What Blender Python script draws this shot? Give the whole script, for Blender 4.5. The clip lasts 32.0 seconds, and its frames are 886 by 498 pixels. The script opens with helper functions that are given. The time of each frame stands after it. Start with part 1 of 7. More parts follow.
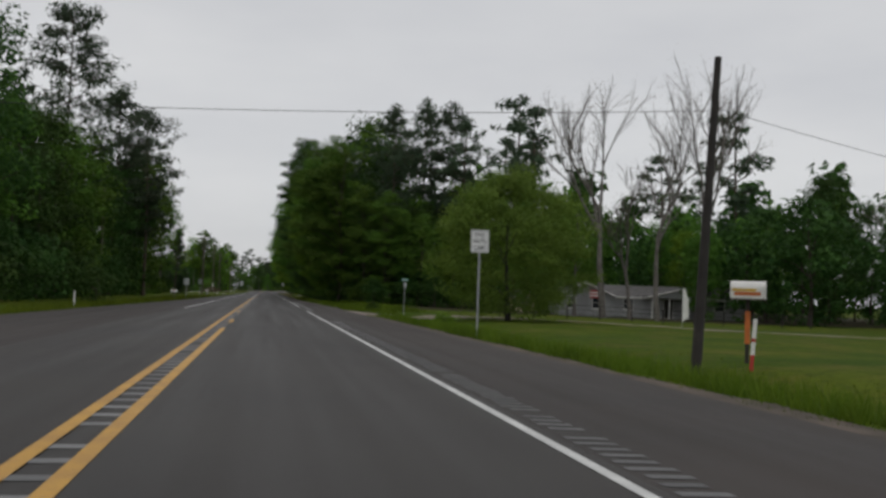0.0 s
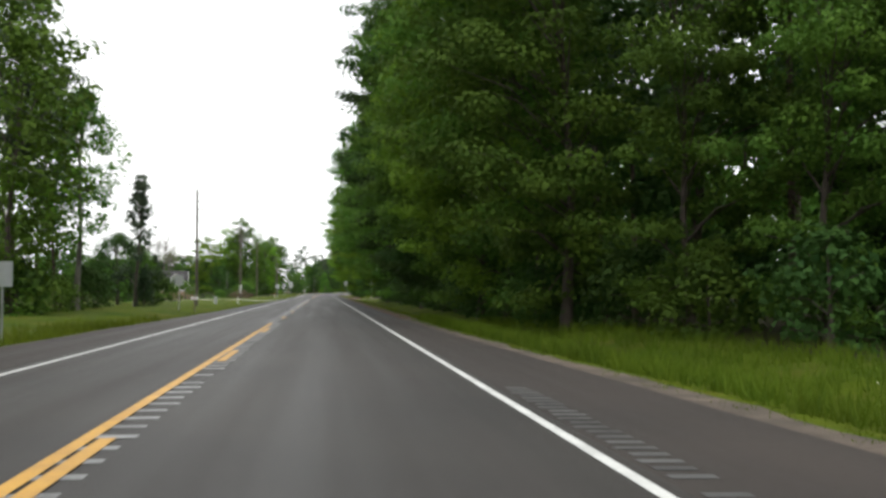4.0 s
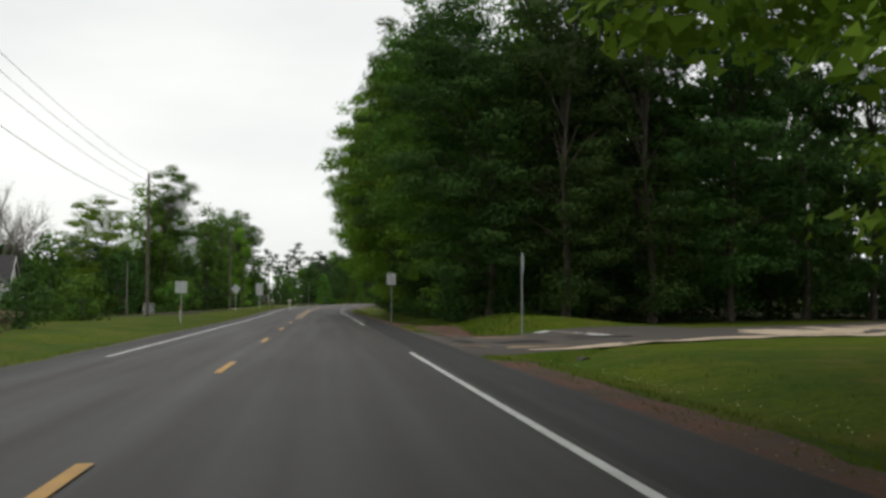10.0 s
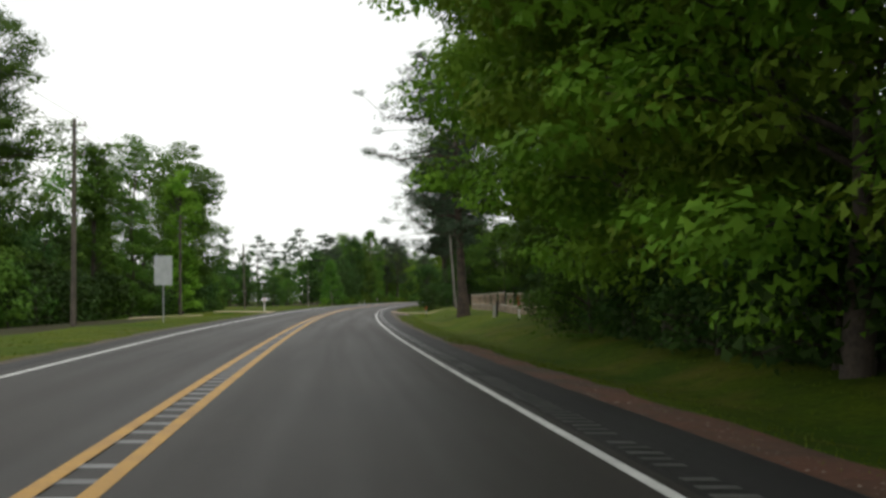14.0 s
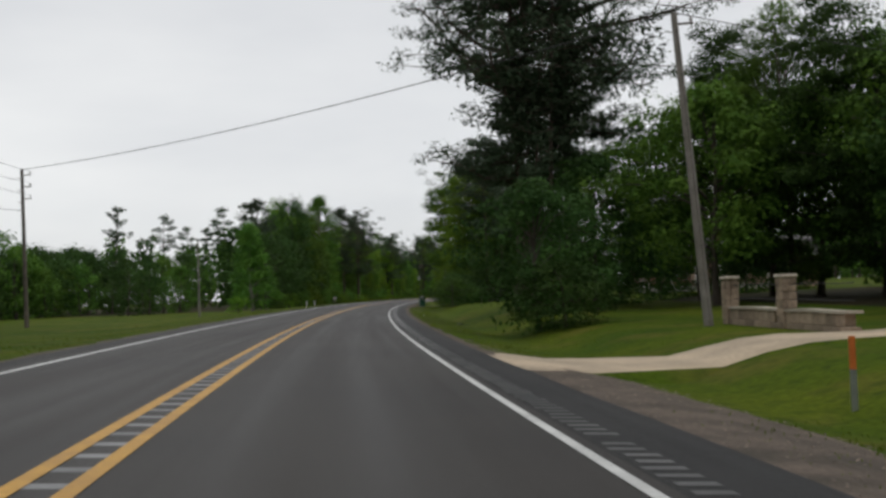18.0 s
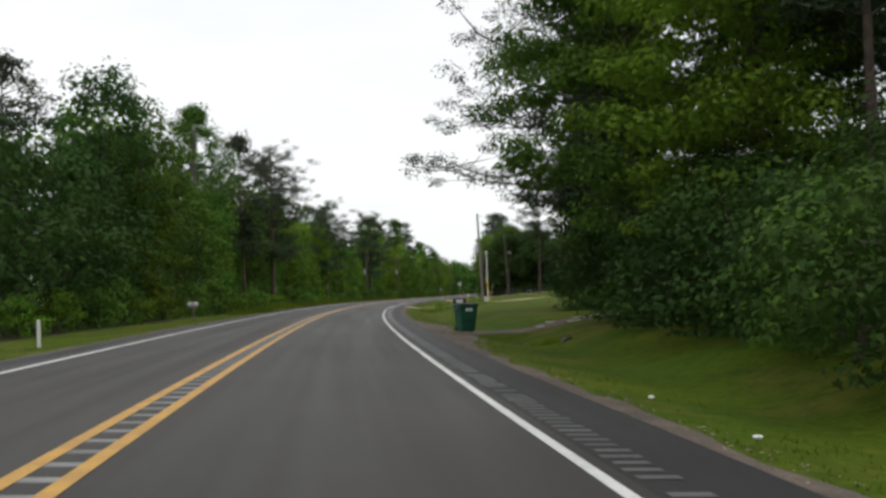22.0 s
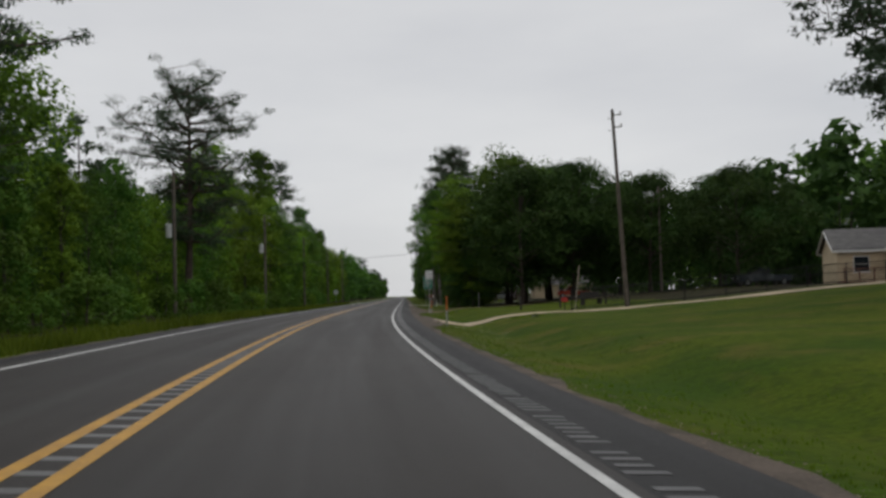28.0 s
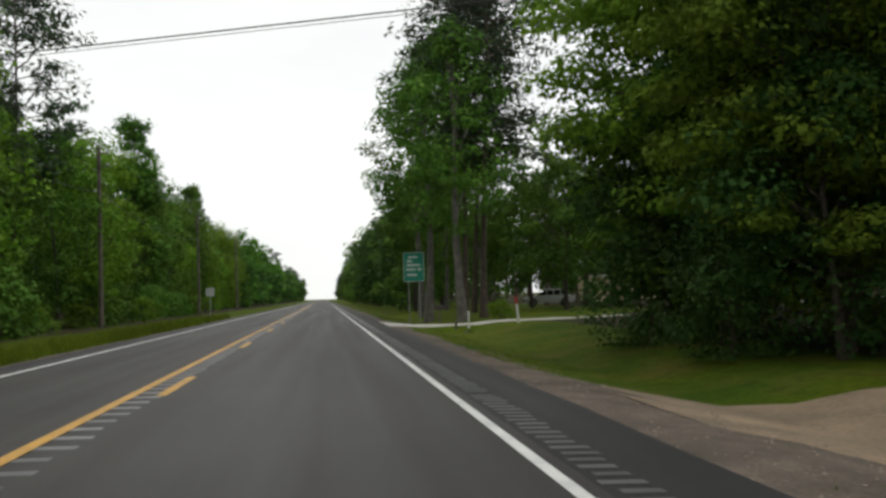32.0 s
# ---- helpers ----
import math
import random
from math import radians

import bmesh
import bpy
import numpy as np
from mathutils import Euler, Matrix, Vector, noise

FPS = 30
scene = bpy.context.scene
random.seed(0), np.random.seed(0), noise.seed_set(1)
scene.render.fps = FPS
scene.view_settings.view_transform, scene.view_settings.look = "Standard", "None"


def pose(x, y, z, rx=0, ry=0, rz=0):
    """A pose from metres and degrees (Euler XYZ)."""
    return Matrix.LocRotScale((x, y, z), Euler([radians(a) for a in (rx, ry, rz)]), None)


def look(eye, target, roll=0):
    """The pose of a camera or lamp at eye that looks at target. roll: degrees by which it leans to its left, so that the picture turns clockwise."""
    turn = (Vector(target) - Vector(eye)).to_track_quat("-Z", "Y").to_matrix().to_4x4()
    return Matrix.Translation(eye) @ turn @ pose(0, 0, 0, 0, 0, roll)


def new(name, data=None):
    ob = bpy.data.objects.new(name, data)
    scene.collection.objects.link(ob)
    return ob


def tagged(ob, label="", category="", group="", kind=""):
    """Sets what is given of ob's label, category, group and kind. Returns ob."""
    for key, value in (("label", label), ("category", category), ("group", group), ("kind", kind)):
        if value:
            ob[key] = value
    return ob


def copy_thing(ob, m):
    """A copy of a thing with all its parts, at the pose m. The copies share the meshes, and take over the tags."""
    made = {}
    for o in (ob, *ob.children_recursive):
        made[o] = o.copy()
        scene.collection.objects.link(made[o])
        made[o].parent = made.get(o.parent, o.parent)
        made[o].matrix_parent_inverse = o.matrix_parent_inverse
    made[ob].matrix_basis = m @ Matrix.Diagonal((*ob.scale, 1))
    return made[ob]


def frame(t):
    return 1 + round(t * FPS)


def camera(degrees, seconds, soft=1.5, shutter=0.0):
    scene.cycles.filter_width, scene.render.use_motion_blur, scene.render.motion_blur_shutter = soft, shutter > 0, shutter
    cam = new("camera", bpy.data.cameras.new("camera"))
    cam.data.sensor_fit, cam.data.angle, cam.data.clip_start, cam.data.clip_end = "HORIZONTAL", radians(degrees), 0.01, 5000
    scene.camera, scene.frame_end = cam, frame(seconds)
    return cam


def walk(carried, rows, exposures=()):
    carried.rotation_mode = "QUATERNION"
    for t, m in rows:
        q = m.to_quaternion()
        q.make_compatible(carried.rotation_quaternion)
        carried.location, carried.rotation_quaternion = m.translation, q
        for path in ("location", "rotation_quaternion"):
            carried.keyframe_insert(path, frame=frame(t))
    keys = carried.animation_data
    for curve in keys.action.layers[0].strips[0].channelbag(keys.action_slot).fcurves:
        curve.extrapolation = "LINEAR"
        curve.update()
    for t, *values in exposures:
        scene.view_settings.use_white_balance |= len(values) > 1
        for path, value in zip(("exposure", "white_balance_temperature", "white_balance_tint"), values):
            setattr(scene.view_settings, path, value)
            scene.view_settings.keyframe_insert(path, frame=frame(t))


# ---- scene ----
cam = camera(47.4, 32.0, 3.0)
PATH = [
    (0.0, pose(1.30, 0.00, 1.146, 92.60, -1.92, -9.97)),
    (0.5, pose(1.43, 11.35, 1.149, 92.60, -1.88, -9.15)),
    (1.0, pose(1.55, 22.70, 1.151, 92.60, -1.85, -8.52)),
    (1.5, pose(1.66, 34.05, 1.181, 92.52, -1.62, -7.91)),
    (2.0, pose(1.77, 45.40, 1.201, 92.43, -1.31, -7.31)),
    (2.5, pose(1.74, 56.75, 1.191, 92.25, -1.06, -7.19)),
    (3.0, pose(1.71, 68.10, 1.190, 92.36, -0.84, -6.98)),
    (3.5, pose(1.69, 79.45, 1.181, 92.35, -0.35, -6.77)),
    (4.0, pose(1.67, 90.80, 1.172, 92.34, 0.18, -6.75)),
    (4.5, pose(1.65, 102.15, 1.172, 92.23, 0.35, -6.76)),
    (6.5, pose(1.55, 147.55, 1.170, 92.63, 0.12, -6.49)),
    (7.0, pose(1.52, 158.90, 1.169, 92.62, 0.10, -6.70)),
    (7.5, pose(1.55, 170.25, 1.168, 92.63, 0.28, -6.80)),
    (8.0, pose(1.57, 181.60, 1.166, 92.73, 0.26, -7.01)),
    (8.5, pose(1.59, 192.95, 1.166, 92.82, 0.13, -6.80)),
    (9.0, pose(1.61, 204.30, 1.166, 92.80, 0.09, -6.90)),
    (9.5, pose(1.62, 215.65, 1.166, 92.91, 0.10, -6.91)),
    (10.0, pose(1.63, 227.00, 1.165, 92.92, 0.10, -6.81)),
    (10.5, pose(1.62, 238.35, 1.160, 92.81, 0.05, -6.71)),
    (11.0, pose(1.61, 249.70, 1.156, 92.70, 0.20, -6.61)),
    (11.5, pose(1.61, 261.05, 1.151, 92.79, 0.16, -6.71)),
    (12.0, pose(1.59, 272.40, 1.147, 92.88, 0.11, -6.61)),
    (12.5, pose(1.59, 283.75, 1.155, 92.88, 0.33, -6.52)),
    (13.0, pose(1.58, 295.10, 1.163, 92.79, 0.56, -6.43)),
    (13.5, pose(1.57, 306.45, 1.150, 92.79, 0.66, -6.34)),
    (15.5, pose(1.72, 351.83, 1.099, 92.67, 1.19, -7.39)),
    (16.0, pose(1.90, 363.17, 1.096, 92.67, 1.35, -7.71)),
    (16.5, pose(2.25, 374.50, 1.098, 92.72, 1.48, -8.18)),
    (17.0, pose(2.70, 385.83, 1.101, 92.66, 1.66, -8.76)),
    (17.5, pose(3.24, 397.15, 1.105, 92.65, 1.73, -9.27)),
    (18.0, pose(3.87, 408.46, 1.099, 92.54, 1.90, -9.68)),
    (18.5, pose(4.55, 419.77, 1.102, 92.57, 1.87, -10.36)),
    (19.0, pose(5.36, 431.08, 1.104, 92.50, 1.89, -10.74)),
    (19.5, pose(6.25, 442.38, 1.107, 92.51, 1.77, -11.17)),
    (20.0, pose(7.28, 453.66, 1.109, 92.51, 1.64, -11.60)),
    (20.5, pose(8.47, 464.93, 1.115, 92.63, 1.75, -12.19)),
    (21.0, pose(9.77, 476.19, 1.120, 92.54, 1.85, -12.79)),
    (21.5, pose(11.17, 487.44, 1.116, 92.45, 1.95, -13.38)),
    (22.0, pose(12.65, 498.68, 1.122, 92.46, 2.10, -13.97)),
    (22.5, pose(14.24, 509.90, 1.127, 92.52, 2.07, -14.74)),
    (23.0, pose(15.94, 521.11, 1.133, 92.49, 1.94, -15.40)),
    (23.5, pose(17.74, 532.29, 1.116, 92.56, 1.99, -16.02)),
    (24.0, pose(19.66, 543.46, 1.109, 92.64, 2.14, -16.60)),
    (24.5, pose(21.54, 554.63, 1.111, 92.58, 1.95, -17.27)),
    (25.0, pose(23.54, 565.78, 1.112, 92.63, 1.87, -18.06)),
    (25.5, pose(25.67, 576.90, 1.123, 92.67, 1.73, -18.66)),
    (26.0, pose(27.94, 588.00, 1.125, 92.61, 1.64, -19.35)),
    (26.5, pose(30.34, 599.06, 1.116, 92.62, 1.74, -20.17)),
    (28.5, pose(41.54, 642.94, 1.091, 92.56, 1.41, -22.65)),
    (29.0, pose(44.72, 653.81, 1.092, 92.57, 1.46, -23.38)),
    (29.5, pose(48.09, 664.62, 1.096, 92.65, 1.34, -24.07)),
    (30.0, pose(51.63, 675.38, 1.100, 92.53, 1.33, -24.86)),
    (30.5, pose(55.37, 686.07, 1.120, 92.75, 1.22, -25.63)),
    (31.0, pose(59.22, 696.73, 1.139, 92.66, 1.46, -26.19)),
    (31.5, pose(63.11, 707.39, 1.139, 92.63, 1.65, -26.47)),
    (32.0, pose(67.03, 718.03, 1.130, 92.59, 1.83, -26.66)),
]
walk(cam, PATH, [(0.0, -0.5, 6500, 10), (1.0, -0.3, 6500, 10), (2.0, 0.0, 6500, 10), (3.0, 0.85, 6550, 9), (4.0, 0.9, 6600, 7), (4.5, 0.85, 6600, 7), (6.5, 0.08, 6700, 7), (8.0, -0.02, 6700, 7), (9.0, 0.0, 6700, 7), (11.0, 0.2, 6700, 6), (13.0, 0.42, 6750, 5),
                 (16.0, -0.05, 6600, 8), (18.0, -0.2, 6500, 9), (20.0, -0.48, 6500, 9), (22.0, 0.22, 6550, 8), (23.0, 0.18, 6550, 8), (24.0, -0.35, 6550, 8), (26.0, -0.42, 6550, 9), (29.0, -0.4, 6500, 10), (30.0, -0.38, 6550, 9), (31.0, 0.1, 6600, 8), (32.0, 0.22, 6700, 6)])

# ---- world, sun, exposure ----
world = bpy.data.worlds.new("overcast_sky")
scene.world = world
world.use_nodes = True
wn, wl = world.node_tree.nodes, world.node_tree.links
wn.clear()
w_out = wn.new("ShaderNodeOutputWorld")
w_bg = wn.new("ShaderNodeBackground")
w_sky = wn.new("ShaderNodeTexSky")
w_sky.sky_type = "NISHITA"
w_sky.sun_disc = False
w_sky.sun_elevation, w_sky.sun_rotation = radians(58), radians(200)
w_dim = wn.new("ShaderNodeMixRGB")
w_dim.blend_type = "MULTIPLY"
w_dim.inputs[0].default_value = 1.0
w_dim.inputs[2].default_value = (0.09, 0.09, 0.09, 1)
w_tc = wn.new("ShaderNodeTexCoord")
w_map = wn.new("ShaderNodeMapping")
w_map.inputs["Scale"].default_value = (1.2, 1.2, 4.0)
w_noise = wn.new("ShaderNodeTexNoise")
w_noise.inputs["Scale"].default_value, w_noise.inputs["Detail"].default_value = 1.6, 5.0
w_ramp = wn.new("ShaderNodeValToRGB")
w_ramp.color_ramp.elements[0].position, w_ramp.color_ramp.elements[0].color = 0.30, (0.78, 0.79, 0.82, 1)
w_ramp.color_ramp.elements[1].position, w_ramp.color_ramp.elements[1].color = 0.72, (1.0, 1.0, 1.0, 1)
w_mix = wn.new("ShaderNodeMixRGB")
w_mix.inputs[0].default_value = 0.9
wl.new(w_sky.outputs[0], w_dim.inputs[1])
wl.new(w_tc.outputs["Generated"], w_map.inputs[0])
wl.new(w_map.outputs[0], w_noise.inputs["Vector"])
wl.new(w_noise.outputs[0], w_ramp.inputs[0])
wl.new(w_dim.outputs[0], w_mix.inputs[1])
wl.new(w_ramp.outputs[0], w_mix.inputs[2])
wl.new(w_mix.outputs[0], w_bg.inputs["Color"])
w_bg.inputs["Strength"].default_value = 1.05
wl.new(w_bg.outputs[0], w_out.inputs[0])
sun = new("sun", bpy.data.lights.new("sun", "SUN"))
sun.data.energy, sun.data.angle, sun.data.color = 0.6, radians(40), (1.0, 0.98, 0.94)
sun.matrix_world = look((0, 0, 60), (-12, 14, 0))

# ---- the road in numbers: s metres along the centre line, u metres to its right ----
HEADING = [(0.0, 0.00), (326.9, 0.00), (363.2, -1.20), (385.9, -2.20), (408.6, -3.20), (431.3, -4.30), (454.0, -5.60), (476.7, -6.60), (499.4, -7.50), (522.1, -8.45), (544.8, -9.50), (567.5, -10.75), (590.2, -12.10), (658.3, -16.90), (681.0, -18.50), (703.7, -19.60), (721.9, -19.90)]
BANK = [(0, 0), (300, 0), (350, 3.0), (640, 3.0), (730, 1.2), (950, 0)]
CROWN = [(0, .02), (300, .02), (350, 0), (640, 0), (730, .012), (950, .02)]


def along(table, x):
    return float(np.interp(x, [a for a, b in table], [b for a, b in table]))


_hd = np.radians([along(HEADING, s + 0.5) for s in range(2400)])
CX = np.concatenate([[0], np.cumsum(-np.sin(_hd))])
CY = np.concatenate([[0], np.cumsum(np.cos(_hd))])


def flat(s, u):
    """World x, y of a place s along and u beside the centre line."""
    h = radians(along(HEADING, s))
    x = np.interp(s, np.arange(len(CX)), CX) if s >= 0 else 0.0
    y = np.interp(s, np.arange(len(CY)), CY) if s >= 0 else s
    return x + u * math.cos(h), y + u * math.sin(h)


def road_z(s, u):
    v = max(-7.0, min(7.0, u))
    return -v * math.tan(radians(along(BANK, s))) - along(CROWN, s) * abs(v)


EDGE_R = [(-60, 7.4), (10, 7.4), (45, 7.0), (80, 6.5), (105, 5.8), (130, 5.1), (290, 5.2), (330, 5.0), (1200, 5.0)]
EDGE_L = [(-60, 9.0), (40, 8.4), (75, 7.1), (110, 5.9), (160, 4.8), (260, 4.2), (340, 3.85), (1200, 3.8)]
NEAR_R = [(-60, -0.1), (300, -0.1), (360, 0.05), (400, 0.15), (440, 0.0), (500, 0.15), (545, 0.1), (620, -0.05), (700, 0.0), (740, -0.15), (900, -0.1)]
RISE_R = [(-60, -0.5), (90, -0.5), (330, 0.1), (420, 0.35), (500, 0.8), (560, 1.6), (620, 1.3), (700, 1.4), (745, 1.2), (790, 0.2)]
RISE_L = [(-60, 0.0), (240, -0.2), (330, -1.1), (425, -1.1), (490, -0.1), (900, 0.1)]


def ground_z(s, u):
    """Height of the natural ground: verge, shallow ditch, then lawns that rise or fall."""
    a = abs(u)
    edge = along(EDGE_R, s) if u > 0 else along(EDGE_L, s)
    base = road_z(s, math.copysign(min(a, 7.0), u))
    if a <= edge + 0.3:
        return base - 0.07
    out = a - edge
    ditch = -0.34 * math.exp(-((out - 3.2) / 1.3) ** 2) if u > 0 else -0.16 * math.exp(-((out - 3.0) / 1.5) ** 2)
    near, far = (along(NEAR_R, s), along(RISE_R, s)) if u > 0 else (0.0, along(RISE_L, s))
    k = min(1.0, max(0.0, (out - 1.5) / 6.5))
    k = k * k * (3 - 2 * k)
    f = min(1.0, max(0.0, (out - 7.0) / 26.0))
    f = f * f * (3 - 2 * f)
    bump = 0.10 * noise.noise((s * 0.11, u * 0.11, 3.0)) + 0.05 * noise.noise((s * 0.5, u * 0.5, 9.0))
    knoll = 0.6 * math.exp(-((s - 277) / 7.0) ** 2 - ((u - 12) / 4.5) ** 2)
    return knoll + (base * (1 - k) + near * k) * (1 - f) + far * f - 0.07 - 0.02 * min(out, 2) + ditch + bump * min(1, out / 3)


def at(s, u, z=None, dz=0.0):
    x, y = flat(s, u)
    return Vector((x, y, (ground_z(s, u) if z is None else z) + dz))


def turn_at(s):
    return along(HEADING, s)


# ---- mesh helpers ----
def mesh_from(name, verts, faces, mats, smooth=False, index=None):
    me = bpy.data.meshes.new(name)
    me.from_pydata([tuple(v) for v in verts], [], [tuple(f) for f in faces])
    for m in (mats if isinstance(mats, (list, tuple)) else [mats]):
        me.materials.append(m)
    if index is not None:
        me.polygons.foreach_set("material_index", np.asarray(index, dtype=np.int32))
    if smooth:
        me.polygons.foreach_set("use_smooth", np.ones(len(me.polygons), dtype=bool))
    me.update()
    return me


def part(name, bm, material, parent, label="", smooth=False):
    """Links a bmesh as one mesh object under a thing or a part."""
    me = bpy.data.meshes.new(name)
    bm.to_mesh(me)
    bm.free()
    me.materials.append(material)
    if smooth:
        me.polygons.foreach_set("use_smooth", np.ones(len(me.polygons), dtype=bool))
    ob = new(name, me)
    ob.parent = parent
    if label:
        ob["label"] = label
    return ob


def part_np(name, verts, faces, material, parent, label="", smooth=False):
    ob = new(name, mesh_from(name, verts, faces, material, smooth))
    ob.parent = parent
    if label:
        ob["label"] = label
    return ob


def thing(name, m, label, category, group="", kind=""):
    ob = new(name)
    ob.empty_display_size = 0.2
    ob.matrix_basis = m
    return tagged(ob, label, category, group, kind)


def stand(s, u, turn=0.0, dz=0.0, scale=1.0):
    p = at(s, u, None, dz)
    return pose(p.x, p.y, p.z, 0, 0, turn_at(s) + turn) @ Matrix.Diagonal((scale, scale, scale, 1))


def box(x0, x1, y0, y1, z0, z1, bevel=0.0, bm=None):
    bm = bm or bmesh.new()
    made = bmesh.ops.create_cube(bm, size=1.0, matrix=Matrix.LocRotScale(((x0 + x1) / 2, (y0 + y1) / 2, (z0 + z1) / 2), None, (x1 - x0, y1 - y0, z1 - z0)))
    if bevel:
        vs = set(made["verts"])
        bmesh.ops.bevel(bm, geom=[e for e in bm.edges if e.verts[0] in vs], offset=bevel, segments=1, affect="EDGES")
    return bm


def rod(p, q, r0, r1=None, sides=8, bm=None):
    bm = bm or bmesh.new()
    p, q = Vector(p), Vector(q)
    d = q - p
    m = Matrix.Translation((p + q) / 2) @ d.to_track_quat("Z", "Y").to_matrix().to_4x4()
    bmesh.ops.create_cone(bm, cap_ends=True, segments=sides, radius1=r0, radius2=r0 if r1 is None else r1, depth=d.length, matrix=m)
    return bm


def tube(points, radii, sides=6):
    """A tapering tube along points: verts and quads."""
    pts = [Vector(p) for p in points]
    V, F = [], []
    for i, p in enumerate(pts):
        d = (pts[min(i + 1, len(pts) - 1)] - pts[max(i - 1, 0)]).normalized()
        a = d.orthogonal().normalized()
        b = d.cross(a)
        for k in range(sides):
            w = 2 * math.pi * k / sides
            V.append(p + (a * math.cos(w) + b * math.sin(w)) * radii[i])
    for i in range(len(pts) - 1):
        for k in range(sides):
            j = (k + 1) % sides
            F.append((i * sides + k, i * sides + j, (i + 1) * sides + j, (i + 1) * sides + k))
    return V, F


def join(lists):
    V, F = [], []
    for v, f in lists:
        n = len(V)
        V += list(v)
        F += [tuple(i + n for i in q) for q in f]
    return V, F


# ---- materials ----
def material(name, color, rough=0.8, metal=0.0, vary=0.15, scale=3.0, fine=40.0, bump=0.15, second=None, amount=0.5, coat=0.0, island=0.0, obj=0.0, coords="Object", spec=0.5):
    """A weathered surface: two scales of noise over a base colour, a second colour in blotches, fine relief."""
    m = bpy.data.materials.new(name)
    m.use_nodes = True
    n, l = m.node_tree.nodes, m.node_tree.links
    p = n["Principled BSDF"]
    tc = n.new("ShaderNodeTexCoord")
    big = n.new("ShaderNodeTexNoise")
    big.inputs["Scale"].default_value, big.inputs["Detail"].default_value = scale, 4.0
    small = n.new("ShaderNodeTexNoise")
    small.inputs["Scale"].default_value, small.inputs["Detail"].default_value = fine, 3.0
    l.new(tc.outputs[coords], big.inputs["Vector"])
    l.new(tc.outputs[coords], small.inputs["Vector"])
    mix = n.new("ShaderNodeMixRGB")
    mix.inputs[1].default_value = (*color, 1)
    c2 = second or tuple(c * (1 - 2 * vary) for c in color)
    mix.inputs[2].default_value = (*c2, 1)
    r = n.new("ShaderNodeMapRange")
    r.inputs[1].default_value, r.inputs[2].default_value = 0.35, 0.65
    r.inputs[3].default_value, r.inputs[4].default_value = 0.0, amount * 2 if amount < 0.5 else 1.0
    l.new(big.outputs[0], r.inputs[0])
    l.new(r.outputs[0], mix.inputs[0])
    hsv = n.new("ShaderNodeHueSaturation")
    v = n.new("ShaderNodeMapRange")
    v.inputs[1].default_value, v.inputs[2].default_value = 0.25, 0.75
    v.inputs[3].default_value, v.inputs[4].default_value = 1 - vary, 1 + vary
    l.new(small.outputs[0], v.inputs[0])
    val = v.outputs[0]
    for source, strength in (("Object Info", obj), ("Geometry", island)):
        if not strength:
            continue
        node = n.new("ShaderNodeObjectInfo" if source == "Object Info" else "ShaderNodeNewGeometry")
        k = n.new("ShaderNodeMapRange")
        k.inputs[3].default_value, k.inputs[4].default_value = 1 - strength, 1 + strength
        l.new(node.outputs["Random" if source == "Object Info" else "Random Per Island"], k.inputs[0])
        mul = n.new("ShaderNodeMath")
        mul.operation = "MULTIPLY"
        l.new(val, mul.inputs[0])
        l.new(k.outputs[0], mul.inputs[1])
        val = mul.outputs[0]
    l.new(val, hsv.inputs["Value"])
    l.new(mix.outputs[0], hsv.inputs["Color"])
    l.new(hsv.outputs[0], p.inputs["Base Color"])
    p.inputs["Roughness"].default_value, p.inputs["Metallic"].default_value = rough, metal
    p.inputs["Specular IOR Level"].default_value = spec
    p.inputs["Coat Weight"].default_value = coat
    if bump:
        b = n.new("ShaderNodeBump")
        b.inputs["Strength"].default_value, b.inputs["Distance"].default_value = bump, 0.02
        l.new(small.outputs[0], b.inputs["Height"])
        l.new(b.outputs[0], p.inputs["Normal"])
    return m


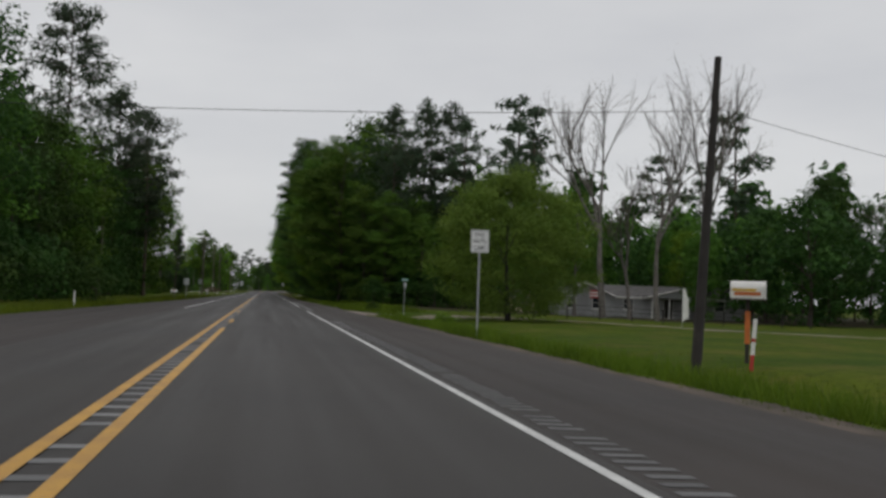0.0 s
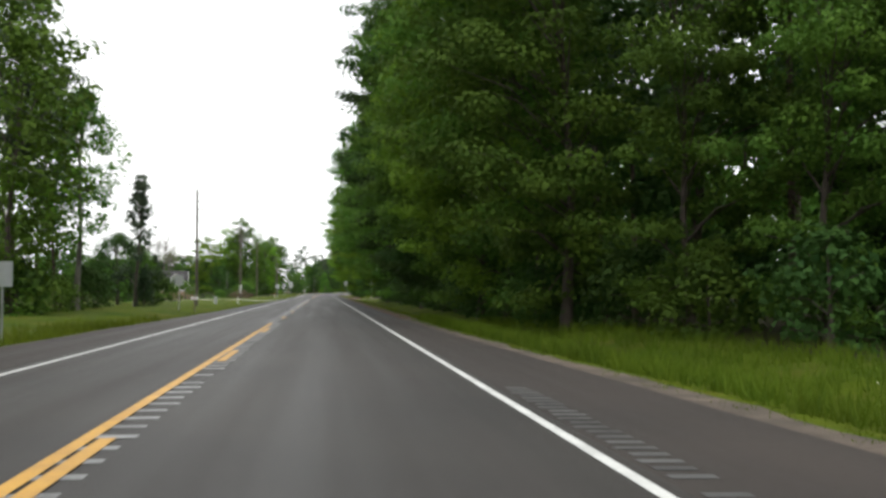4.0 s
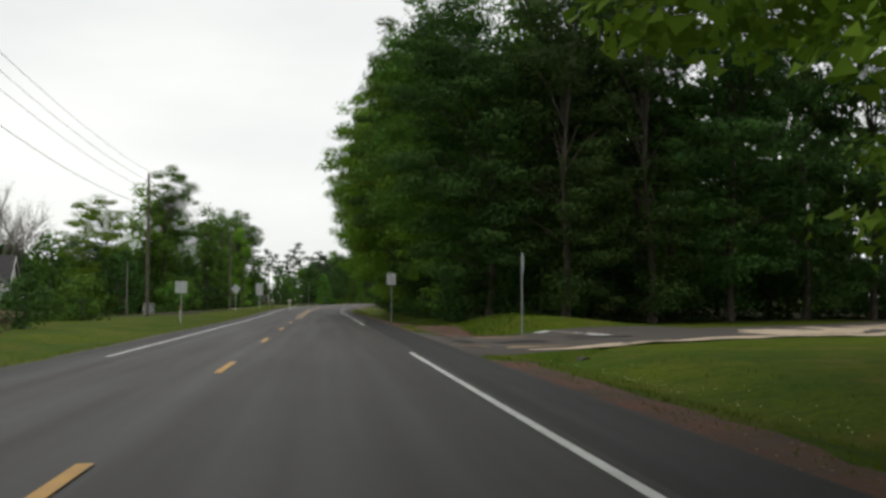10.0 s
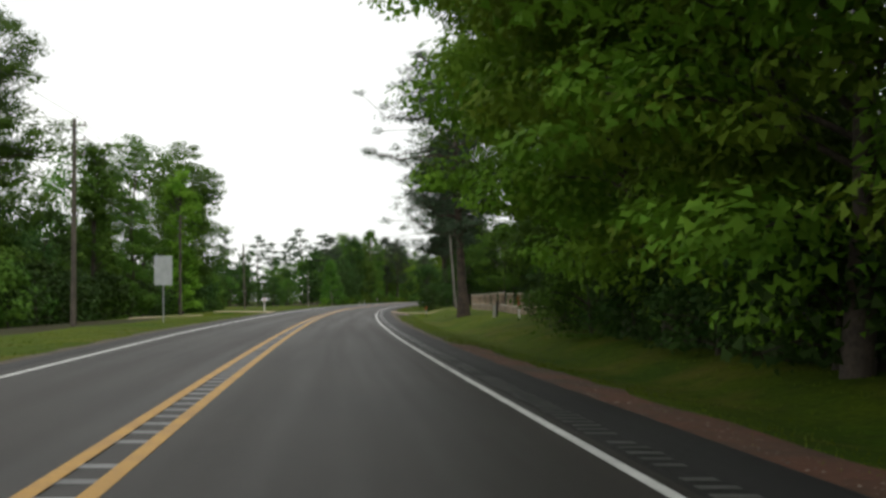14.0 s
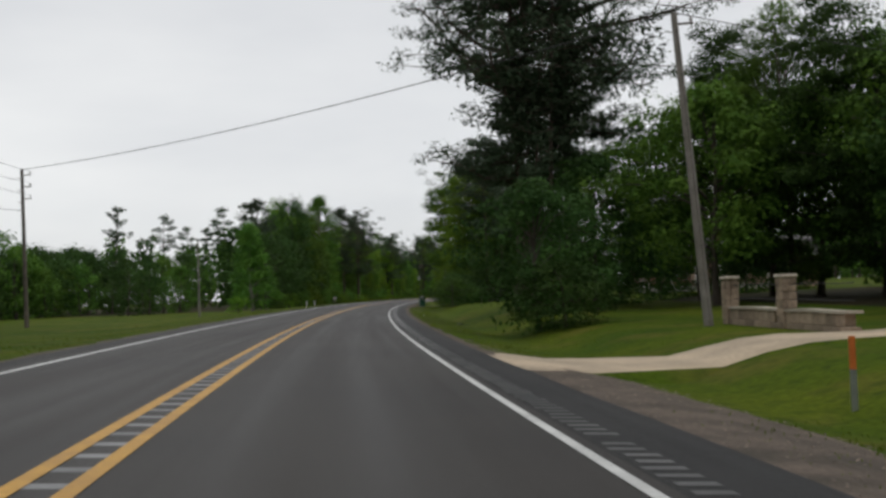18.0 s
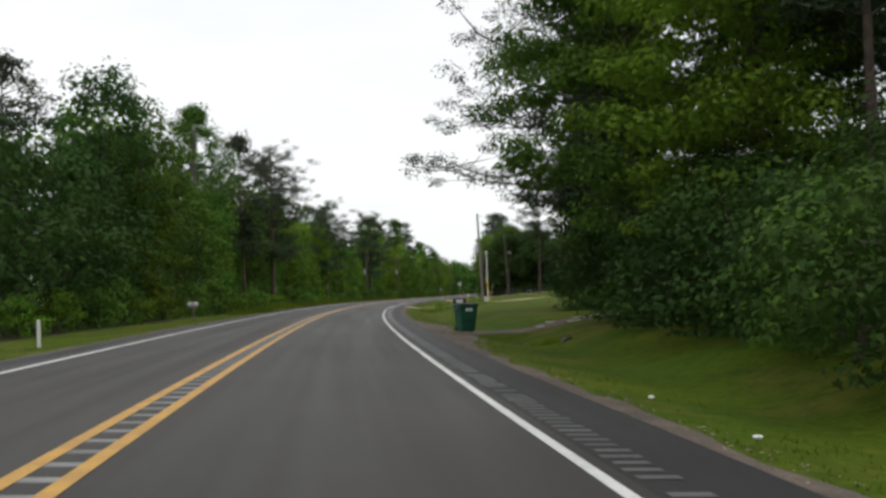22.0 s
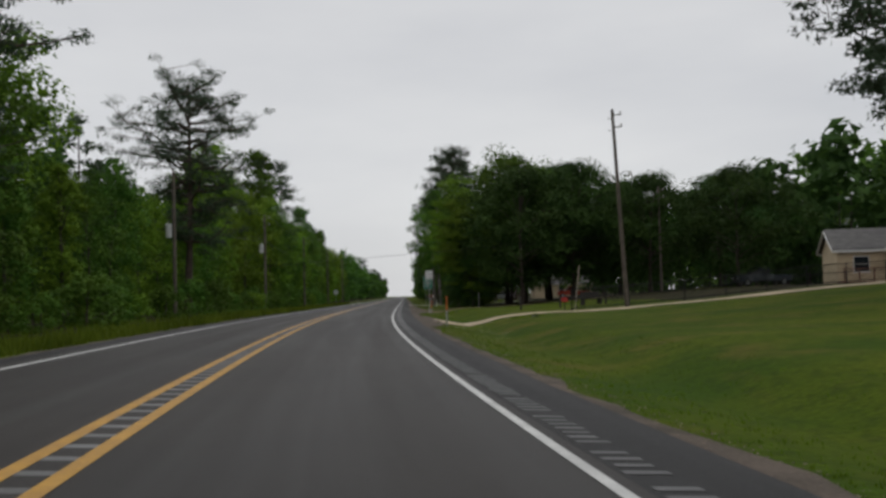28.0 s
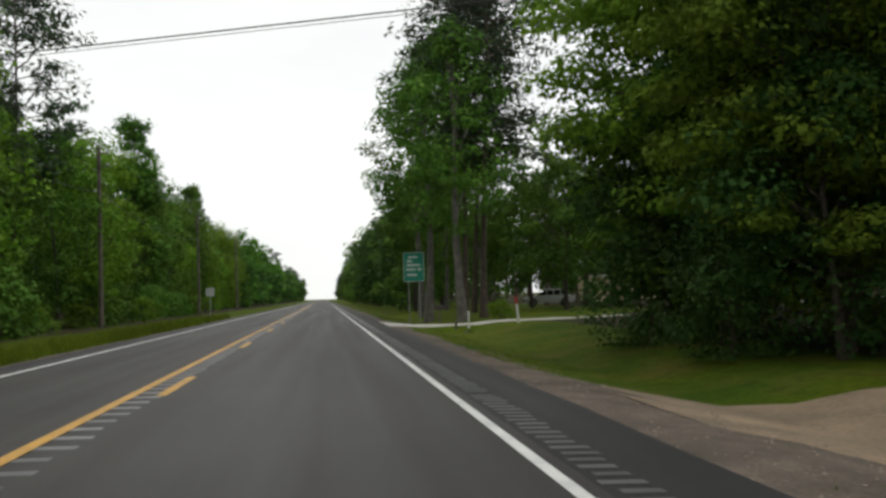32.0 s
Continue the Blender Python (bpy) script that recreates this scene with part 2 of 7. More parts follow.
def leaf_material(name, color, second, through_light=0.25, obj=0.25, island=0.3):
    """Foliage: colour shifts from tree to tree and leaf to leaf, some light comes through."""
    m = bpy.data.materials.new(name)
    m.use_nodes = True
    n, l = m.node_tree.nodes, m.node_tree.links
    p = n["Principled BSDF"]
    geo, info = n.new("ShaderNodeNewGeometry"), n.new("ShaderNodeObjectInfo")
    mix = n.new("ShaderNodeMixRGB")
    mix.inputs[1].default_value, mix.inputs[2].default_value = (*color, 1), (*second, 1)
    clump = n.new("ShaderNodeTexNoise")
    clump.inputs["Scale"].default_value, clump.inputs["Detail"].default_value = 0.75, 3.0
    l.new(geo.outputs["Position"], clump.inputs["Vector"])
    spread = n.new("ShaderNodeMapRange")
    spread.inputs[1].default_value, spread.inputs[2].default_value = 0.32, 0.68
    l.new(clump.outputs[0], spread.inputs[0])
    part_leaf = n.new("ShaderNodeMixRGB")
    part_leaf.inputs[0].default_value = island
    l.new(spread.outputs[0], part_leaf.inputs[1])
    l.new(geo.outputs["Random Per Island"], part_leaf.inputs[2])
    l.new(part_leaf.outputs[0], mix.inputs[0])
    k = n.new("ShaderNodeMapRange")
    k.inputs[3].default_value, k.inputs[4].default_value = 1 - obj, 1 + obj
    l.new(info.outputs["Random"], k.inputs[0])
    hue = n.new("ShaderNodeMapRange")
    hue.inputs[3].default_value, hue.inputs[4].default_value = 0.485, 0.515
    l.new(info.outputs["Random"], hue.inputs[0])
    hsv = n.new("ShaderNodeHueSaturation")
    l.new(hue.outputs[0], hsv.inputs["Hue"])
    drift = n.new("ShaderNodeTexNoise")
    drift.inputs["Scale"].default_value, drift.inputs["Detail"].default_value = 0.22, 2.0
    l.new(geo.outputs["Position"], drift.inputs["Vector"])
    dk = n.new("ShaderNodeMapRange")
    dk.inputs[1].default_value, dk.inputs[2].default_value = 0.3, 0.7
    dk.inputs[3].default_value, dk.inputs[4].default_value = 0.72, 1.28
    l.new(drift.outputs[0], dk.inputs[0])
    both = n.new("ShaderNodeMath")
    both.operation = "MULTIPLY"
    l.new(k.outputs[0], both.inputs[0])
    l.new(dk.outputs[0], both.inputs[1])
    l.new(both.outputs[0], hsv.inputs["Value"])
    l.new(mix.outputs[0], hsv.inputs["Color"])
    l.new(hsv.outputs[0], p.inputs["Base Color"])
    p.inputs["Roughness"].default_value = 0.75
    p.inputs["Specular IOR Level"].default_value = 0.12
    t = n.new("ShaderNodeBsdfTranslucent")
    l.new(hsv.outputs[0], t.inputs["Color"])
    s = n.new("ShaderNodeMixShader")
    s.inputs[0].default_value = through_light
    l.new(p.outputs[0], s.inputs[1])
    l.new(t.outputs[0], s.inputs[2])
    l.new(s.outputs[0], n["Material Output"].inputs["Surface"])
    return m


def asphalt_material(name, base, worn, rough=0.5):
    """Damp asphalt: aggregate speckle, long wheel-track stains along the road, blotches."""
    m = material(name, base, rough, 0, 0.16, 0.25, 60.0, 0.35, worn, 0.5, coords="UV", spec=0.24)
    n, l = m.node_tree.nodes, m.node_tree.links
    p = n["Principled BSDF"]
    uv = n.new("ShaderNodeTexCoord")
    stretch = n.new("ShaderNodeMapping")
    stretch.inputs["Scale"].default_value = (1.6, 0.035, 1)
    lane = n.new("ShaderNodeTexNoise")
    lane.inputs["Scale"].default_value, lane.inputs["Detail"].default_value = 1.0, 6.0
    l.new(uv.outputs["UV"], stretch.inputs[0])
    l.new(stretch.outputs[0], lane.inputs["Vector"])
    r = n.new("ShaderNodeMapRange")
    r.inputs[1].default_value, r.inputs[2].default_value = 0.3, 0.7
    r.inputs[3].default_value, r.inputs[4].default_value = rough - 0.07, rough + 0.07
    l.new(lane.outputs[0], r.inputs[0])
    l.new(r.outputs[0], p.inputs["Roughness"])
    old = p.inputs["Base Color"].links[0].from_socket
    mul = n.new("ShaderNodeMixRGB")
    mul.blend_type = "MULTIPLY"
    mul.inputs[0].default_value = 1.0
    ramp = n.new("ShaderNodeValToRGB")
    ramp.color_ramp.elements[0].position, ramp.color_ramp.elements[0].color = 0.3, (0.91, 0.91, 0.915, 1)
    ramp.color_ramp.elements[1].position, ramp.color_ramp.elements[1].color = 0.7, (1.08, 1.07, 1.06, 1)
    l.new(lane.outputs[0], ramp.inputs[0])
    l.new(old, mul.inputs[1])
    l.new(ramp.outputs[0], mul.inputs[2])
    l.new(mul.outputs[0], p.inputs["Base Color"])
    return m


M_ROAD = asphalt_material("asphalt_lane", (0.037, 0.033, 0.030), (0.028, 0.025, 0.0235), 0.6)
M_SHOULDER = asphalt_material("asphalt_shoulder", (0.024, 0.0235, 0.0235), (0.017, 0.0165, 0.017), 0.66)
M_SHOULDER_OLD = asphalt_material("asphalt_shoulder_old", (0.042, 0.034, 0.030), (0.031, 0.026, 0.0235), 0.68)
M_SIDEROAD = asphalt_material("old_side_asphalt", (0.098, 0.084, 0.072), (0.046, 0.041, 0.038), 0.78)
M_WHITE_LINE = material("white_road_paint", (0.62, 0.62, 0.60), 0.6, 0, 0.12, 2.0, 30.0, 0.2, (0.40, 0.40, 0.39), 0.3)
M_YELLOW_LINE = material("yellow_road_paint", (0.52, 0.28, 0.035), 0.6, 0, 0.14, 2.0, 30.0, 0.2, (0.36, 0.19, 0.04), 0.35)
M_RUMBLE = material("milled_groove", (0.15, 0.15, 0.148), 0.45, 0, 0.2, 3.0, 30.0, 0.2, (0.10, 0.10, 0.10), 0.5, island=0.4)
M_TANDIRT = material("tan_dirt", (0.25, 0.18, 0.115), 0.95, 0, 0.28, 0.7, 12.0, 0.8, (0.14, 0.105, 0.07), 0.5)
M_GROOVE = material("shoulder_groove", (0.080, 0.079, 0.077), 0.5, 0, 0.2, 3.0, 30.0, 0.2, (0.05, 0.05, 0.05), 0.5, island=0.4)
M_GRAVEL = material("verge_gravel", (0.115, 0.086, 0.066), 0.95, 0, 0.4, 1.2, 22.0, 0.9, (0.052, 0.041, 0.029), 0.5)
M_REDDIRT = material("red_dirt", (0.10, 0.036, 0.016), 0.95, 0, 0.3, 0.8, 14.0, 0.8, (0.048, 0.028, 0.014), 0.5)
M_SAND = material("sandy_drive", (0.52, 0.41, 0.29), 0.95, 0, 0.18, 0.6, 12.0, 0.6, (0.36, 0.29, 0.21), 0.5)
M_CONCRETE = material("old_concrete", (0.42, 0.40, 0.36), 0.9, 0, 0.12, 0.8, 25.0, 0.3, (0.30, 0.28, 0.25), 0.4)
M_GRASS = material("lawn", (0.074, 0.098, 0.006), 0.95, 0, 0.34, 0.2, 9.0, 0.9, (0.038, 0.072, 0.005), 0.5, spec=0.06)
_n, _l = M_GRASS.node_tree.nodes, M_GRASS.node_tree.links
_p = _n["Principled BSDF"]
_tc, _patch, _clod = _n.new("ShaderNodeTexCoord"), _n.new("ShaderNodeTexNoise"), _n.new("ShaderNodeTexNoise")
_patch.inputs["Scale"].default_value, _patch.inputs["Detail"].default_value = 0.45, 6.0
_clod.inputs["Scale"].default_value, _clod.inputs["Detail"].default_value = 2.6, 5.0
_straw, _dark, _k, _k2 = _n.new("ShaderNodeMixRGB"), _n.new("ShaderNodeMixRGB"), _n.new("ShaderNodeMapRange"), _n.new("ShaderNodeMapRange")
_k.inputs[1].default_value, _k.inputs[2].default_value, _k.inputs[3].default_value, _k.inputs[4].default_value = 0.5, 0.72, 0.0, 0.75
_k2.inputs[1].default_value, _k2.inputs[2].default_value, _k2.inputs[3].default_value, _k2.inputs[4].default_value = 0.5, 0.7, 0.0, 0.55
_straw.inputs[2].default_value, _dark.inputs[2].default_value = (0.115, 0.098, 0.022, 1), (0.020, 0.038, 0.005, 1)
for _t, _m in ((_patch, _k), (_clod, _k2)):
    _l.new(_tc.outputs["Object"], _t.inputs["Vector"])
    _l.new(_t.outputs[0], _m.inputs[0])
_l.new(_p.inputs["Base Color"].links[0].from_socket, _straw.inputs[1])
_l.new(_k.outputs[0], _straw.inputs[0])
_l.new(_straw.outputs[0], _dark.inputs[1])
_l.new(_k2.outputs[0], _dark.inputs[0])
_l.new(_dark.outputs[0], _p.inputs["Base Color"])
M_LITTER = material("forest_floor", (0.042, 0.032, 0.018), 0.95, 0, 0.35, 0.4, 9.0, 0.9, (0.03, 0.035, 0.014), 0.5, spec=0.1)
M_BLADE = leaf_material("grass_blade", (0.070, 0.118, 0.009), (0.130, 0.172, 0.016), 0.35, 0.1)
M_BARK = material("bark", (0.075, 0.058, 0.045), 0.95, 0, 0.3, 3.0, 14.0, 0.9, (0.045, 0.036, 0.03), 0.5)
M_PINEBARK = material("pine_bark", (0.095, 0.068, 0.052), 0.95, 0, 0.35, 3.0, 10.0, 0.9, (0.05, 0.038, 0.03), 0.5)
M_PALEBARK = material("pale_bark", (0.17, 0.155, 0.135), 0.95, 0, 0.25, 2.0, 12.0, 0.6, (0.10, 0.09, 0.08), 0.5)
M_LEAF = leaf_material("leaves_mid", (0.046, 0.112, 0.016), (0.110, 0.196, 0.026), 0.24)
M_LEAF_BRIGHT = leaf_material("leaves_spring", (0.092, 0.186, 0.016), (0.170, 0.270, 0.026), 0.3)
M_LEAF_DARK = leaf_material("leaves_dark", (0.022, 0.056, 0.014), (0.058, 0.108, 0.022), 0.30)
M_NEEDLE = leaf_material("pine_needles", (0.036, 0.060, 0.034), (0.072, 0.102, 0.056), 0.15)
M_CEDAR = leaf_material("cedar_sprays", (0.020, 0.042, 0.018), (0.040, 0.072, 0.030), 0.12)
M_WILLOW = leaf_material("willow_leaves", (0.088, 0.140, 0.020), (0.155, 0.205, 0.038), 0.38)
M_BUDS = leaf_material("spring_buds", (0.13, 0.12, 0.075), (0.20, 0.16, 0.11), 0.2)
M_DRYBRUSH = leaf_material("dry_brush", (0.115, 0.085, 0.058), (0.19, 0.145, 0.10), 0.1)
M_GALV = material("galvanised_steel", (0.42, 0.43, 0.44), 0.45, 0.8, 0.1, 4.0, 40.0, 0.1)
M_SIGNWHITE = material("sign_white", (0.78, 0.78, 0.77), 0.5, 0, 0.04, 3.0, 30.0, 0.0)
M_SIGNBLACK = material("sign_black", (0.015, 0.015, 0.015), 0.5, 0, 0.05, 3.0, 30.0, 0.0)
M_SIGNGREEN = material("sign_green", (0.02, 0.30, 0.20), 0.4, 0, 0.06, 3.0, 30.0, 0.0)
M_SIGNBACK = material("sign_back_aluminium", (0.50, 0.52, 0.52), 0.4, 0.6, 0.08, 3.0, 30.0, 0.05)
M_POLE = material("weathered_pole", (0.15, 0.125, 0.10), 0.95, 0, 0.25, 1.5, 18.0, 0.7, (0.09, 0.075, 0.062), 0.5)
M_POLEGREY = material("grey_pole", (0.24, 0.22, 0.195), 0.95, 0, 0.2, 1.5, 18.0, 0.6, (0.16, 0.145, 0.125), 0.5)
M_POLEDARK = material("creosote_pole", (0.045, 0.038, 0.034), 0.9, 0, 0.25, 1.5, 18.0, 0.6)
M_WIRE = material("wire", (0.03, 0.03, 0.03), 0.6, 0.2, 0.05, 3.0, 30.0, 0.0)
M_PORCELAIN = material("insulator", (0.30, 0.28, 0.27), 0.3, 0, 0.05, 3.0, 30.0, 0.0)
M_TRANSF = material("transformer_grey", (0.55, 0.56, 0.56), 0.5, 0.1, 0.08, 3.0, 20.0, 0.1)
M_ORANGE = material("orange_plastic", (0.62, 0.16, 0.03), 0.5, 0, 0.12, 3.0, 30.0, 0.05)
M_RED = material("red_paint", (0.50, 0.035, 0.03), 0.5, 0, 0.12, 3.0, 30.0, 0.05)
M_RUST = material("rusty_red_paint", (0.16, 0.04, 0.03), 0.75, 0, 0.25, 9.0, 40.0, 0.2, (0.09, 0.045, 0.03), 0.5)
M_PIPE = material("rusted_pipe", (0.045, 0.04, 0.036), 0.85, 0, 0.3, 6.0, 40.0, 0.3, (0.022, 0.02, 0.019), 0.5)
M_YELLOW = material("yellow_guard", (0.68, 0.42, 0.03), 0.5, 0, 0.1, 3.0, 30.0, 0.0)
M_WHITE = material("white_paint", (0.74, 0.73, 0.70), 0.6, 0, 0.08, 2.0, 20.0, 0.1, (0.60, 0.59, 0.55), 0.3)
M_LANE = material("worn_lane", (0.235, 0.19, 0.155), 0.92, 0, 0.2, 0.6, 14.0, 0.5, (0.165, 0.135, 0.11), 0.5)
M_SIDINGGREY = material("grey_siding", (0.33, 0.335, 0.33), 0.75, 0, 0.12, 1.0, 20.0, 0.1, (0.24, 0.245, 0.24), 0.4)
M_SIDING = material("white_siding", (0.62, 0.63, 0.62), 0.7, 0, 0.08, 1.0, 20.0, 0.1, (0.48, 0.49, 0.48), 0.4)
M_CREAM = material("cream_siding", (0.62, 0.50, 0.33), 0.75, 0, 0.08, 1.0, 20.0, 0.1, (0.50, 0.40, 0.27), 0.4)
M_BRICK = material("brick_red", (0.22, 0.10, 0.07), 0.9, 0, 0.2, 1.2, 14.0, 0.3, (0.15, 0.075, 0.055), 0.5)
M_TANBRICK = material("brick_tan", (0.42, 0.28, 0.20), 0.9, 0, 0.18, 1.2, 14.0, 0.3, (0.32, 0.21, 0.155), 0.5)
M_ROOF = material("dark_shingles", (0.045, 0.042, 0.042), 0.9, 0, 0.25, 2.0, 12.0, 0.4, (0.03, 0.028, 0.03), 0.5)
M_ROOFGREY = material("grey_shingles", (0.13, 0.125, 0.12), 0.9, 0, 0.2, 2.0, 12.0, 0.4, (0.09, 0.085, 0.085), 0.5)
M_STONE = material("tan_stone", (0.34, 0.26, 0.19), 0.92, 0, 0.25, 2.0, 9.0, 0.6, (0.22, 0.165, 0.12), 0.5, obj=0.3)
M_CAP = material("pale_cap_stone", (0.46, 0.41, 0.33), 0.9, 0, 0.15, 2.0, 14.0, 0.4, (0.36, 0.31, 0.25), 0.4)
M_IRON = material("black_iron", (0.015, 0.015, 0.016), 0.5, 0.4, 0.1, 3.0, 30.0, 0.05)
M_BINGREEN = material("green_bin_plastic", (0.015, 0.105, 0.06), 0.45, 0, 0.12, 2.0, 25.0, 0.1, (0.012, 0.08, 0.048), 0.5)
M_DARKBIN = material("dark_bin_lid", (0.012, 0.06, 0.04), 0.5, 0, 0.1, 2.0, 25.0, 0.1)
M_BLACK = material("black_plastic", (0.02, 0.02, 0.022), 0.5, 0, 0.1, 3.0, 30.0, 0.05)
M_RUBBER = material("tyre_rubber", (0.018, 0.018, 0.018), 0.85, 0, 0.1, 5.0, 40.0, 0.1)
M_CARWHITE = material("white_car_paint", (0.72, 0.73, 0.74), 0.25, 0, 0.03, 2.0, 20.0, 0.0, coat=0.5)
M_CARDARK = material("slate_car_paint", (0.05, 0.065, 0.08), 0.25, 0.2, 0.03, 2.0, 20.0, 0.0, coat=0.5)
M_CARRED = material("red_car_paint", (0.38, 0.05, 0.025), 0.3, 0, 0.05, 2.0, 20.0, 0.0, coat=0.4)
M_LAMP = material("lamp_lens", (0.6, 0.6, 0.58), 0.15, 0, 0.03, 2.0, 20.0, 0.0)
M_WOODGREY = material("grey_timber", (0.17, 0.145, 0.12), 0.95, 0, 0.25, 2.0, 15.0, 0.5, (0.10, 0.085, 0.07), 0.5)
M_FLOWER = leaf_material("wildflower", (0.72, 0.70, 0.66), (0.75, 0.70, 0.30), 0.2, 0.05)
glass = bpy.data.materials.new("window_glass")
glass.use_nodes = True
_g = glass.node_tree.nodes["Principled BSDF"]
_g.inputs["Base Color"].default_value = (0.02, 0.025, 0.03, 1)
_g.inputs["Roughness"].default_value = 0.05
_g.inputs["Specular IOR Level"].default_value = 0.6
M_GLASS = glass

# ---- ground, road, markings ----
FOREST = [(-80, 128, -90, -15.5), (88, 140, 12.5, 90), (140, 240, 11.0, 90), (100, 130, 40, 90), (286, 352, 11.0, 90), (395, 480, 24, 90), 
          (528, 1300, -90, -9.5), (318, 396, -60, -11), (700, 1300, 24, 90), (735, 775, 13, 90)]


def in_forest(s, u):
    return any(a <= s <= b and c <= u <= d for a, b, c, d in FOREST)


S_ROWS = [-500, -250, -120, -80] + list(range(-60, 900, 3)) + [930, 980, 1050, 1150, 1300, 1500, 1800, 2200]
U_ROWS = [4.3, 4.8, 5.2, 5.6, 6.1, 6.7, 7.3, 7.9, 8.5, 9.2, 10, 10.8, 11.6, 12.5, 13.5, 15, 17, 19.5, 22.5, 26, 31, 38, 48, 65, 95, 150, 260, 450, 700]
U_ROWS = [-u for u in reversed(U_ROWS)] + [0.0] + U_ROWS
gv = [tuple(at(s, u)) for s in S_ROWS for u in U_ROWS]
gf, gi = [], []
for i in range(len(S_ROWS) - 1):
    for j in range(len(U_ROWS) - 1):
        k = i * len(U_ROWS) + j
        gf.append((k, k + 1, k + len(U_ROWS) + 1, k + len(U_ROWS)))
        gi.append(1 if in_forest((S_ROWS[i] + S_ROWS[i + 1]) / 2, (U_ROWS[j] + U_ROWS[j + 1]) / 2) else 0)
ground = new("ground", mesh_from("ground", gv, gf, [M_GRASS, M_LITTER], True, gi))
tagged(ground, "green roadside grass with a shallow ditch and leaf litter under the trees", "ground", kind="structure")


def ribbon(name, s0, s1, left, right, mat, lift, label, category, step=2.0, thick=0.0, zfun=road_z, cols=1, thing_kind="structure", wobble=0.0, lanes=None):
    """A strip that follows the road between two offsets, with UVs in metres."""
    n = max(1, int(round((s1 - s0) / step)))
    V, F, UV = [], [], []
    for i in range(n + 1):
        s = s0 + (s1 - s0) * i / n
        a, b = (f(s) if callable(f) else f for f in (left, right))
        for c in range(cols + 1):
            u = a + (b - a) * c / cols
            if wobble and c in (0, cols):
                u += wobble * noise.noise((s * 0.7, c * 7.0, 1.3)) + 0.5 * wobble * noise.noise((s * 2.3, c * 3.0, 5.3))
            x, y = flat(s, u)
            V.append((x, y, zfun(s, u) + lift))
            UV.append((u, s))
    w = cols + 1
    for i in range(n):
        for c in range(cols):
            k = i * w + c
            F.append((k, k + 1, k + w + 1, k + w))
    if thick:
        m = len(V)
        V += [(x, y, z - thick) for x, y, z in V]
        UV += list(UV)
        for i in range(n):
            k, e = i * w, i * w + cols
            F.append((k, k + w, k + w + m, k + m))
            F.append((e + w, e, e + m, e + w + m))
        for k0 in (0, n * w):
            for c in range(cols):
                F.append((k0 + c + 1, k0 + c, k0 + c + m, k0 + c + 1 + m) if k0 == 0 else (k0 + c, k0 + c + 1, k0 + c + 1 + m, k0 + c + m))
    me = mesh_from(name, V, F, mat)
    layer = me.uv_layers.new(name="UVMap")
    loops = np.empty(len(me.loops), dtype=np.int32)
    me.loops.foreach_get("vertex_index", loops)
    layer.data.foreach_set("uv", np.asarray(UV, dtype=np.float32)[loops].ravel())
    ob = new(name, me)
    return tagged(ob, label, category, kind=thing_kind)


W_LINE, L_LINE = 3.72, 3.06
ribbon("road", -60, 1500, -3.4, 3.9, M_ROAD, 0.0, "two-lane damp grey asphalt road", "road", 4.0, 0.12, cols=6)
ribbon("shoulder_right", -60, 140, 3.8, lambda s: along(EDGE_R, s), M_SHOULDER_OLD, -0.005, "wide brownish worn asphalt shoulder", "road", 3.0, 0.12, cols=3, wobble=0.06)
ribbon("shoulder_right", 140, 1500, 3.8, lambda s: along(EDGE_R, s), M_SHOULDER, -0.005, "narrow dark asphalt shoulder", "road", 3.0, 0.12, cols=2, wobble=0.06)
ribbon("shoulder_left", -60, 150, lambda s: -along(EDGE_L, s), -3.4, M_SHOULDER_OLD, -0.002, "wide brownish worn asphalt shoulder", "road", 3.0, 0.12, cols=3, wobble=0.08)
ribbon("shoulder_left", 150, 1500, lambda s: -along(EDGE_L, s), -3.4, M_SHOULDER, -0.002, "narrow dark asphalt shoulder", "road", 3.0, 0.12, cols=2, wobble=0.06)


def verge_top(s, u):
    return max(ground_z(s, u), road_z(s, u) - 0.075) if abs(u) < 9 else ground_z(s, u)


APRON = [(-60, .6), (138, .9), (350, .35), (404, .4), (413, 1.7), (424, 1.8), (432, .35), (526, .4), (534, 1.5), (546, 1.4), (552, .35), (680, .4), (686, 1.35), (699, 1.3), (704, .5), (714, .8), (722, 1.9), (736, 2.2), (744, .8), (1000, .5)]
# Corner and forest edge strips: real red dirt, widened to stand for shade.
for s0, s1, mat, wide, label in ((-60, 57, M_GRAVEL, 0.7, "pale gravel edge beside the shoulder"), (76, 138, M_GRAVEL, 0.7, "pale gravel edge beside the shoulder"), (138, 249, M_REDDIRT, 1.0, "bare red dirt edge beside the shoulder"), (268.5, 277.5, M_REDDIRT, 3.3, "red dirt and leaves at the side road corner, widened to stand for shade"), (277.5, 290, M_REDDIRT, 2.0, "red dirt and leaves under the forest edge, widened to stand for shade"), (290, 350, M_REDDIRT, 1.0, "bare red dirt edge beside the shoulder"), (350, 1000, M_GRAVEL, None, "gravel and dirt edge beside the shoulder")):
    ribbon("verge_right", s0, s1, lambda s: along(EDGE_R, s) - 0.1, lambda s, w=wide: along(EDGE_R, s) + (along(APRON, s) if w is None else w), mat, 0.03, label, "verge", 1.0, 0, ground_z, 2, wobble=0.3)
ribbon("verge_left", -60, 1000, lambda s: -along(EDGE_L, s) - 0.5, lambda s: -along(EDGE_L, s) + 0.1, M_GRAVEL, 0.03, "gravel edge beside the shoulder", "verge", 1.0, 0, ground_z, 2, wobble=0.25)
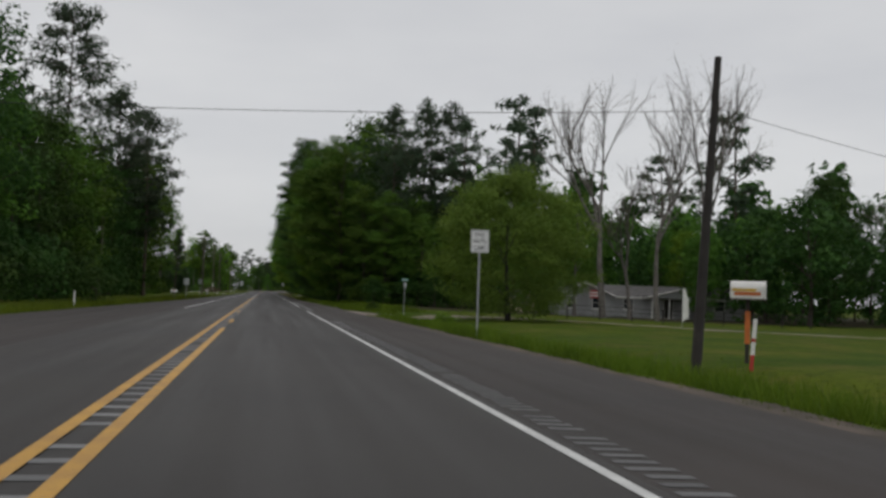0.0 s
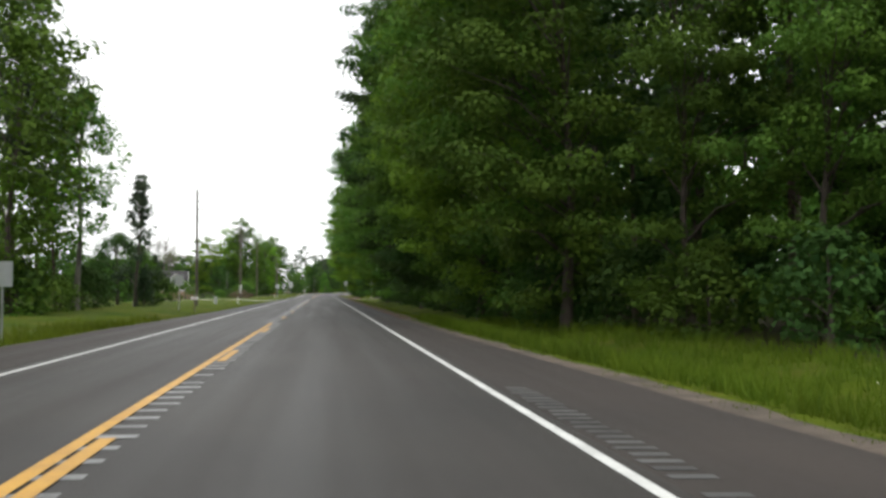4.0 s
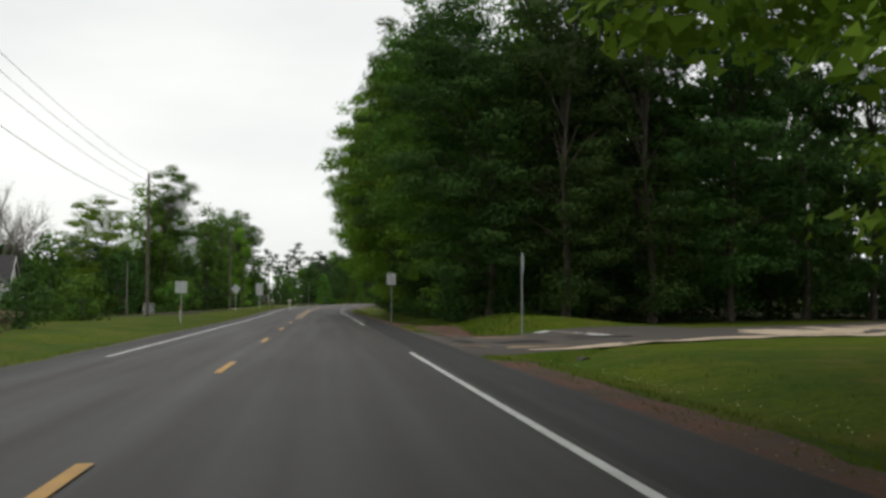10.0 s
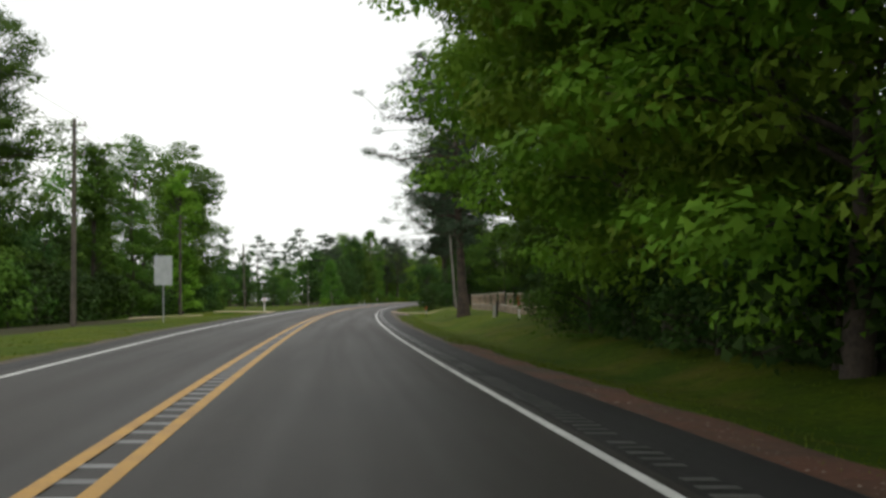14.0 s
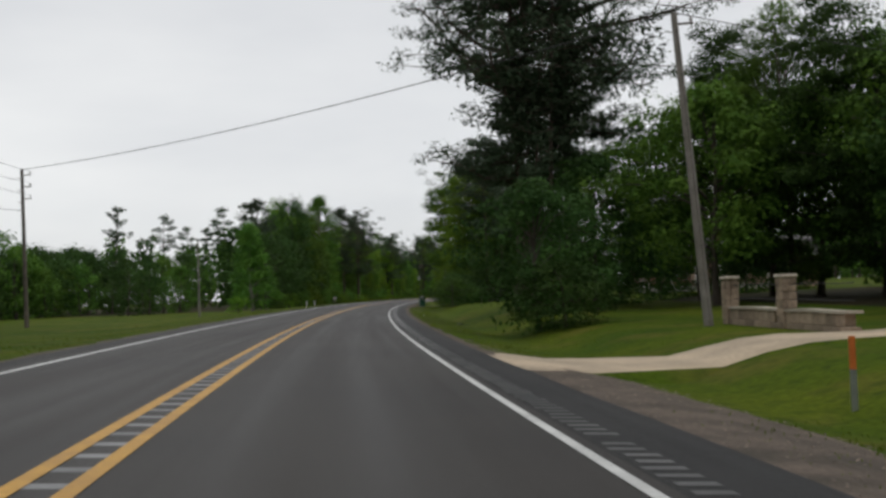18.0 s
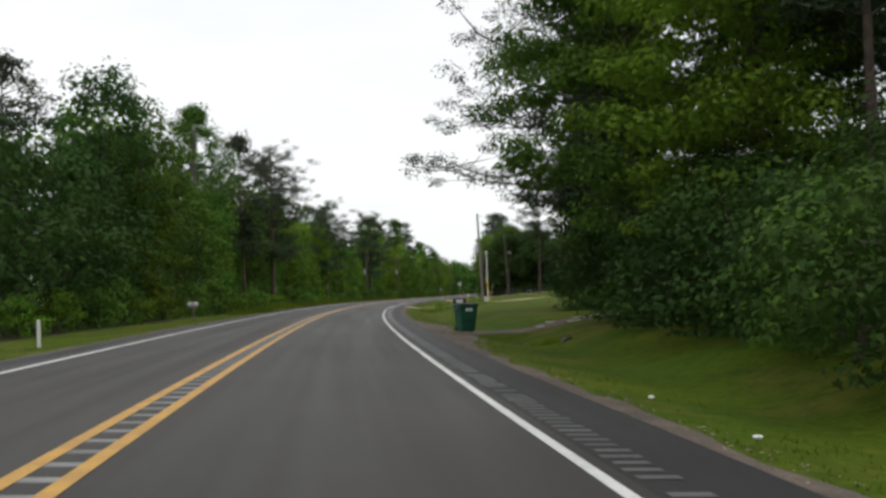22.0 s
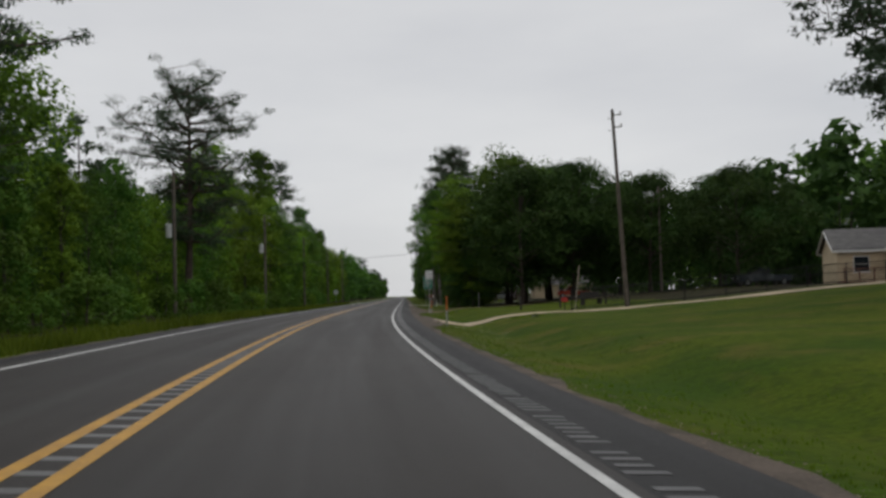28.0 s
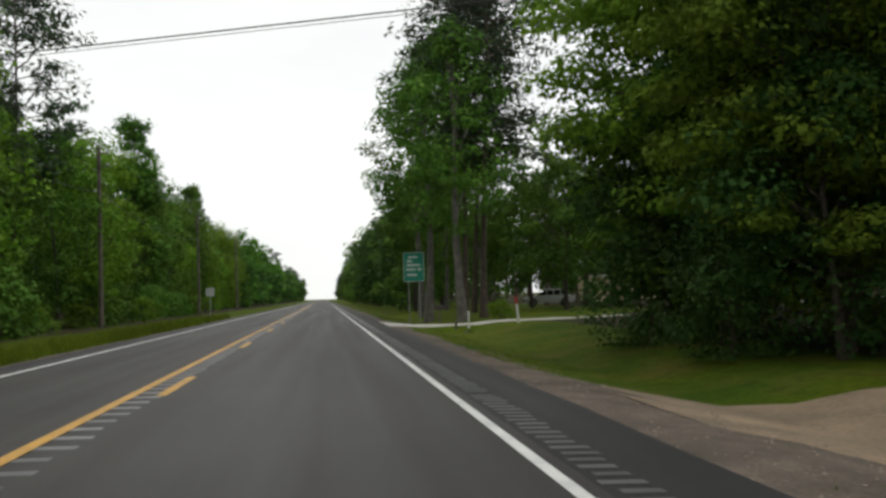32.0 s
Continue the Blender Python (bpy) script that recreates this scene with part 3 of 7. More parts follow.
# white edge lines, broken at side roads and drives
for s0, s1 in ((-60, 58.8), (73.5, 251), (278, 1300)):
    ribbon("edge_line", s0, s1, W_LINE - 0.055, W_LINE + 0.055, M_WHITE_LINE, 0.006, "worn white painted edge line", "road marking", 3.0)
for s0, s1 in ((-60, 14), (58, 229), (250, 1300)):
    ribbon("edge_line", s0, s1, -L_LINE - 0.06, -L_LINE + 0.06, M_WHITE_LINE, 0.006, "worn white painted edge line", "road marking", 3.0)
GAP, GAP_L = 0.17, 0.205
for s0, s1, u in ((-60, 128, -GAP_L), (-60, 29.4, GAP), (300, 765, -GAP_L), (294, 722, GAP), (762, 1300, -GAP_L)):
    ribbon("centre_line", s0, s1, u - 0.065, u + 0.065, M_YELLOW_LINE, 0.006, "worn solid yellow centre line", "road marking", 3.0)


def dash(s0, u, length=3.05):
    ob = ribbon("lane_dash", s0, s0 + length, u - 0.065, u + 0.065, M_YELLOW_LINE, 0.006, "worn yellow painted dash", "road marking", 3.05)
    return tagged(ob, group="centre line dashes")


dash(34.2, GAP, 3.5)
for k in range(1, 8):
    dash(36.6 + 11.9 * k, (GAP, 0.06, -0.03)[min(k, 2)])
for k in range(14):
    dash(133.9 + 12.2 * k, -0.05)
for k in range(14):
    dash(727 + 12.2 * k, GAP)


def rumble(s0, s1, u0, u1, step=0.6, mat=M_RUMBLE):
    """Milled grooves across a strip, one low bar each."""
    V, F = [], []
    rng = random.Random(int(s0 * 7 + u0 * 13))
    s, w = s0, 0.15 if step > 0.4 else 0.11
    while s < s1:
        if rng.random() > 0.06:
            a, b = u0 + rng.uniform(-0.03, 0.03), u1 + rng.uniform(-0.03, 0.03)
            n = len(V)
            for ss, uu in ((s, a), (s, b), (s + w, b), (s + w, a)):
                x, y = flat(ss, uu)
                V.append((x, y, road_z(ss, uu) + 0.004))
            for ss, uu in ((s - .02, a - .02), (s - .02, b + .02), (s + w + .02, b + .02), (s + w + .02, a - .02)):
                x, y = flat(ss, uu)
                V.append((x, y, road_z(ss, uu) + 0.0005))
            F += [(n, n + 1, n + 2, n + 3), (n + 4, n + 5, n + 1, n), (n + 5, n + 6, n + 2, n + 1), (n + 6, n + 7, n + 3, n + 2), (n + 7, n + 4, n, n + 3)]
        s += step
    ob = new("rumble_strip", mesh_from("rumble_strip", V, F, mat))
    return tagged(ob, "row of short milled rumble strip grooves in the asphalt", "rumble strip", kind="stuff")


rumble(-10, 128, -0.14, 0.14)
rumble(128, 221, -0.46, -0.06)
rumble(292, 900, -0.14, 0.14)
rumble(62, 104, W_LINE + 0.27, W_LINE + 0.55, 0.31, M_GROOVE)
rumble(-10, 42, W_LINE + 0.27, W_LINE + 0.58, 0.31, M_GROOVE)
rumble(288, 900, W_LINE + 0.27, W_LINE + 0.53, 0.31, M_GROOVE)


# drives and side roads: strips square to the road
def drive(name, s, half, u0, u1, mat, label, flare=3.0, skew=0.0, category="driveway", lift=0.03):
    V, F = [], []
    u0 -= math.copysign(0.35, u0)
    n = max(4, int(abs(u1 - u0) / 0.9))
    rows = ((-1.0, -0.55, 0.9), (-1.0, 0.0, 0.0), (-0.35, 0.02, 0.0), (0.35, 0.02, 0.0), (1.0, 0.0, 0.0), (1.0, -0.55, 0.9))
    for i in range(n + 1):
        u = u0 + (u1 - u0) * i / n
        k = math.exp(-abs(u - u0) / 1.6) * flare
        c = s + skew * (u - u0)
        crest = max(ground_z(c, u), road_z(c, u) - (0.02 if abs(u) < abs(u0) + 1.2 else 0.06) if abs(u) < 10 else -9)
        if 5.5 < u0 < 6.6:  # begins behind a dirt apron, flush with it
            crest = ground_z(c, u) + 0.02
        for e, drop, more in rows:
            ss = c + e * (half + k + 0.22 * noise.noise((u * 0.8, e * 4.0, s))) + math.copysign(more, e)
            x, y = flat(ss, u + (0.25 * noise.noise((e * 2.3, s, 5.0)) if i == 0 else 0))
            V.append((x, y, max(crest - 0.1, ground_z(ss, u)) + lift + drop - (0.02 if i == 0 and u0 > 5.5 else 0)))
    for i in range(n):
        for e in range(5):
            k = 6 * i + e
            F.append((k, k + 1, k + 7, k + 6) if u1 < u0 else (k + 1, k, k + 6, k + 7))
    grass = [1 if q % 5 in (0, 4) else 0 for q in range(len(F))]
    ob = new(name, mesh_from(name, V, F, [mat, M_GRASS], True, grass))
    return tagged(ob, label, category, kind="structure")


drive("side_drive", 66, 2.6, 7.0, 46, M_LANE, "dull pinkish grey side lane joining the road", 5.0, -0.38)
drive("side_road", 259.6, 5.8, 5.1, 70, M_SIDEROAD, "worn asphalt side road with a crumbling mouth", 5.0, 0.55, "road")
drive("sand_patch", 266.5, 3.2, 19, 70, M_SAND, "sandy track along the side road", 0.5, 0.55, "track", 0.045)
drive("driveway", 240, 2.6, -5.0, -26, M_CONCRETE, "pale concrete driveway crossing the grass", 3.0)
drive("driveway", 401, 1.6, -4.8, -16, M_SAND, "short sandy field entrance", 2.5)
drive("driveway", 429.5, 1.7, 5.0, 40, M_SAND, "pale gravel driveway through the gate", 2.2)
drive("driveway", 538.5, 1.4, 5.2, 26, M_GRAVEL, "broken concrete and dirt driveway", 2.0, 0.02)
drive("driveway", 608.6, 0.72, 5.2, 60, M_SAND, "sandy driveway across the lawn", 2.6, 0.01)
drive("driveway", 694.4, 1.6, 6.45, 60, M_SAND, "pale sandy driveway beside an iron fence", 3.6, -0.03)
drive("driveway", 737.6, 1.9, 6.4, 42, M_TANDIRT, "wide sandy driveway mouth", 3.0, 0.04)
drive("driveway", 775, 1.5, 5.2, 42, M_CONCRETE, "pale driveway into the trees", 3.5, 0.03)
rng = random.Random(77)
for k in range(16):
    bm = box(-rng.uniform(0.2, 0.45), rng.uniform(0.2, 0.45), -0.15, rng.uniform(0.08, 0.25), -0.02, 0.04, 0.012)
    ob = thing("concrete_slab", stand(537.2 + rng.uniform(0, 3.0), 6.6 + k * 0.6, rng.uniform(-25, 25), 0.012), "broken pale concrete slab lying in the dirt drive", "slab", "broken drive slabs")
    part("slab", bm, M_CONCRETE, ob)
# crumbling patches on the side road's mouth
def worn_patch(s, half, u0, u1, mat, label, skew=0.55):
    """A thin flush patch with a ragged outline, on the side road's surface."""
    V, F, n = [], [], 28
    for i in range(n + 1):
        u = u0 + (u1 - u0) * i / n
        c = s + skew * (u - 5.1)
        r = 259.6 + skew * (u - 4.75)
        crest = max(ground_z(r, u), road_z(r, u) - (0.02 if u < 5.95 else 0.06) if u < 10 else -9)
        w = half * math.sqrt(math.sin(math.pi * (0.03 + 0.94 * i / n)))
        for e in (-1.0, -0.3, 0.3, 1.0):
            ss = c + e * w * (1 + 0.7 * noise.noise((u * 1.1, e * 3, s)))
            x, y = flat(ss, u)
            V.append((x, y, max(crest - 0.1, ground_z(ss, u)) + 0.054))
    for i in range(n):
        for e in range(3):
            k = 4 * i + e
            F.append((k + 1, k, k + 4, k + 5))
    return tagged(new("worn_patch", mesh_from("worn_patch", V, F, mat, True)), label, "road", kind="structure")


for s, half, u0, u1, mat, label in (
        (254.2, 0.9, 7.5, 48, M_SAND, "pale sandy edge along the side road"),
        (263.4, 0.55, 5.9, 13, M_TANDIRT, "pale gravelly band across the side road mouth"),
        (261.3, 0.5, 6.3, 16, M_GRAVEL, "brown gravel washed over the side road"),
        (259.2, 1.1, 5.8, 13, M_SHOULDER, "dark asphalt patch on the side road"),
        (257.2, 0.5, 5.5, 11, M_GRAVEL, "brown gravel in a worn hollow"),
        (255.9, 0.6, 5.3, 9.5, M_TANDIRT, "worn tan gravelly asphalt patch"),
        (265.0, 0.5, 5.6, 10, M_REDDIRT, "red dirt and leaves at the side road edge")):
    worn_patch(s, half, u0, u1, mat, label)
# stop bar on the side road
V = []
for s, u in ((268.4, 10.3), (264.6, 12.2), (264.9, 12.8), (268.7, 10.9)):
    c = 259.6 + 0.55 * (u - 4.75)
    x, y = flat(s, u)
    V.append((x, y, max(ground_z(c, u) - 0.1, ground_z(s, u)) + 0.062))
tagged(new("stop_bar", mesh_from("stop_bar", V, [(0, 1, 2, 3)], M_WHITE_LINE)), "white painted stop bar on the side road", "road marking", kind="structure")


# ---- trees ----
def leaves_mesh(P, N, size, rng, slim=0.52, droop=0.0):
    """Pointed leaf sprays at points P with normals N."""
    n = len(P)
    N = N + rng.normal(0, 0.32, (n, 3))
    N /= np.linalg.norm(N, axis=1, keepdims=True) + 1e-9
    A = rng.normal(0, 1, (n, 3))
    A[:, 2] -= droop
    A -= N * np.sum(A * N, axis=1, keepdims=True)
    A /= np.linalg.norm(A, axis=1, keepdims=True) + 1e-9
    B = np.cross(N, A)
    L = size * rng.uniform(0.6, 1.35, (n, 1))
    V = np.empty((n, 3, 3))
    V[:, 0] = P + A * L * 0.5 + B * L * rng.uniform(-0.2, 0.2, (n, 1))
    V[:, 1], V[:, 2] = P + B * L * 0.66 * slim - A * L * rng.uniform(0.05, 0.4, (n, 1)), P - B * L * 0.66 * slim - A * L * rng.uniform(0.05, 0.4, (n, 1))
    return V.reshape(-1, 3).tolist(), np.arange(3 * n).reshape(-1, 3).tolist()


def limb(p, d, length, r, rng, bend=0.25, n=4):
    pts, rad = [Vector(p)], [r]
    d = Vector(d).normalized()
    for i in range(n):
        d = (d + Vector(rng.normal(0, bend, 3))).normalized()
        pts.append(pts[-1] + d * length / n)
        rad.append(max(0.012, r * (1 - 0.8 * (i + 1) / n)))
    return pts, rad


def broadleaf(name, label, seed, h, w, base, clumps, per, size, mat, shape="round", bark=None, clump_r=1.0, lean=0.0, group="", limbs=7, flat=0.5, over=0.0):
    """A deciduous tree: tapered trunk, limbs, crown of leafy clumps inside an uneven envelope."""
    rng = np.random.default_rng(seed)
    ob = thing(name, Matrix.Identity(4), label, "tree" if h > 4 else "shrub", group)
    wood = []
    r0 = (0.0085 if shape == "edge" else 0.0125) * h + 0.04
    top = h * (0.8 if shape != "column" else 0.92)
    tp = [Vector((lean * z + 0.15 * math.sin(z * 0.5 + seed), 0.15 * math.cos(z * 0.4 + seed), z)) for z in np.linspace(-0.1, top, 7)]
    wood.append(tube(tp, [r0 * 1.35] + [r0 * (1 - 0.85 * i / 6) for i in range(1, 7)], 7))
    C, Rc = [], []
    lobes, crest = rng.uniform(0.55, 1.2, 9), rng.uniform(0.84, 1.0, 7)
    crest[int(seed) % 7] = 1.0
    for i in range(clumps if shape == "edge" else 0):  # boughs in layers, three leafy pads along each
        if i % 3 == 0:
            f = ((i // 3 + rng.uniform(0, 1)) / (clumps / 3)) ** 0.78
            a = rng.uniform(0, 2 * math.pi)
            env = (0.9 + 0.12 * math.sin(f * 9 + seed)) * math.sqrt(max(0.04, 1 - max(0, f - 0.45) ** 2 / 0.40)) * min(1.0, 0.45 + 1.6 * f)
            reach = w / 2 * env * min(1.0, lobes[int(a / 2 / math.pi * 9) % 9] + 0.1) * rng.uniform(0.75, 1.06)
            zb = h * base + h * (1 - base) * f * crest[int(a / 2 / math.pi * 7 + seed) % 7]
        rad = reach * (0.48, 0.78, 1.05)[i % 3]
        b = a + rng.uniform(-0.22, 0.22)
        C.append((rad * math.cos(b) + lean * zb, rad * math.sin(b), max(0.5, zb + 0.1 * rad - 0.03 * rad * rad * (1.2 - f) + rng.uniform(-0.3, 0.3) * (1 + 2.5 * f))))
        Rc.append(clump_r * rng.uniform(0.7, 1.3) * (1.1, 1.0, 0.85)[i % 3])
    for i in range(clumps if shape != "edge" else 0):
        f = rng.uniform(0, 1) ** (0.9 if shape == "column" else 0.75)
        a = rng.uniform(0, 2 * math.pi)
        if shape == "round":
            env = math.sqrt(max(0.03, 1 - (2 * f - 0.92) ** 2))
        elif shape == "column":
            env = (0.75 + 0.25 * math.sin(f * 9 + seed)) * (1 - 0.75 * max(0, f - 0.72) / 0.28)
        else:
            env = (1 - f) * 0.95 + 0.08
        env *= lobes[int(a / 2 / math.pi * 9) % 9] * rng.uniform(0.85, 1.1)
        rad = w / 2 * env * (rng.uniform(0.35, 1.0) ** 0.6)
        peak = 0.5 + 0.5 * crest[int(a / 2 / math.pi * 7 + rad) % 7] if shape == "round" else 1.0
        z = h * base + (h * (1 - base) * peak - clump_r * 0.6) * f
        C.append((rad * math.cos(a) + lean * z, rad * math.sin(a), z))
        Rc.append(clump_r * rng.uniform(0.5, 1.25))
    C, Rc = np.array(C), np.array(Rc)
    if over:  # the side towards the light, local -x, reaches further out
        k = np.clip((C[:, 2] / h - 0.10) / 0.32, 0, 1)
        C[:, 0] -= over * k * k * (3 - 2 * k)
    for i in range(0, clumps, limbs):
        z = max(h * 0.12, C[i][2] * 0.72)
        if z < top:
            k = z / top * 6
            start = tp[int(k)].lerp(tp[min(6, int(k) + 1)], k - int(k))
            end = Vector(C[i])
            mid = start.lerp(end, 0.5) + Vector((0, 0, 0.12 * (end - start).length))
            wood.append(tube([start, mid, end], [r0 * 0.32, r0 * 0.2, 0.02], 5))
    V, F = join(wood)
    part_np("trunk", V, F, bark or M_BARK, ob, smooth=True)
    n = clumps * per
    D = rng.normal(0, 1, (n, 3))
    D /= np.linalg.norm(D, axis=1, keepdims=True)
    rr = rng.uniform(0.25, 1.0, (n, 1)) ** 0.5
    idx = np.repeat(np.arange(clumps), per)
    P = C[idx] + D * rr * Rc[idx][:, None] * np.array([1.25, 1.25, flat] if shape == "edge" else [1.15, 1.15, 0.75])
    P[:, 2] = np.maximum(P[:, 2], 0.1)
    Nn = D + np.array([0, 0, 0.7])
    V, F = leaves_mesh(P, Nn, size, rng)
    part_np("crown", V, F, mat, ob)
    return ob


def pine(name, label, seed, h, w, base, branches, size, per=46, flat_top=True, low=0, group="", thick=1.0, slim=0.25, bias=None, tuft=0.85, bend=0.2, twigs=1):
    """A loblolly pine: straight bole, crooked limbs, tufts of needles at their ends."""
    rng = np.random.default_rng(seed)
    ob = thing(name, Matrix.Identity(4), label, "tree", group)
    r0 = (0.0105 * h + 0.05) * thick
    tp = [Vector((0.25 * math.sin(z * 0.16 + seed), 0.25 * math.cos(z * 0.13 + seed), z)) for z in np.linspace(-0.1, h * 0.97, 9)]
    wood = [tube(tp, [r0 * 1.5] + [r0 * (1 - 0.82 * i / 8) for i in range(1, 9)], 8)]
    C, Rc = [], []
    for i in range(branches):
        f = (i + rng.uniform(0, 1)) / branches
        z = h * (base + (0.965 - base) * f)
        if i < low:
            z = h * rng.uniform(base * 0.6, base)
        a = i * 2.4 + rng.uniform(-0.6, 0.6)
        env = (0.55 + 0.6 * f) if f < 0.45 else (1.12 - 0.75 * ((f - 0.45) / 0.55) ** 1.5)
        length = w / 2 * env * rng.uniform(0.55, 1.1)
        if bias is not None:
            length *= 1.0 + 0.65 * math.cos(a - bias)
        k = z / (h * 0.97) * 8
        start = tp[min(8, int(k))].lerp(tp[min(8, int(k) + 1)], k - int(k))
        up = rng.uniform(-0.05, 0.35) + 0.5 * max(0, f - 0.6)
        pts, rad = limb(start, (math.cos(a), math.sin(a), up), length, r0 * (0.32 if bend < 0.25 else 0.42), rng, bend, 5 if bend > 0.25 else 4)
        wood.append(tube(pts, rad, 4))
        for q in range(2, len(pts)):
            C.append(pts[q]), Rc.append(rng.uniform(0.55, 1.0) * (0.8 + 0.06 * w))
            for _ in range(twigs if rng.random() < 0.8 else 0):
                side = Vector(rng.normal(0, 1, 3)) * 0.28 * length
                side.z = abs(side.z) * 0.4
                tip = pts[q] + side
                wood.append(tube([pts[q], tip], [0.035, 0.012], 3))
                C.append(tip), Rc.append(rng.uniform(0.5, 0.95) * (0.8 + 0.06 * w))
    for _ in range(5):
        C.append(tp[8] + Vector(rng.normal(0, 0.6, 3))), Rc.append(0.9)
    Rc = [r * tuft for r in Rc]
    V, F = join(wood)
    part_np("trunk", V, F, M_PINEBARK, ob, smooth=True)
    C, Rc = np.array([tuple(c) for c in C]), np.array(Rc)
    n = len(C) * per
    D = rng.normal(0, 1, (n, 3))
    D /= np.linalg.norm(D, axis=1, keepdims=True)
    idx = np.repeat(np.arange(len(C)), per)
    P = C[idx] + D * rng.uniform(0.2, 1, (n, 1)) ** 0.6 * Rc[idx][:, None] * np.array([1.15, 1.15, 0.62])
    V, F = leaves_mesh(P, D * 0.4 + np.array([0, 0, 0.5]), size, rng, slim)
    part_np("crown", V, F, M_NEEDLE, ob)
    return ob


def bare_tree(name, label, seed, h, spread, twigs=True, group=""):
    """A leafless tree: forked trunk, three orders of branches, a haze of buds."""
    rng = np.random.default_rng(seed)
    ob = thing(name, Matrix.Identity(4), label, "tree", group)
    wood, tips = [], []

    def grow(p, d, length, r, order):
        pts, rad = limb(p, d, length, r, rng, 0.12, 4)
        rad = [max(0.02, r * (1 - 0.55 * i / 4)) for i in range(5)]
        wood.append(tube(pts, rad, 6 if order < 2 else 4))
        if order >= 4:
            tips.append(pts[-1])
            return
        for i in range(3 if order < 3 else 2):
            q = pts[2 + i % 3] if order else pts[3 + i % 2]
            dd = (pts[-1] - pts[-2]).normalized()
            side = Vector(rng.normal(0, 1, 3))
            side = (side - dd * side.dot(dd)).normalized()
            nd = dd * 1.0 + side * spread * rng.uniform(0.6, 1.2) + Vector((0, 0, 0.28))
            grow(q, nd, length * rng.uniform(0.5, 0.78), r * 0.5, order + 1)
        grow(pts[-1], (pts[-1] - pts[-2]) + Vector((0, 0, 0.15)), length * 0.62, r * 0.45, order + 1)

    grow(Vector((0, 0, -0.1)), (0.02, 0, 1), h * 0.42, 0.013 * h + 0.04, 0)
    V, F = join(wood)
    part_np("trunk", V, F, M_PALEBARK, ob, smooth=True)
    if twigs:
        T = np.array([tuple(t) for t in tips])
        P = np.repeat(T, 9, axis=0) + rng.normal(0, 0.35, (len(T) * 9, 3))
        V, F = leaves_mesh(P, rng.normal(0, 1, P.shape), 0.11, rng)
        part_np("bud_haze", V, F, M_BUDS, ob, "sparse pale spring buds")
    return ob


PROTO, USED = {}, set()


def proto(key, ob):
    PROTO[key] = ob
    return ob


def plant(key, s, u, scale=1.0, turn=None, tall=1.0, label="", sink=0.05):
    """Stands a tree of a kind at a place; the first one is the original, the rest are copies."""
    rng = random.Random(int(s * 13.7) * 31 + int(u * 11.3))
    t = rng.uniform(0, 360) if turn is None else turn
    p = at(s, u, None, -sink)
    m = pose(p.x, p.y, p.z, rng.uniform(-1.5, 1.5), rng.uniform(-1.5, 1.5), t) @ Matrix.Diagonal((scale, scale, scale * tall, 1))
    src = PROTO[key]
    if key not in USED:
        USED.add(key)
        src.matrix_basis = m
        ob = src
    else:
        keep = src.scale.copy()
        src.scale = (1, 1, 1)
        ob = copy_thing(src, m)
        src.scale = keep
    if label:
        ob["label"] = label
    return ob


proto("edge1", broadleaf("broadleaf_tree", "tall leafy green roadside tree with boughs over the verge", 11, 23, 13.0, 0.035, 228, 150, 0.27, M_LEAF, "edge", clump_r=1.2, over=2.4, group="forest edge trees"))
proto("edge2", broadleaf("broadleaf_tree", "tall dark green roadside tree with foliage down to the grass", 12, 24, 13.0, 0.035, 228, 150, 0.27, M_LEAF_DARK, "edge", clump_r=1.2, over=2.4, group="forest edge trees"))
proto("edge3", broadleaf("broadleaf_tree", "bright spring green roadside tree with drooping boughs", 13, 20, 12.5, 0.035, 228, 150, 0.26, M_LEAF_BRIGHT, "edge", clump_r=1.15, over=2.4, group="forest edge trees"))
proto("mid1", broadleaf("broadleaf_tree", "leafy green tree of the roadside woods", 14, 23, 11.0, 0.03, 165, 32, 0.56, M_LEAF, "edge", clump_r=1.4, limbs=14, flat=0.9, group="roadside wood trees"))
proto("mid2", broadleaf("broadleaf_tree", "dark green tree of the roadside woods", 15, 24, 11.0, 0.03, 165, 32, 0.56, M_LEAF_DARK, "edge", clump_r=1.4, limbs=14, flat=0.9, group="roadside wood trees"))
proto("mid3", broadleaf("broadleaf_tree", "fresh green tree of the roadside woods", 16, 22, 11.0, 0.03, 165, 32, 0.56, M_LEAF_BRIGHT, "edge", clump_r=1.4, limbs=14, flat=0.9, group="roadside wood trees"))
proto("round1", broadleaf("broadleaf_tree", "rounded dark green tree behind the yards", 17, 11, 10.5, 0.03, 95, 34, 0.42, M_LEAF_DARK, "round", clump_r=1.15, limbs=12, group="roadside wood trees"))
proto("round2", broadleaf("broadleaf_tree", "rounded green tree behind the yards", 18, 11, 10, 0.03, 95, 34, 0.42, M_LEAF, "round", clump_r=1.15, limbs=12, group="roadside wood trees"))
proto("roundfar1", broadleaf("broadleaf_tree", "rounded dark green tree in the treeline", 19, 11, 10.5, 0.03, 80, 22, 0.55, M_LEAF_DARK, "round", clump_r=1.25, limbs=20, group="woodland trees"))
proto("roundfar2", broadleaf("broadleaf_tree", "rounded green tree in the treeline", 20, 11, 10, 0.03, 80, 22, 0.55, M_LEAF, "round", clump_r=1.25, limbs=20, group="woodland trees"))
proto("belt", broadleaf("broadleaf_tree", "green tree in the far treeline", 53, 17, 11, 0.02, 60, 7, 1.75, M_LEAF_DARK, "edge", clump_r=1.6, limbs=99, flat=0.8, group="woodland trees"))
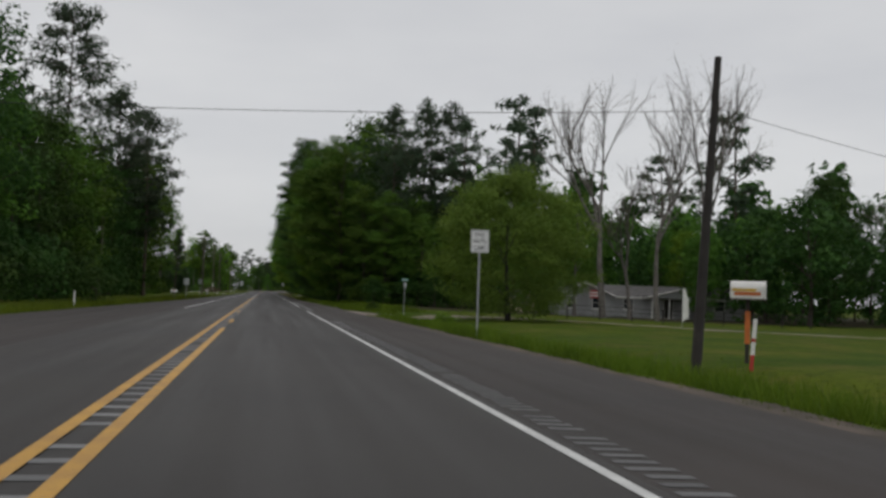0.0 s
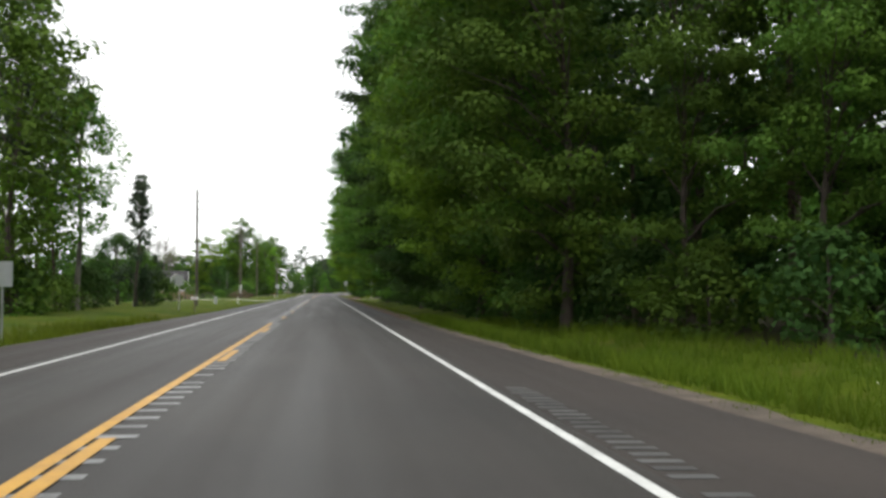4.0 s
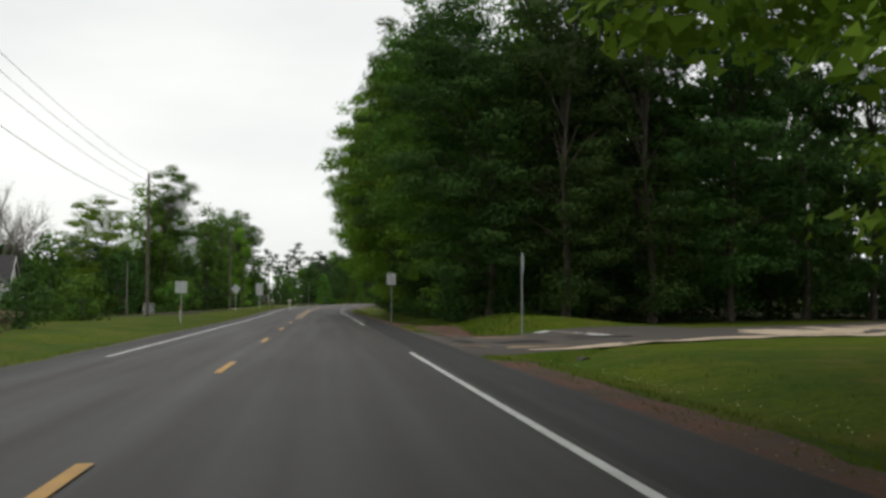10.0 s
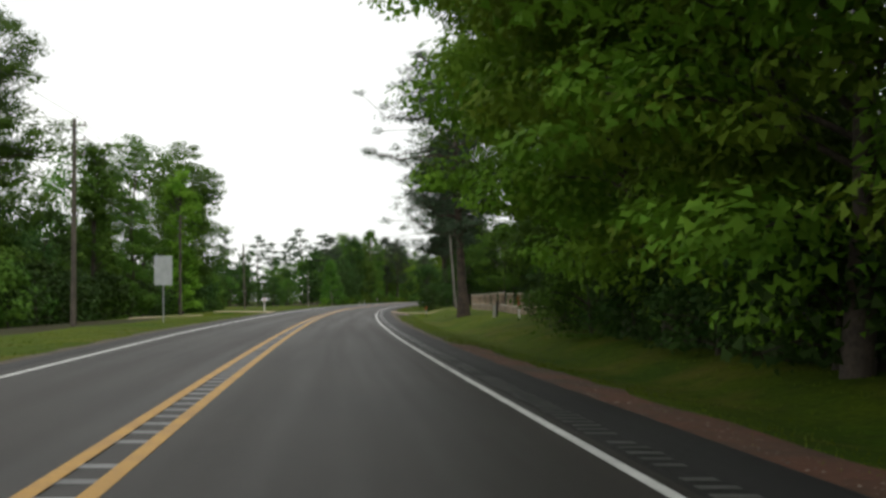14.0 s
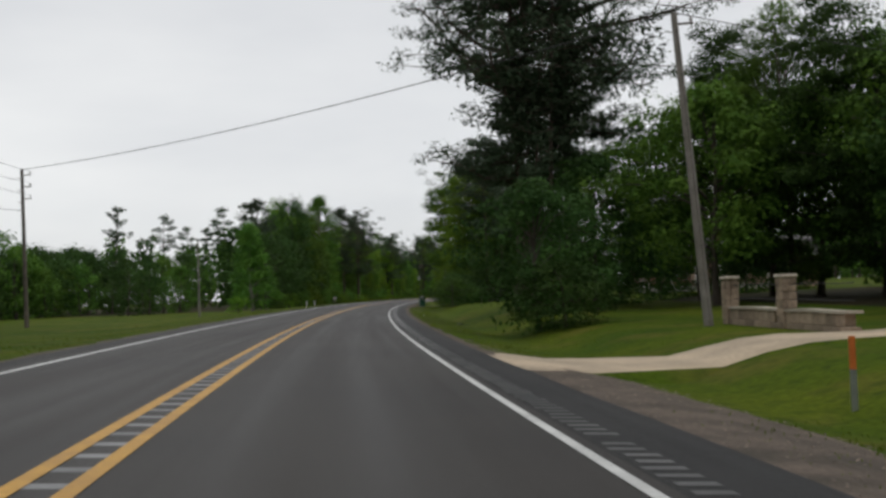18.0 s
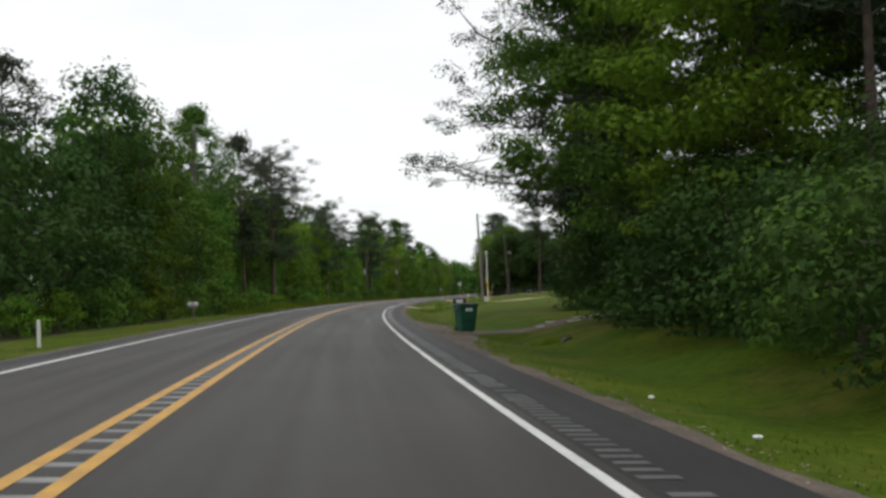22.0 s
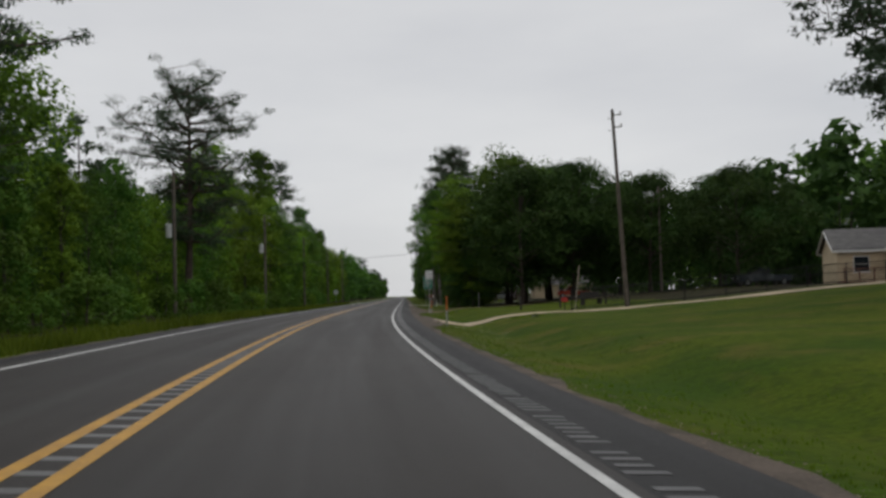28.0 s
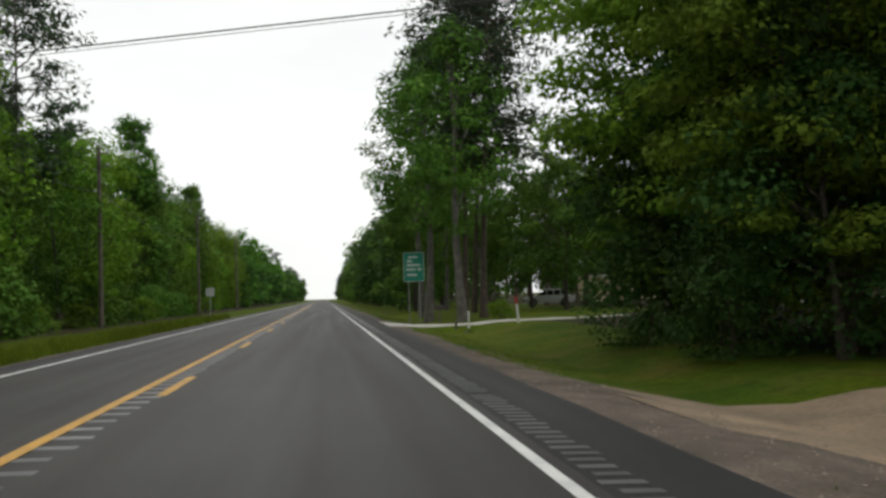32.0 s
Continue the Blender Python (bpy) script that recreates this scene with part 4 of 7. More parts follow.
proto("belt2", broadleaf("broadleaf_tree", "green tree in the far treeline", 54, 18, 10, 0.02, 60, 7, 1.75, M_LEAF, "edge", clump_r=1.5, limbs=99, flat=0.8, group="woodland trees"))
proto("oak1", broadleaf("oak_tree", "broad dark green live oak with a low rounded crown", 21, 12.5, 13.5, 0.14, 180, 92, 0.31, M_LEAF_DARK, "round", clump_r=1.3))
proto("oak2", broadleaf("oak_tree", "broad green oak with a rounded crown", 22, 14, 12, 0.2, 170, 88, 0.32, M_LEAF, "round", clump_r=1.3))
proto("col1", broadleaf("vine_covered_tree", "tall narrow tree clad in green vines", 31, 17, 5.4, 0.03, 130, 62, 0.36, M_LEAF, "column", clump_r=0.9))
proto("col2", broadleaf("vine_covered_tree", "tall narrow pale green tree clad in vines", 32, 15, 4.6, 0.03, 115, 70, 0.32, M_LEAF_BRIGHT, "column", clump_r=0.85))
proto("tall1", broadleaf("sweetgum_tree", "tall slender green tree with an airy crown", 41, 21, 8.5, 0.26, 120, 78, 0.34, M_LEAF, "round", M_PALEBARK, 1.1))
proto("bushy", broadleaf("bushy_tree", "dense green tree with foliage sweeping the lawn", 42, 8.5, 8.0, 0.04, 130, 60, 0.24, M_LEAF_DARK, "round", clump_r=0.95))
proto("far1", broadleaf("broadleaf_tree", "green woodland tree in the treeline", 51, 18, 9.5, 0.05, 80, 11, 0.98, M_LEAF, "edge", clump_r=1.4, limbs=30, flat=0.9, group="woodland trees"))
proto("far2", broadleaf("broadleaf_tree", "dark green woodland tree in the treeline", 52, 16, 10, 0.05, 80, 11, 1.0, M_LEAF_DARK, "edge", clump_r=1.5, limbs=30, flat=0.9, group="woodland trees"))
proto("young", broadleaf("young_tree", "young bright green tree with an open crown", 61, 8.8, 5.2, 0.07, 130, 60, 0.26, M_LEAF, "cone", M_PALEBARK, 0.75))
proto("willow", broadleaf("willow_tree", "rounded yellow-green willow tree on the lawn", 71, 9.4, 11.4, 0.06, 340, 190, 0.15, M_WILLOW, "round", clump_r=0.95, limbs=40, bark=M_POLEDARK))
proto("cedar", broadleaf("cedar_tree", "dense dark cedar with branches to the ground", 81, 13, 8.5, 0.02, 260, 96, 0.22, M_CEDAR, "cone", clump_r=1.0))
proto("spruce", broadleaf("conifer", "slim conical grey-green conifer in a yard", 82, 11.0, 4.0, 0.06, 90, 34, 0.3, M_NEEDLE, "cone", clump_r=0.6))
proto("shrub1", broadleaf("shrub", "rounded green undergrowth shrub", 91, 3.0, 4.0, 0.02, 44, 30, 0.28, M_LEAF, "round", clump_r=0.7, group="undergrowth shrubs"))
proto("shrub2", broadleaf("shrub", "dark green undergrowth shrub", 92, 3.6, 4.6, 0.02, 44, 30, 0.29, M_LEAF_DARK, "round", clump_r=0.8, group="undergrowth shrubs"))
proto("shrub3", broadleaf("shrub", "bright green leafy shrub", 93, 2.4, 3.2, 0.02, 44, 36, 0.2, M_LEAF_BRIGHT, "round", clump_r=0.55))
proto("shrub4", broadleaf("shrub", "dense fine-leaved dark green thicket", 94, 3.6, 4.6, 0.02, 50, 96, 0.155, M_LEAF_DARK, "round", clump_r=0.75))
proto("shrub5", broadleaf("shrub", "fine-leaved yellow-green thicket at the wood edge", 95, 3.2, 4.4, 0.02, 50, 96, 0.155, M_LEAF, "round", clump_r=0.75))
proto("brush", broadleaf("brush_pile", "heap of dry brown brush beside a pole", 96, 1.7, 4.4, 0.02, 40, 60, 0.16, M_DRYBRUSH, "round", clump_r=0.55))
proto("pine1", pine("pine_tree", "tall loblolly pine with a bare lower trunk and ragged crown", 101, 25, 10, 0.37, 46, 0.56, 28, thick=0.62))
proto("pine2", pine("pine_tree", "tall pine with an open ragged crown", 102, 23, 9, 0.41, 42, 0.56, 28, thick=0.62))
proto("pine3", pine("pine_tree", "slender pine with layered flat boughs", 103, 20, 8, 0.32, 36, 0.52, 28, thick=0.7))
proto("pinebig", pine("pine_tree", "large spreading pine with long crooked limbs on the lawn", 104, 19.5, 14.5, 0.30, 50, 0.27, 72, thick=1.4, slim=0.24, tuft=0.52, bend=0.3, twigs=2))
proto("pinelimb", pine("pine_tree", "spreading pine with long drooping limbs over the verge", 106, 17, 14.5, 0.30, 40, 0.27, 105, thick=1.1, slim=0.24, bias=math.pi, tuft=0.62, bend=0.3, twigs=2))
proto("pinefar", pine("pine_tree", "pine standing in the treeline", 105, 23, 9, 0.4, 14, 1.1, 12, group="woodland trees"))
proto("bare1", bare_tree("bare_tree", "tall leafless pale-barked tree", 111, 26, 0.42))
proto("bare2", bare_tree("bare_tree", "leafless pale tree with upswept branches", 112, 14, 0.5))

# woods too far off to count: gathered into one mesh a stretch
GATHER = {"far1", "far2", "pinefar", "belt", "belt2", "roundfar1", "roundfar2"}
woods = {}


def arrays(me):
    co = np.empty(len(me.vertices) * 3, dtype=np.float32)
    me.vertices.foreach_get("co", co)
    fc = np.empty(len(me.loops), dtype=np.int32)
    me.loops.foreach_get("vertex_index", fc)
    return co.reshape(-1, 3), fc.reshape(-1, len(me.loops) // len(me.polygons))


SOURCE = {k: [(arrays(c.data), c.data.materials[0]) for c in PROTO[k].children] for k in GATHER}
for k in GATHER:
    for c in list(PROTO[k].children):
        bpy.data.objects.remove(c)
    bpy.data.objects.remove(PROTO[k])
_plant = plant


def plant(key, s, u, scale=1.0, turn=None, tall=1.0, label="", sink=0.05):
    if key not in GATHER:
        return _plant(key, s, u, scale, turn, tall, label, sink)
    rng = random.Random(int(s * 13.7) * 31 + int(u * 11.3))
    p = at(s, u, None, -sink)
    m = np.array(pose(p.x, p.y, p.z, 0, 0, rng.uniform(0, 360)) @ Matrix.Diagonal((scale, scale, scale * tall, 1)))
    stretch = "right" if u > 0 else "left"
    for (co, fc), mat in SOURCE[key]:
        woods.setdefault((stretch, int(s // 260)), []).append((co @ m[:3, :3].T + m[:3, 3], fc, mat))


def gather_woods():
    for key, bits in woods.items():
        mats, V, F, I, T, n = [], [], [], [], [], 0
        for co, fc, mat in bits:
            if mat not in mats:
                mats.append(mat)
            V.append(co), F.append((fc + n).ravel()), I.append(np.full(len(fc), mats.index(mat))), T.append(np.full(len(fc), fc.shape[1]))
            n += len(co)
        V, F, I, T = np.concatenate(V), np.concatenate(F), np.concatenate(I), np.concatenate(T)
        me = bpy.data.meshes.new("woodland")
        me.vertices.add(len(V))
        me.vertices.foreach_set("co", V.astype(np.float32).ravel())
        me.loops.add(F.size)
        me.loops.foreach_set("vertex_index", F.astype(np.int32).ravel())
        me.polygons.add(len(I))
        me.polygons.foreach_set("loop_start", (np.cumsum(T) - T).astype(np.int32))
        for m in mats:
            me.materials.append(m)
        me.polygons.foreach_set("material_index", I.astype(np.int32))
        me.update(calc_edges=True)
        tagged(new("woodland", me), "mixed green pine and broadleaf woods behind the roadside trees", "woods", kind="stuff")


def wood(s0, s1, u0, u1, step, kinds, seed, lo=0.85, hi=1.15, jitter=0.35):
    """Trees on a loose grid between two offsets."""
    rng = random.Random(seed)
    side = 1 if u1 > u0 else -1
    n = max(1, int(round(abs(u1 - u0) / step)))
    s = s0
    row = 0
    while s < s1:
        for k in range(n):
            u = u0 + side * step * (k + 0.5 + rng.uniform(-jitter, jitter))
            plant(rng.choice(kinds), s + rng.uniform(-jitter, jitter) * step, u, rng.uniform(lo, hi), tall=rng.uniform(0.92, 1.12))
        s += step
        row += 1


def row(s0, s1, u, step, kinds, seed, lo=0.85, hi=1.15, du=0.8, face=False):
    rng = random.Random(seed)
    s = s0
    while s < s1:
        turn = turn_at(s) + rng.uniform(-38, 38) if face else None
        plant(rng.choice(kinds), s, u + rng.uniform(-du, du), rng.uniform(lo, hi), turn, rng.uniform(0.92, 1.12))
        s += step * rng.uniform(0.8, 1.25)


# forest on the right between the first lots and the side road
for s, u, k in ((98, 27, 0.5), (115, 19, 0.52), (116, 14.8, 0.56), (121, 13, 0.6)):
    plant(("edge2", "edge1", "edge2", "edge1", "edge2")[int(s) % 5], s, u, k)
# Leaf tone stands in for light: edge2 where shaded, edge1 and edge3 where lit.
row(126, 162, 10.8, 5.6, ["edge1", "edge3", "edge1", "edge3"], 1, 0.72, 0.95, 0.9, face=True)
row(162, 186, 10.9, 5.4, ["edge2"], 301, 0.82, 1.1, 0.9, face=True)
row(186, 226, 10.9, 5.4, ["edge1", "edge2", "edge1"], 331, 0.82, 1.1, 0.9, face=True)
row(226, 238, 11.0, 5.2, ["edge3", "edge1"], 302, 0.95, 1.15, 0.7, face=True)
row(128, 238, 16.5, 7.5, ["mid2", "pine1", "pine2", "mid1", "mid2"], 2, 0.85, 1.12)
row(118, 243, 24, 8.5, ["pinefar", "far1", "far2"], 3, 0.85, 1.05, 2)
row(116, 246, 33, 9, ["pinefar", "belt2", "belt"], 4, 0.85, 1.1, 3)
row(128, 237, 11.1, 3.0, ["shrub4", "shrub2", "shrub4"], 5, 0.75, 1.1, 0.5)
row(112, 238, 17.5, 6.0, ["shrub2"], 55, 1.0, 1.4)
for s, u, k in ((119.8, 16.0, 0.76), (125.8, 20.4, 0.82), (122.5, 24.0, 0.8)):
    plant("pine2", s, u, k, tall=1.35)
for k, (s, u) in enumerate(((112, 18.5), (115, 22.5), (113, 26), (117, 29.5), (114, 33), (118, 25), (119, 19))):
    plant(("mid1", "mid3", "mid2")[k % 3], s, u, 0.46 + 0.05 * (k % 4))
    plant("shrub2", s - 2.5, u + 1, 1.1)
plant("shrub2", 113, 13.2, 0.9)
plant("shrub1", 118, 12.4, 0.8)
plant("shrub2", 123, 12.2, 0.9)
row(120, 160, 42, 6, ["mid3", "far1", "mid1"], 401, 0.45, 0.6, 2)
row(97, 118, 47, 5, ["mid3", "mid1"], 402, 0.36, 0.48, 2)
row(92, 150, 66, 5.5, ["mid1", "mid2", "far2"], 403, 0.45, 0.6, 4)
# behind the first lots
row(78, 108, 62, 7, ["mid1", "far2", "mid2"], 45, 0.48, 0.62, 4)
row(98, 125, 75, 7, ["far1", "far2"], 46, 0.58, 0.72, 4)
row(108, 130, 46, 7, ["far1", "far2"], 47, 0.5, 0.68, 4)
row(86, 128, 52, 5.0, ["roundfar1", "roundfar2", "roundfar1"], 405, 1.0, 1.2, 2)
plant("bare1", 89.3, 32, 0.92)
plant("bare1", 86.4, 40, 0.95, turn=80)
plant("bare1", 86.0, 36, 0.8, turn=200)
plant("bare2", 93, 36, 1.05)
plant("bare2", 60, 44, 0.9)
plant("bare2", 66, 52, 0.9)
plant("willow", 56.6, 15.0, 1.0)
plant("oak2", 60, 56, 0.8)
plant("oak2", 76, 58, 0.75)
plant("tall1", 95, 31, 0.62)
plant("pine2", 104, 27, 0.7)
# beyond the side road to the bend
row(285, 318, 11.4, 5.6, ["edge2", "edge3", "edge1"], 6, 0.82, 1.0, 0.5, face=True)
row(318, 354, 10.6, 5.2, ["edge3"], 303, 0.95, 1.12, face=True)
for k in range(6):
    plant("edge2", 282 + 1.6 * k, 15 + 5.5 * k, 0.85 + 0.05 * (k % 3))
    plant("shrub4", 285.5 + 1.6 * k, 14 + 5.5 * k, 1.1)
    plant("shrub2", 288 + 1.6 * k, 17 + 5.5 * k, 1.3)
row(288, 352, 17.5, 6.0, ["mid1", "mid2", "pine1", "tall1"], 7, 0.95, 1.15)
row(292, 360, 25, 6.5, ["pinefar", "far1", "far2"], 8, 1.0, 1.2, 2)
row(296, 360, 34, 7, ["pinefar", "belt", "belt2"], 48, 1.0, 1.2, 2)
row(286, 350, 10.9, 2.8, ["shrub4", "shrub2"], 9, 0.7, 1.05, 0.5)
plant("shrub4", 354.5, 11.2, 1.0)
plant("shrub4", 358, 12.4, 1.0)
plant("shrub5", 351.5, 10.2, 0.9)
row(280, 300, 46, 7, ["pinefar", "far1"], 49, 1.0, 1.2, 2)
# left woods of the first stretch
wood(74, 124, -21, -36, 7.0, ["far1", "far2", "pinefar"], 10, 0.75, 0.95)
row(62, 126, -16, 5.5, ["mid2", "mid1", "shrub2", "mid2"], 11, 0.55, 0.7)
row(62, 126, -15.5, 4.0, ["shrub2", "shrub4", "shrub2"], 111, 1.1, 1.6)
row(66, 128, -19, 4.5, ["mid2"], 616, 0.4, 0.55, 1)
plant("pine1", 97.3, -17.8, 1.08)
plant("pine3", 120, -12.6, 1.08)
plant("pine2", 112, -15, 0.95)
plant("shrub2", 77.7, -11, 0.85)
# left yards up to the bend
plant("pine3", 131, -15.5, 0.9)
plant("mid1", 150, -16, 0.85)
plant("pine1", 155, -17, 0.85)
plant("mid3", 159, -18.5, 0.82)
plant("pine2", 166, -17.5, 0.78)
plant("mid1", 171, -20, 0.72)
plant("tall1", 162, -15, 0.75)
row(138, 172, -15.5, 6, ["shrub1", "shrub2"], 114, 0.7, 1.0)
plant("spruce", 177.8, -13.8, 1.04)
plant("cedar", 176, -13, 0.26)
plant("oak2", 196, -17, 0.45)
plant("shrub1", 199, -25, 1.1)
plant("shrub2", 150, -15.5, 1.0)
plant("young", 160, -22, 1.0)
plant("bushy", 188, -17.5, 0.85)
plant("shrub2", 190, -14.5, 1.1)
row(345, 420, -62, 7, ["roundfar1", "roundfar2", "roundfar1"], 150, 0.85, 1.15, 5)
row(168, 215, -40, 8, ["far1", "far2"], 51, 0.45, 0.7, 6)
plant("bare2", 385, -44, 1.25)
plant("bare2", 395, -49, 1.35)
plant("bare2", 250, -62, 1.3)
plant("shrub1", 297.6, -14.4, 1.1)
plant("edge1", 387, -24, 0.98)
plant("mid3", 391, -27, 0.9)
plant("edge3", 376, -30, 0.85)
plant("edge1", 415, -19.5, 0.74)
plant("edge1", 438, -20, 0.86)
plant("mid1", 446, -22, 0.85)
plant("col1", 408, -21, 0.95)
plant("col2", 432, -18.5, 1.1)
plant("tall1", 399, -27, 0.85)
plant("col2", 472.7, -26.9, 1.28)
plant("mid1", 455, -29.2, 1.0)
plant("mid1", 441, -33, 0.9)
plant("col1", 463, -28, 1.05)
row(400, 470, -44, 7, ["roundfar1", "roundfar2", "roundfar1"], 13, 1.0, 1.3, 3)
row(378, 450, -21, 4.2, ["shrub2", "shrub1", "shrub2"], 610, 1.1, 1.6, 1.5)
row(372, 450, -29, 5.5, ["round1", "round2", "round1"], 611, 0.8, 1.15, 2)
row(345, 400, -50, 5, ["roundfar1", "roundfar2", "roundfar1"], 612, 0.85, 1.15, 4)
row(318, 338, -25, 3.0, ["shrub1", "shrub5", "shrub2"], 613, 0.3, 0.45, 1.5)
row(284, 316, -17, 4.2, ["shrub2", "shrub1"], 614, 0.45, 0.75, 1.2)
row(225, 262, -22, 5, ["shrub1", "shrub2", "shrub5"], 615, 0.8, 1.2, 2)
plant("bare2", 360, -40, 1.25)
plant("oak1", 352, -52, 0.85)
plant("brush", 266, -12.2, 1.0)
plant("shrub2", 277, -12.4, 0.8)
row(440, 470, -22, 5, ["shrub1", "shrub2"], 112, 0.8, 1.2)
# far treeline across the field on the outer side of the bend
row(460, 640, -80, 5.5, ["roundfar1", "roundfar2", "roundfar1"], 14, 1.05, 1.3, 4)
row(470, 570, -68, 5, ["roundfar1", "roundfar2", "roundfar1"], 15, 0.6, 0.9, 4)
row(505, 565, -48, 5.5, ["roundfar1", "roundfar2", "roundfar1"], 115, 0.7, 1.0, 4)
row(500, 545, -37, 5, ["round1", "round2", "round1"], 304, 0.45, 0.65, 3)
row(518, 548, -25, 5, ["round1", "round2", "round1"], 305, 0.5, 0.7, 2)
row(520, 572, -40, 5.0, ["roundfar1", "roundfar2", "roundfar1"], 306, 0.65, 0.85, 3)
row(586, 625, -40, 6.5, ["far1", "far2"], 309, 0.5, 0.62, 3)
row(520, 580, -54, 5.5, ["roundfar1", "roundfar2", "roundfar1"], 307, 0.8, 1.0, 3)
plant("young", 505.7, -9.6, 1.0)
plant("shrub3", 503, -10.5, 0.7)
# left woods from the bend to the end
row(538, 560, -14.0, 5.0, ["round1", "round2", "round1"], 516, 0.75, 0.95, 1.0)
row(560, 640, -13.5, 5.0, ["mid1", "mid3", "mid2", "col1", "mid1"], 16, 0.4, 0.52, 1.0)
row(640, 690, -13, 5.6, ["mid3", "mid1", "col2", "col1", "mid3"], 116, 0.42, 0.62, 1.0)
row(692, 744, -13.5, 5.2, ["mid3", "mid1"], 416, 0.3, 0.42, 1.0)
row(746.4, 900, -13, 5.6, ["col1", "mid3", "mid3", "mid1", "col2"], 216, 0.42, 0.62, 1.0)
row(900, 1000, -13, 6, ["far1", "far2"], 171, 0.6, 0.75, 1.0)
row(538, 840, -11.2, 5.0, ["shrub1", "shrub1", "shrub3"], 117, 0.6, 1.0, 0.7)
row(560, 697, -19, 6.0, ["mid1", "mid3", "far1", "pine3"], 17, 0.7, 0.85, 1.5)
row(700, 744, -19.5, 5.0, ["mid2", "mid1"], 417, 0.42, 0.52, 1.5)
row(751, 800, -19, 6.0, ["pine3", "mid1", "mid3", "far1"], 217, 0.7, 0.85, 1.5)
row(800, 1000, -19, 7, ["belt", "belt2", "pinefar"], 170, 0.7, 0.85, 1.5)
row(586, 1000, -27, 8.5, ["belt", "belt2", "pinefar"], 18, 0.75, 0.9, 2)
plant("mid2", 566.5, -14, 0.72)
plant("mid1", 572, -13, 0.7)
plant("pine2", 556, -17, 0.55)
plant("pinebig", 620, -10.8, 0.95)
plant("tall1", 598, -14.5, 1.0)
plant("pine3", 607, -12, 0.95)
plant("pinebig", 668, -11.5, 0.85)
plant("pinebig", 713, -12.0, 0.93)
plant("col1", 775, -15.0, 1.32)
plant("col2", 770, -13.4, 1.0)
plant("col1", 815, -13.7, 1.05)
plant("col1", 852, -13.2, 0.95)
# lawn with the stone wall
plant("pinebig", 392.2, 10.05, 1.0, turn=40)
row(372, 452, 27, 6.5, ["oak1", "oak2", "oak1"], 19, 0.82, 0.98, 2)
row(365, 480, 38, 7, ["far2", "far1"], 20, 0.72, 0.88, 2)
row(365, 480, 50, 7, ["far2", "far1"], 120, 0.9, 1.1, 2)
row(353, 372, 12.8, 5, ["edge1", "edge3"], 21, 0.7, 0.85)
row(356, 385, 20, 6, ["oak2", "far1", "tall1"], 22, 0.8, 1.0, 2)
plant("oak2", 378, 18.5, 0.8)
for k, (s, u) in enumerate(((446, 28), (454, 27), (462, 25.5), (470, 27.5))):
    plant("edge2" if k % 2 else "edge1", s, u, 0.58 + 0.06 * k)
for s, u in ((474, 19), (478, 22.5), (480, 26), (482, 30), (484, 34), (471, 16.5)):
    plant("shrub4", s, u, 1.3)
plant("pinebig", 470.1, 15.2, 1.32, turn=10)
plant("pinebig", 468, 11.4, 1.2, turn=130)
plant("pine3", 467.6, 12.2, 1.2)
plant("pine1", 465, 13.2, 0.95)
plant("bushy", 448, 9.3, 0.8, sink=0.45)
plant("shrub4", 446.2, 9.9, 0.85)
plant("shrub4", 460.7, 12.2, 1.1)
plant("bushy", 464, 15, 1.1)
plant("oak2", 458, 20, 0.85)
plant("oak1", 467, 22, 0.95)
row(438, 466, 28, 6, ["oak1", "oak2"], 121, 0.95, 1.12, 2)
row(208, 246, 19.5, 5.5, ["mid2"], 501, 0.95, 1.1, 1.0)
row(210, 246, 25.5, 6, ["mid2", "mid1"], 502, 1.0, 1.15, 1.0)
# clump past the brick house lot
plant("edge1", 534, 12.2, 0.72, turn=turn_at(534))
plant("edge3", 526, 13.6, 0.74, turn=turn_at(526) + 30)
plant("edge1", 532, 16.0, 0.74)
plant("pine1", 521, 14, 0.74)
plant("pine2", 524.5, 16, 0.76)
plant("pine1", 537, 13, 0.74)
plant("pine3", 528, 22.8, 0.82)
plant("pine3", 524, 20, 0.68)
plant("pine2", 530, 19, 0.7)
plant("edge2", 540, 17.5, 0.62)
plant("edge1", 536, 21, 0.66)
for s, u, k in ((548, 39, 0.8), (556, 42, 0.95), (566, 47, 0.9), (576, 49, 0.85)):
    plant("oak1", s, u, k)
plant("shrub4", 511.3, 9.9, 1.0)
plant("shrub5", 514.6, 10.2, 1.05)
plant("shrub4", 517.5, 11.2, 1.1)
plant("shrub4", 522, 11, 1.2)
plant("shrub4", 528, 11.4, 1.2)
plant("shrub4", 533, 12, 1.2)
plant("shrub4", 525, 12.8, 1.5)
for s, u in ((524, 17), (528, 19.5), (532, 22), (529, 15), (520, 18)):
    plant("shrub4", s, u, 1.3)
plant("shrub4", 519, 14, 1.5)
plant("oak1", 534, 37, 1.22)
plant("oak2", 600, 74, 0.9)
row(570, 660, 95, 8, ["far1", "far2", "pinefar"], 122, 0.7, 0.9, 5)
row(540, 580, 70, 8, ["far1", "far2"], 123, 0.5, 0.7, 4)
plant("cedar", 552.0, 16.6, 1.4)
plant("cedar", 557, 17.5, 1.15)
for s, u, k in ((551, 17, 0.9), (553, 19.5, 1.1), (555, 22, 1.2), (557, 25, 1.2)):
    plant("shrub4", s, u, k)
plant("mid2", 561, 25, 0.5)
plant("mid1", 563, 31, 0.5)
plant("pinelimb", 557.5, 15.4, 1.06, turn=-8)
plant("shrub4", 550.5, 14.2, 0.9)
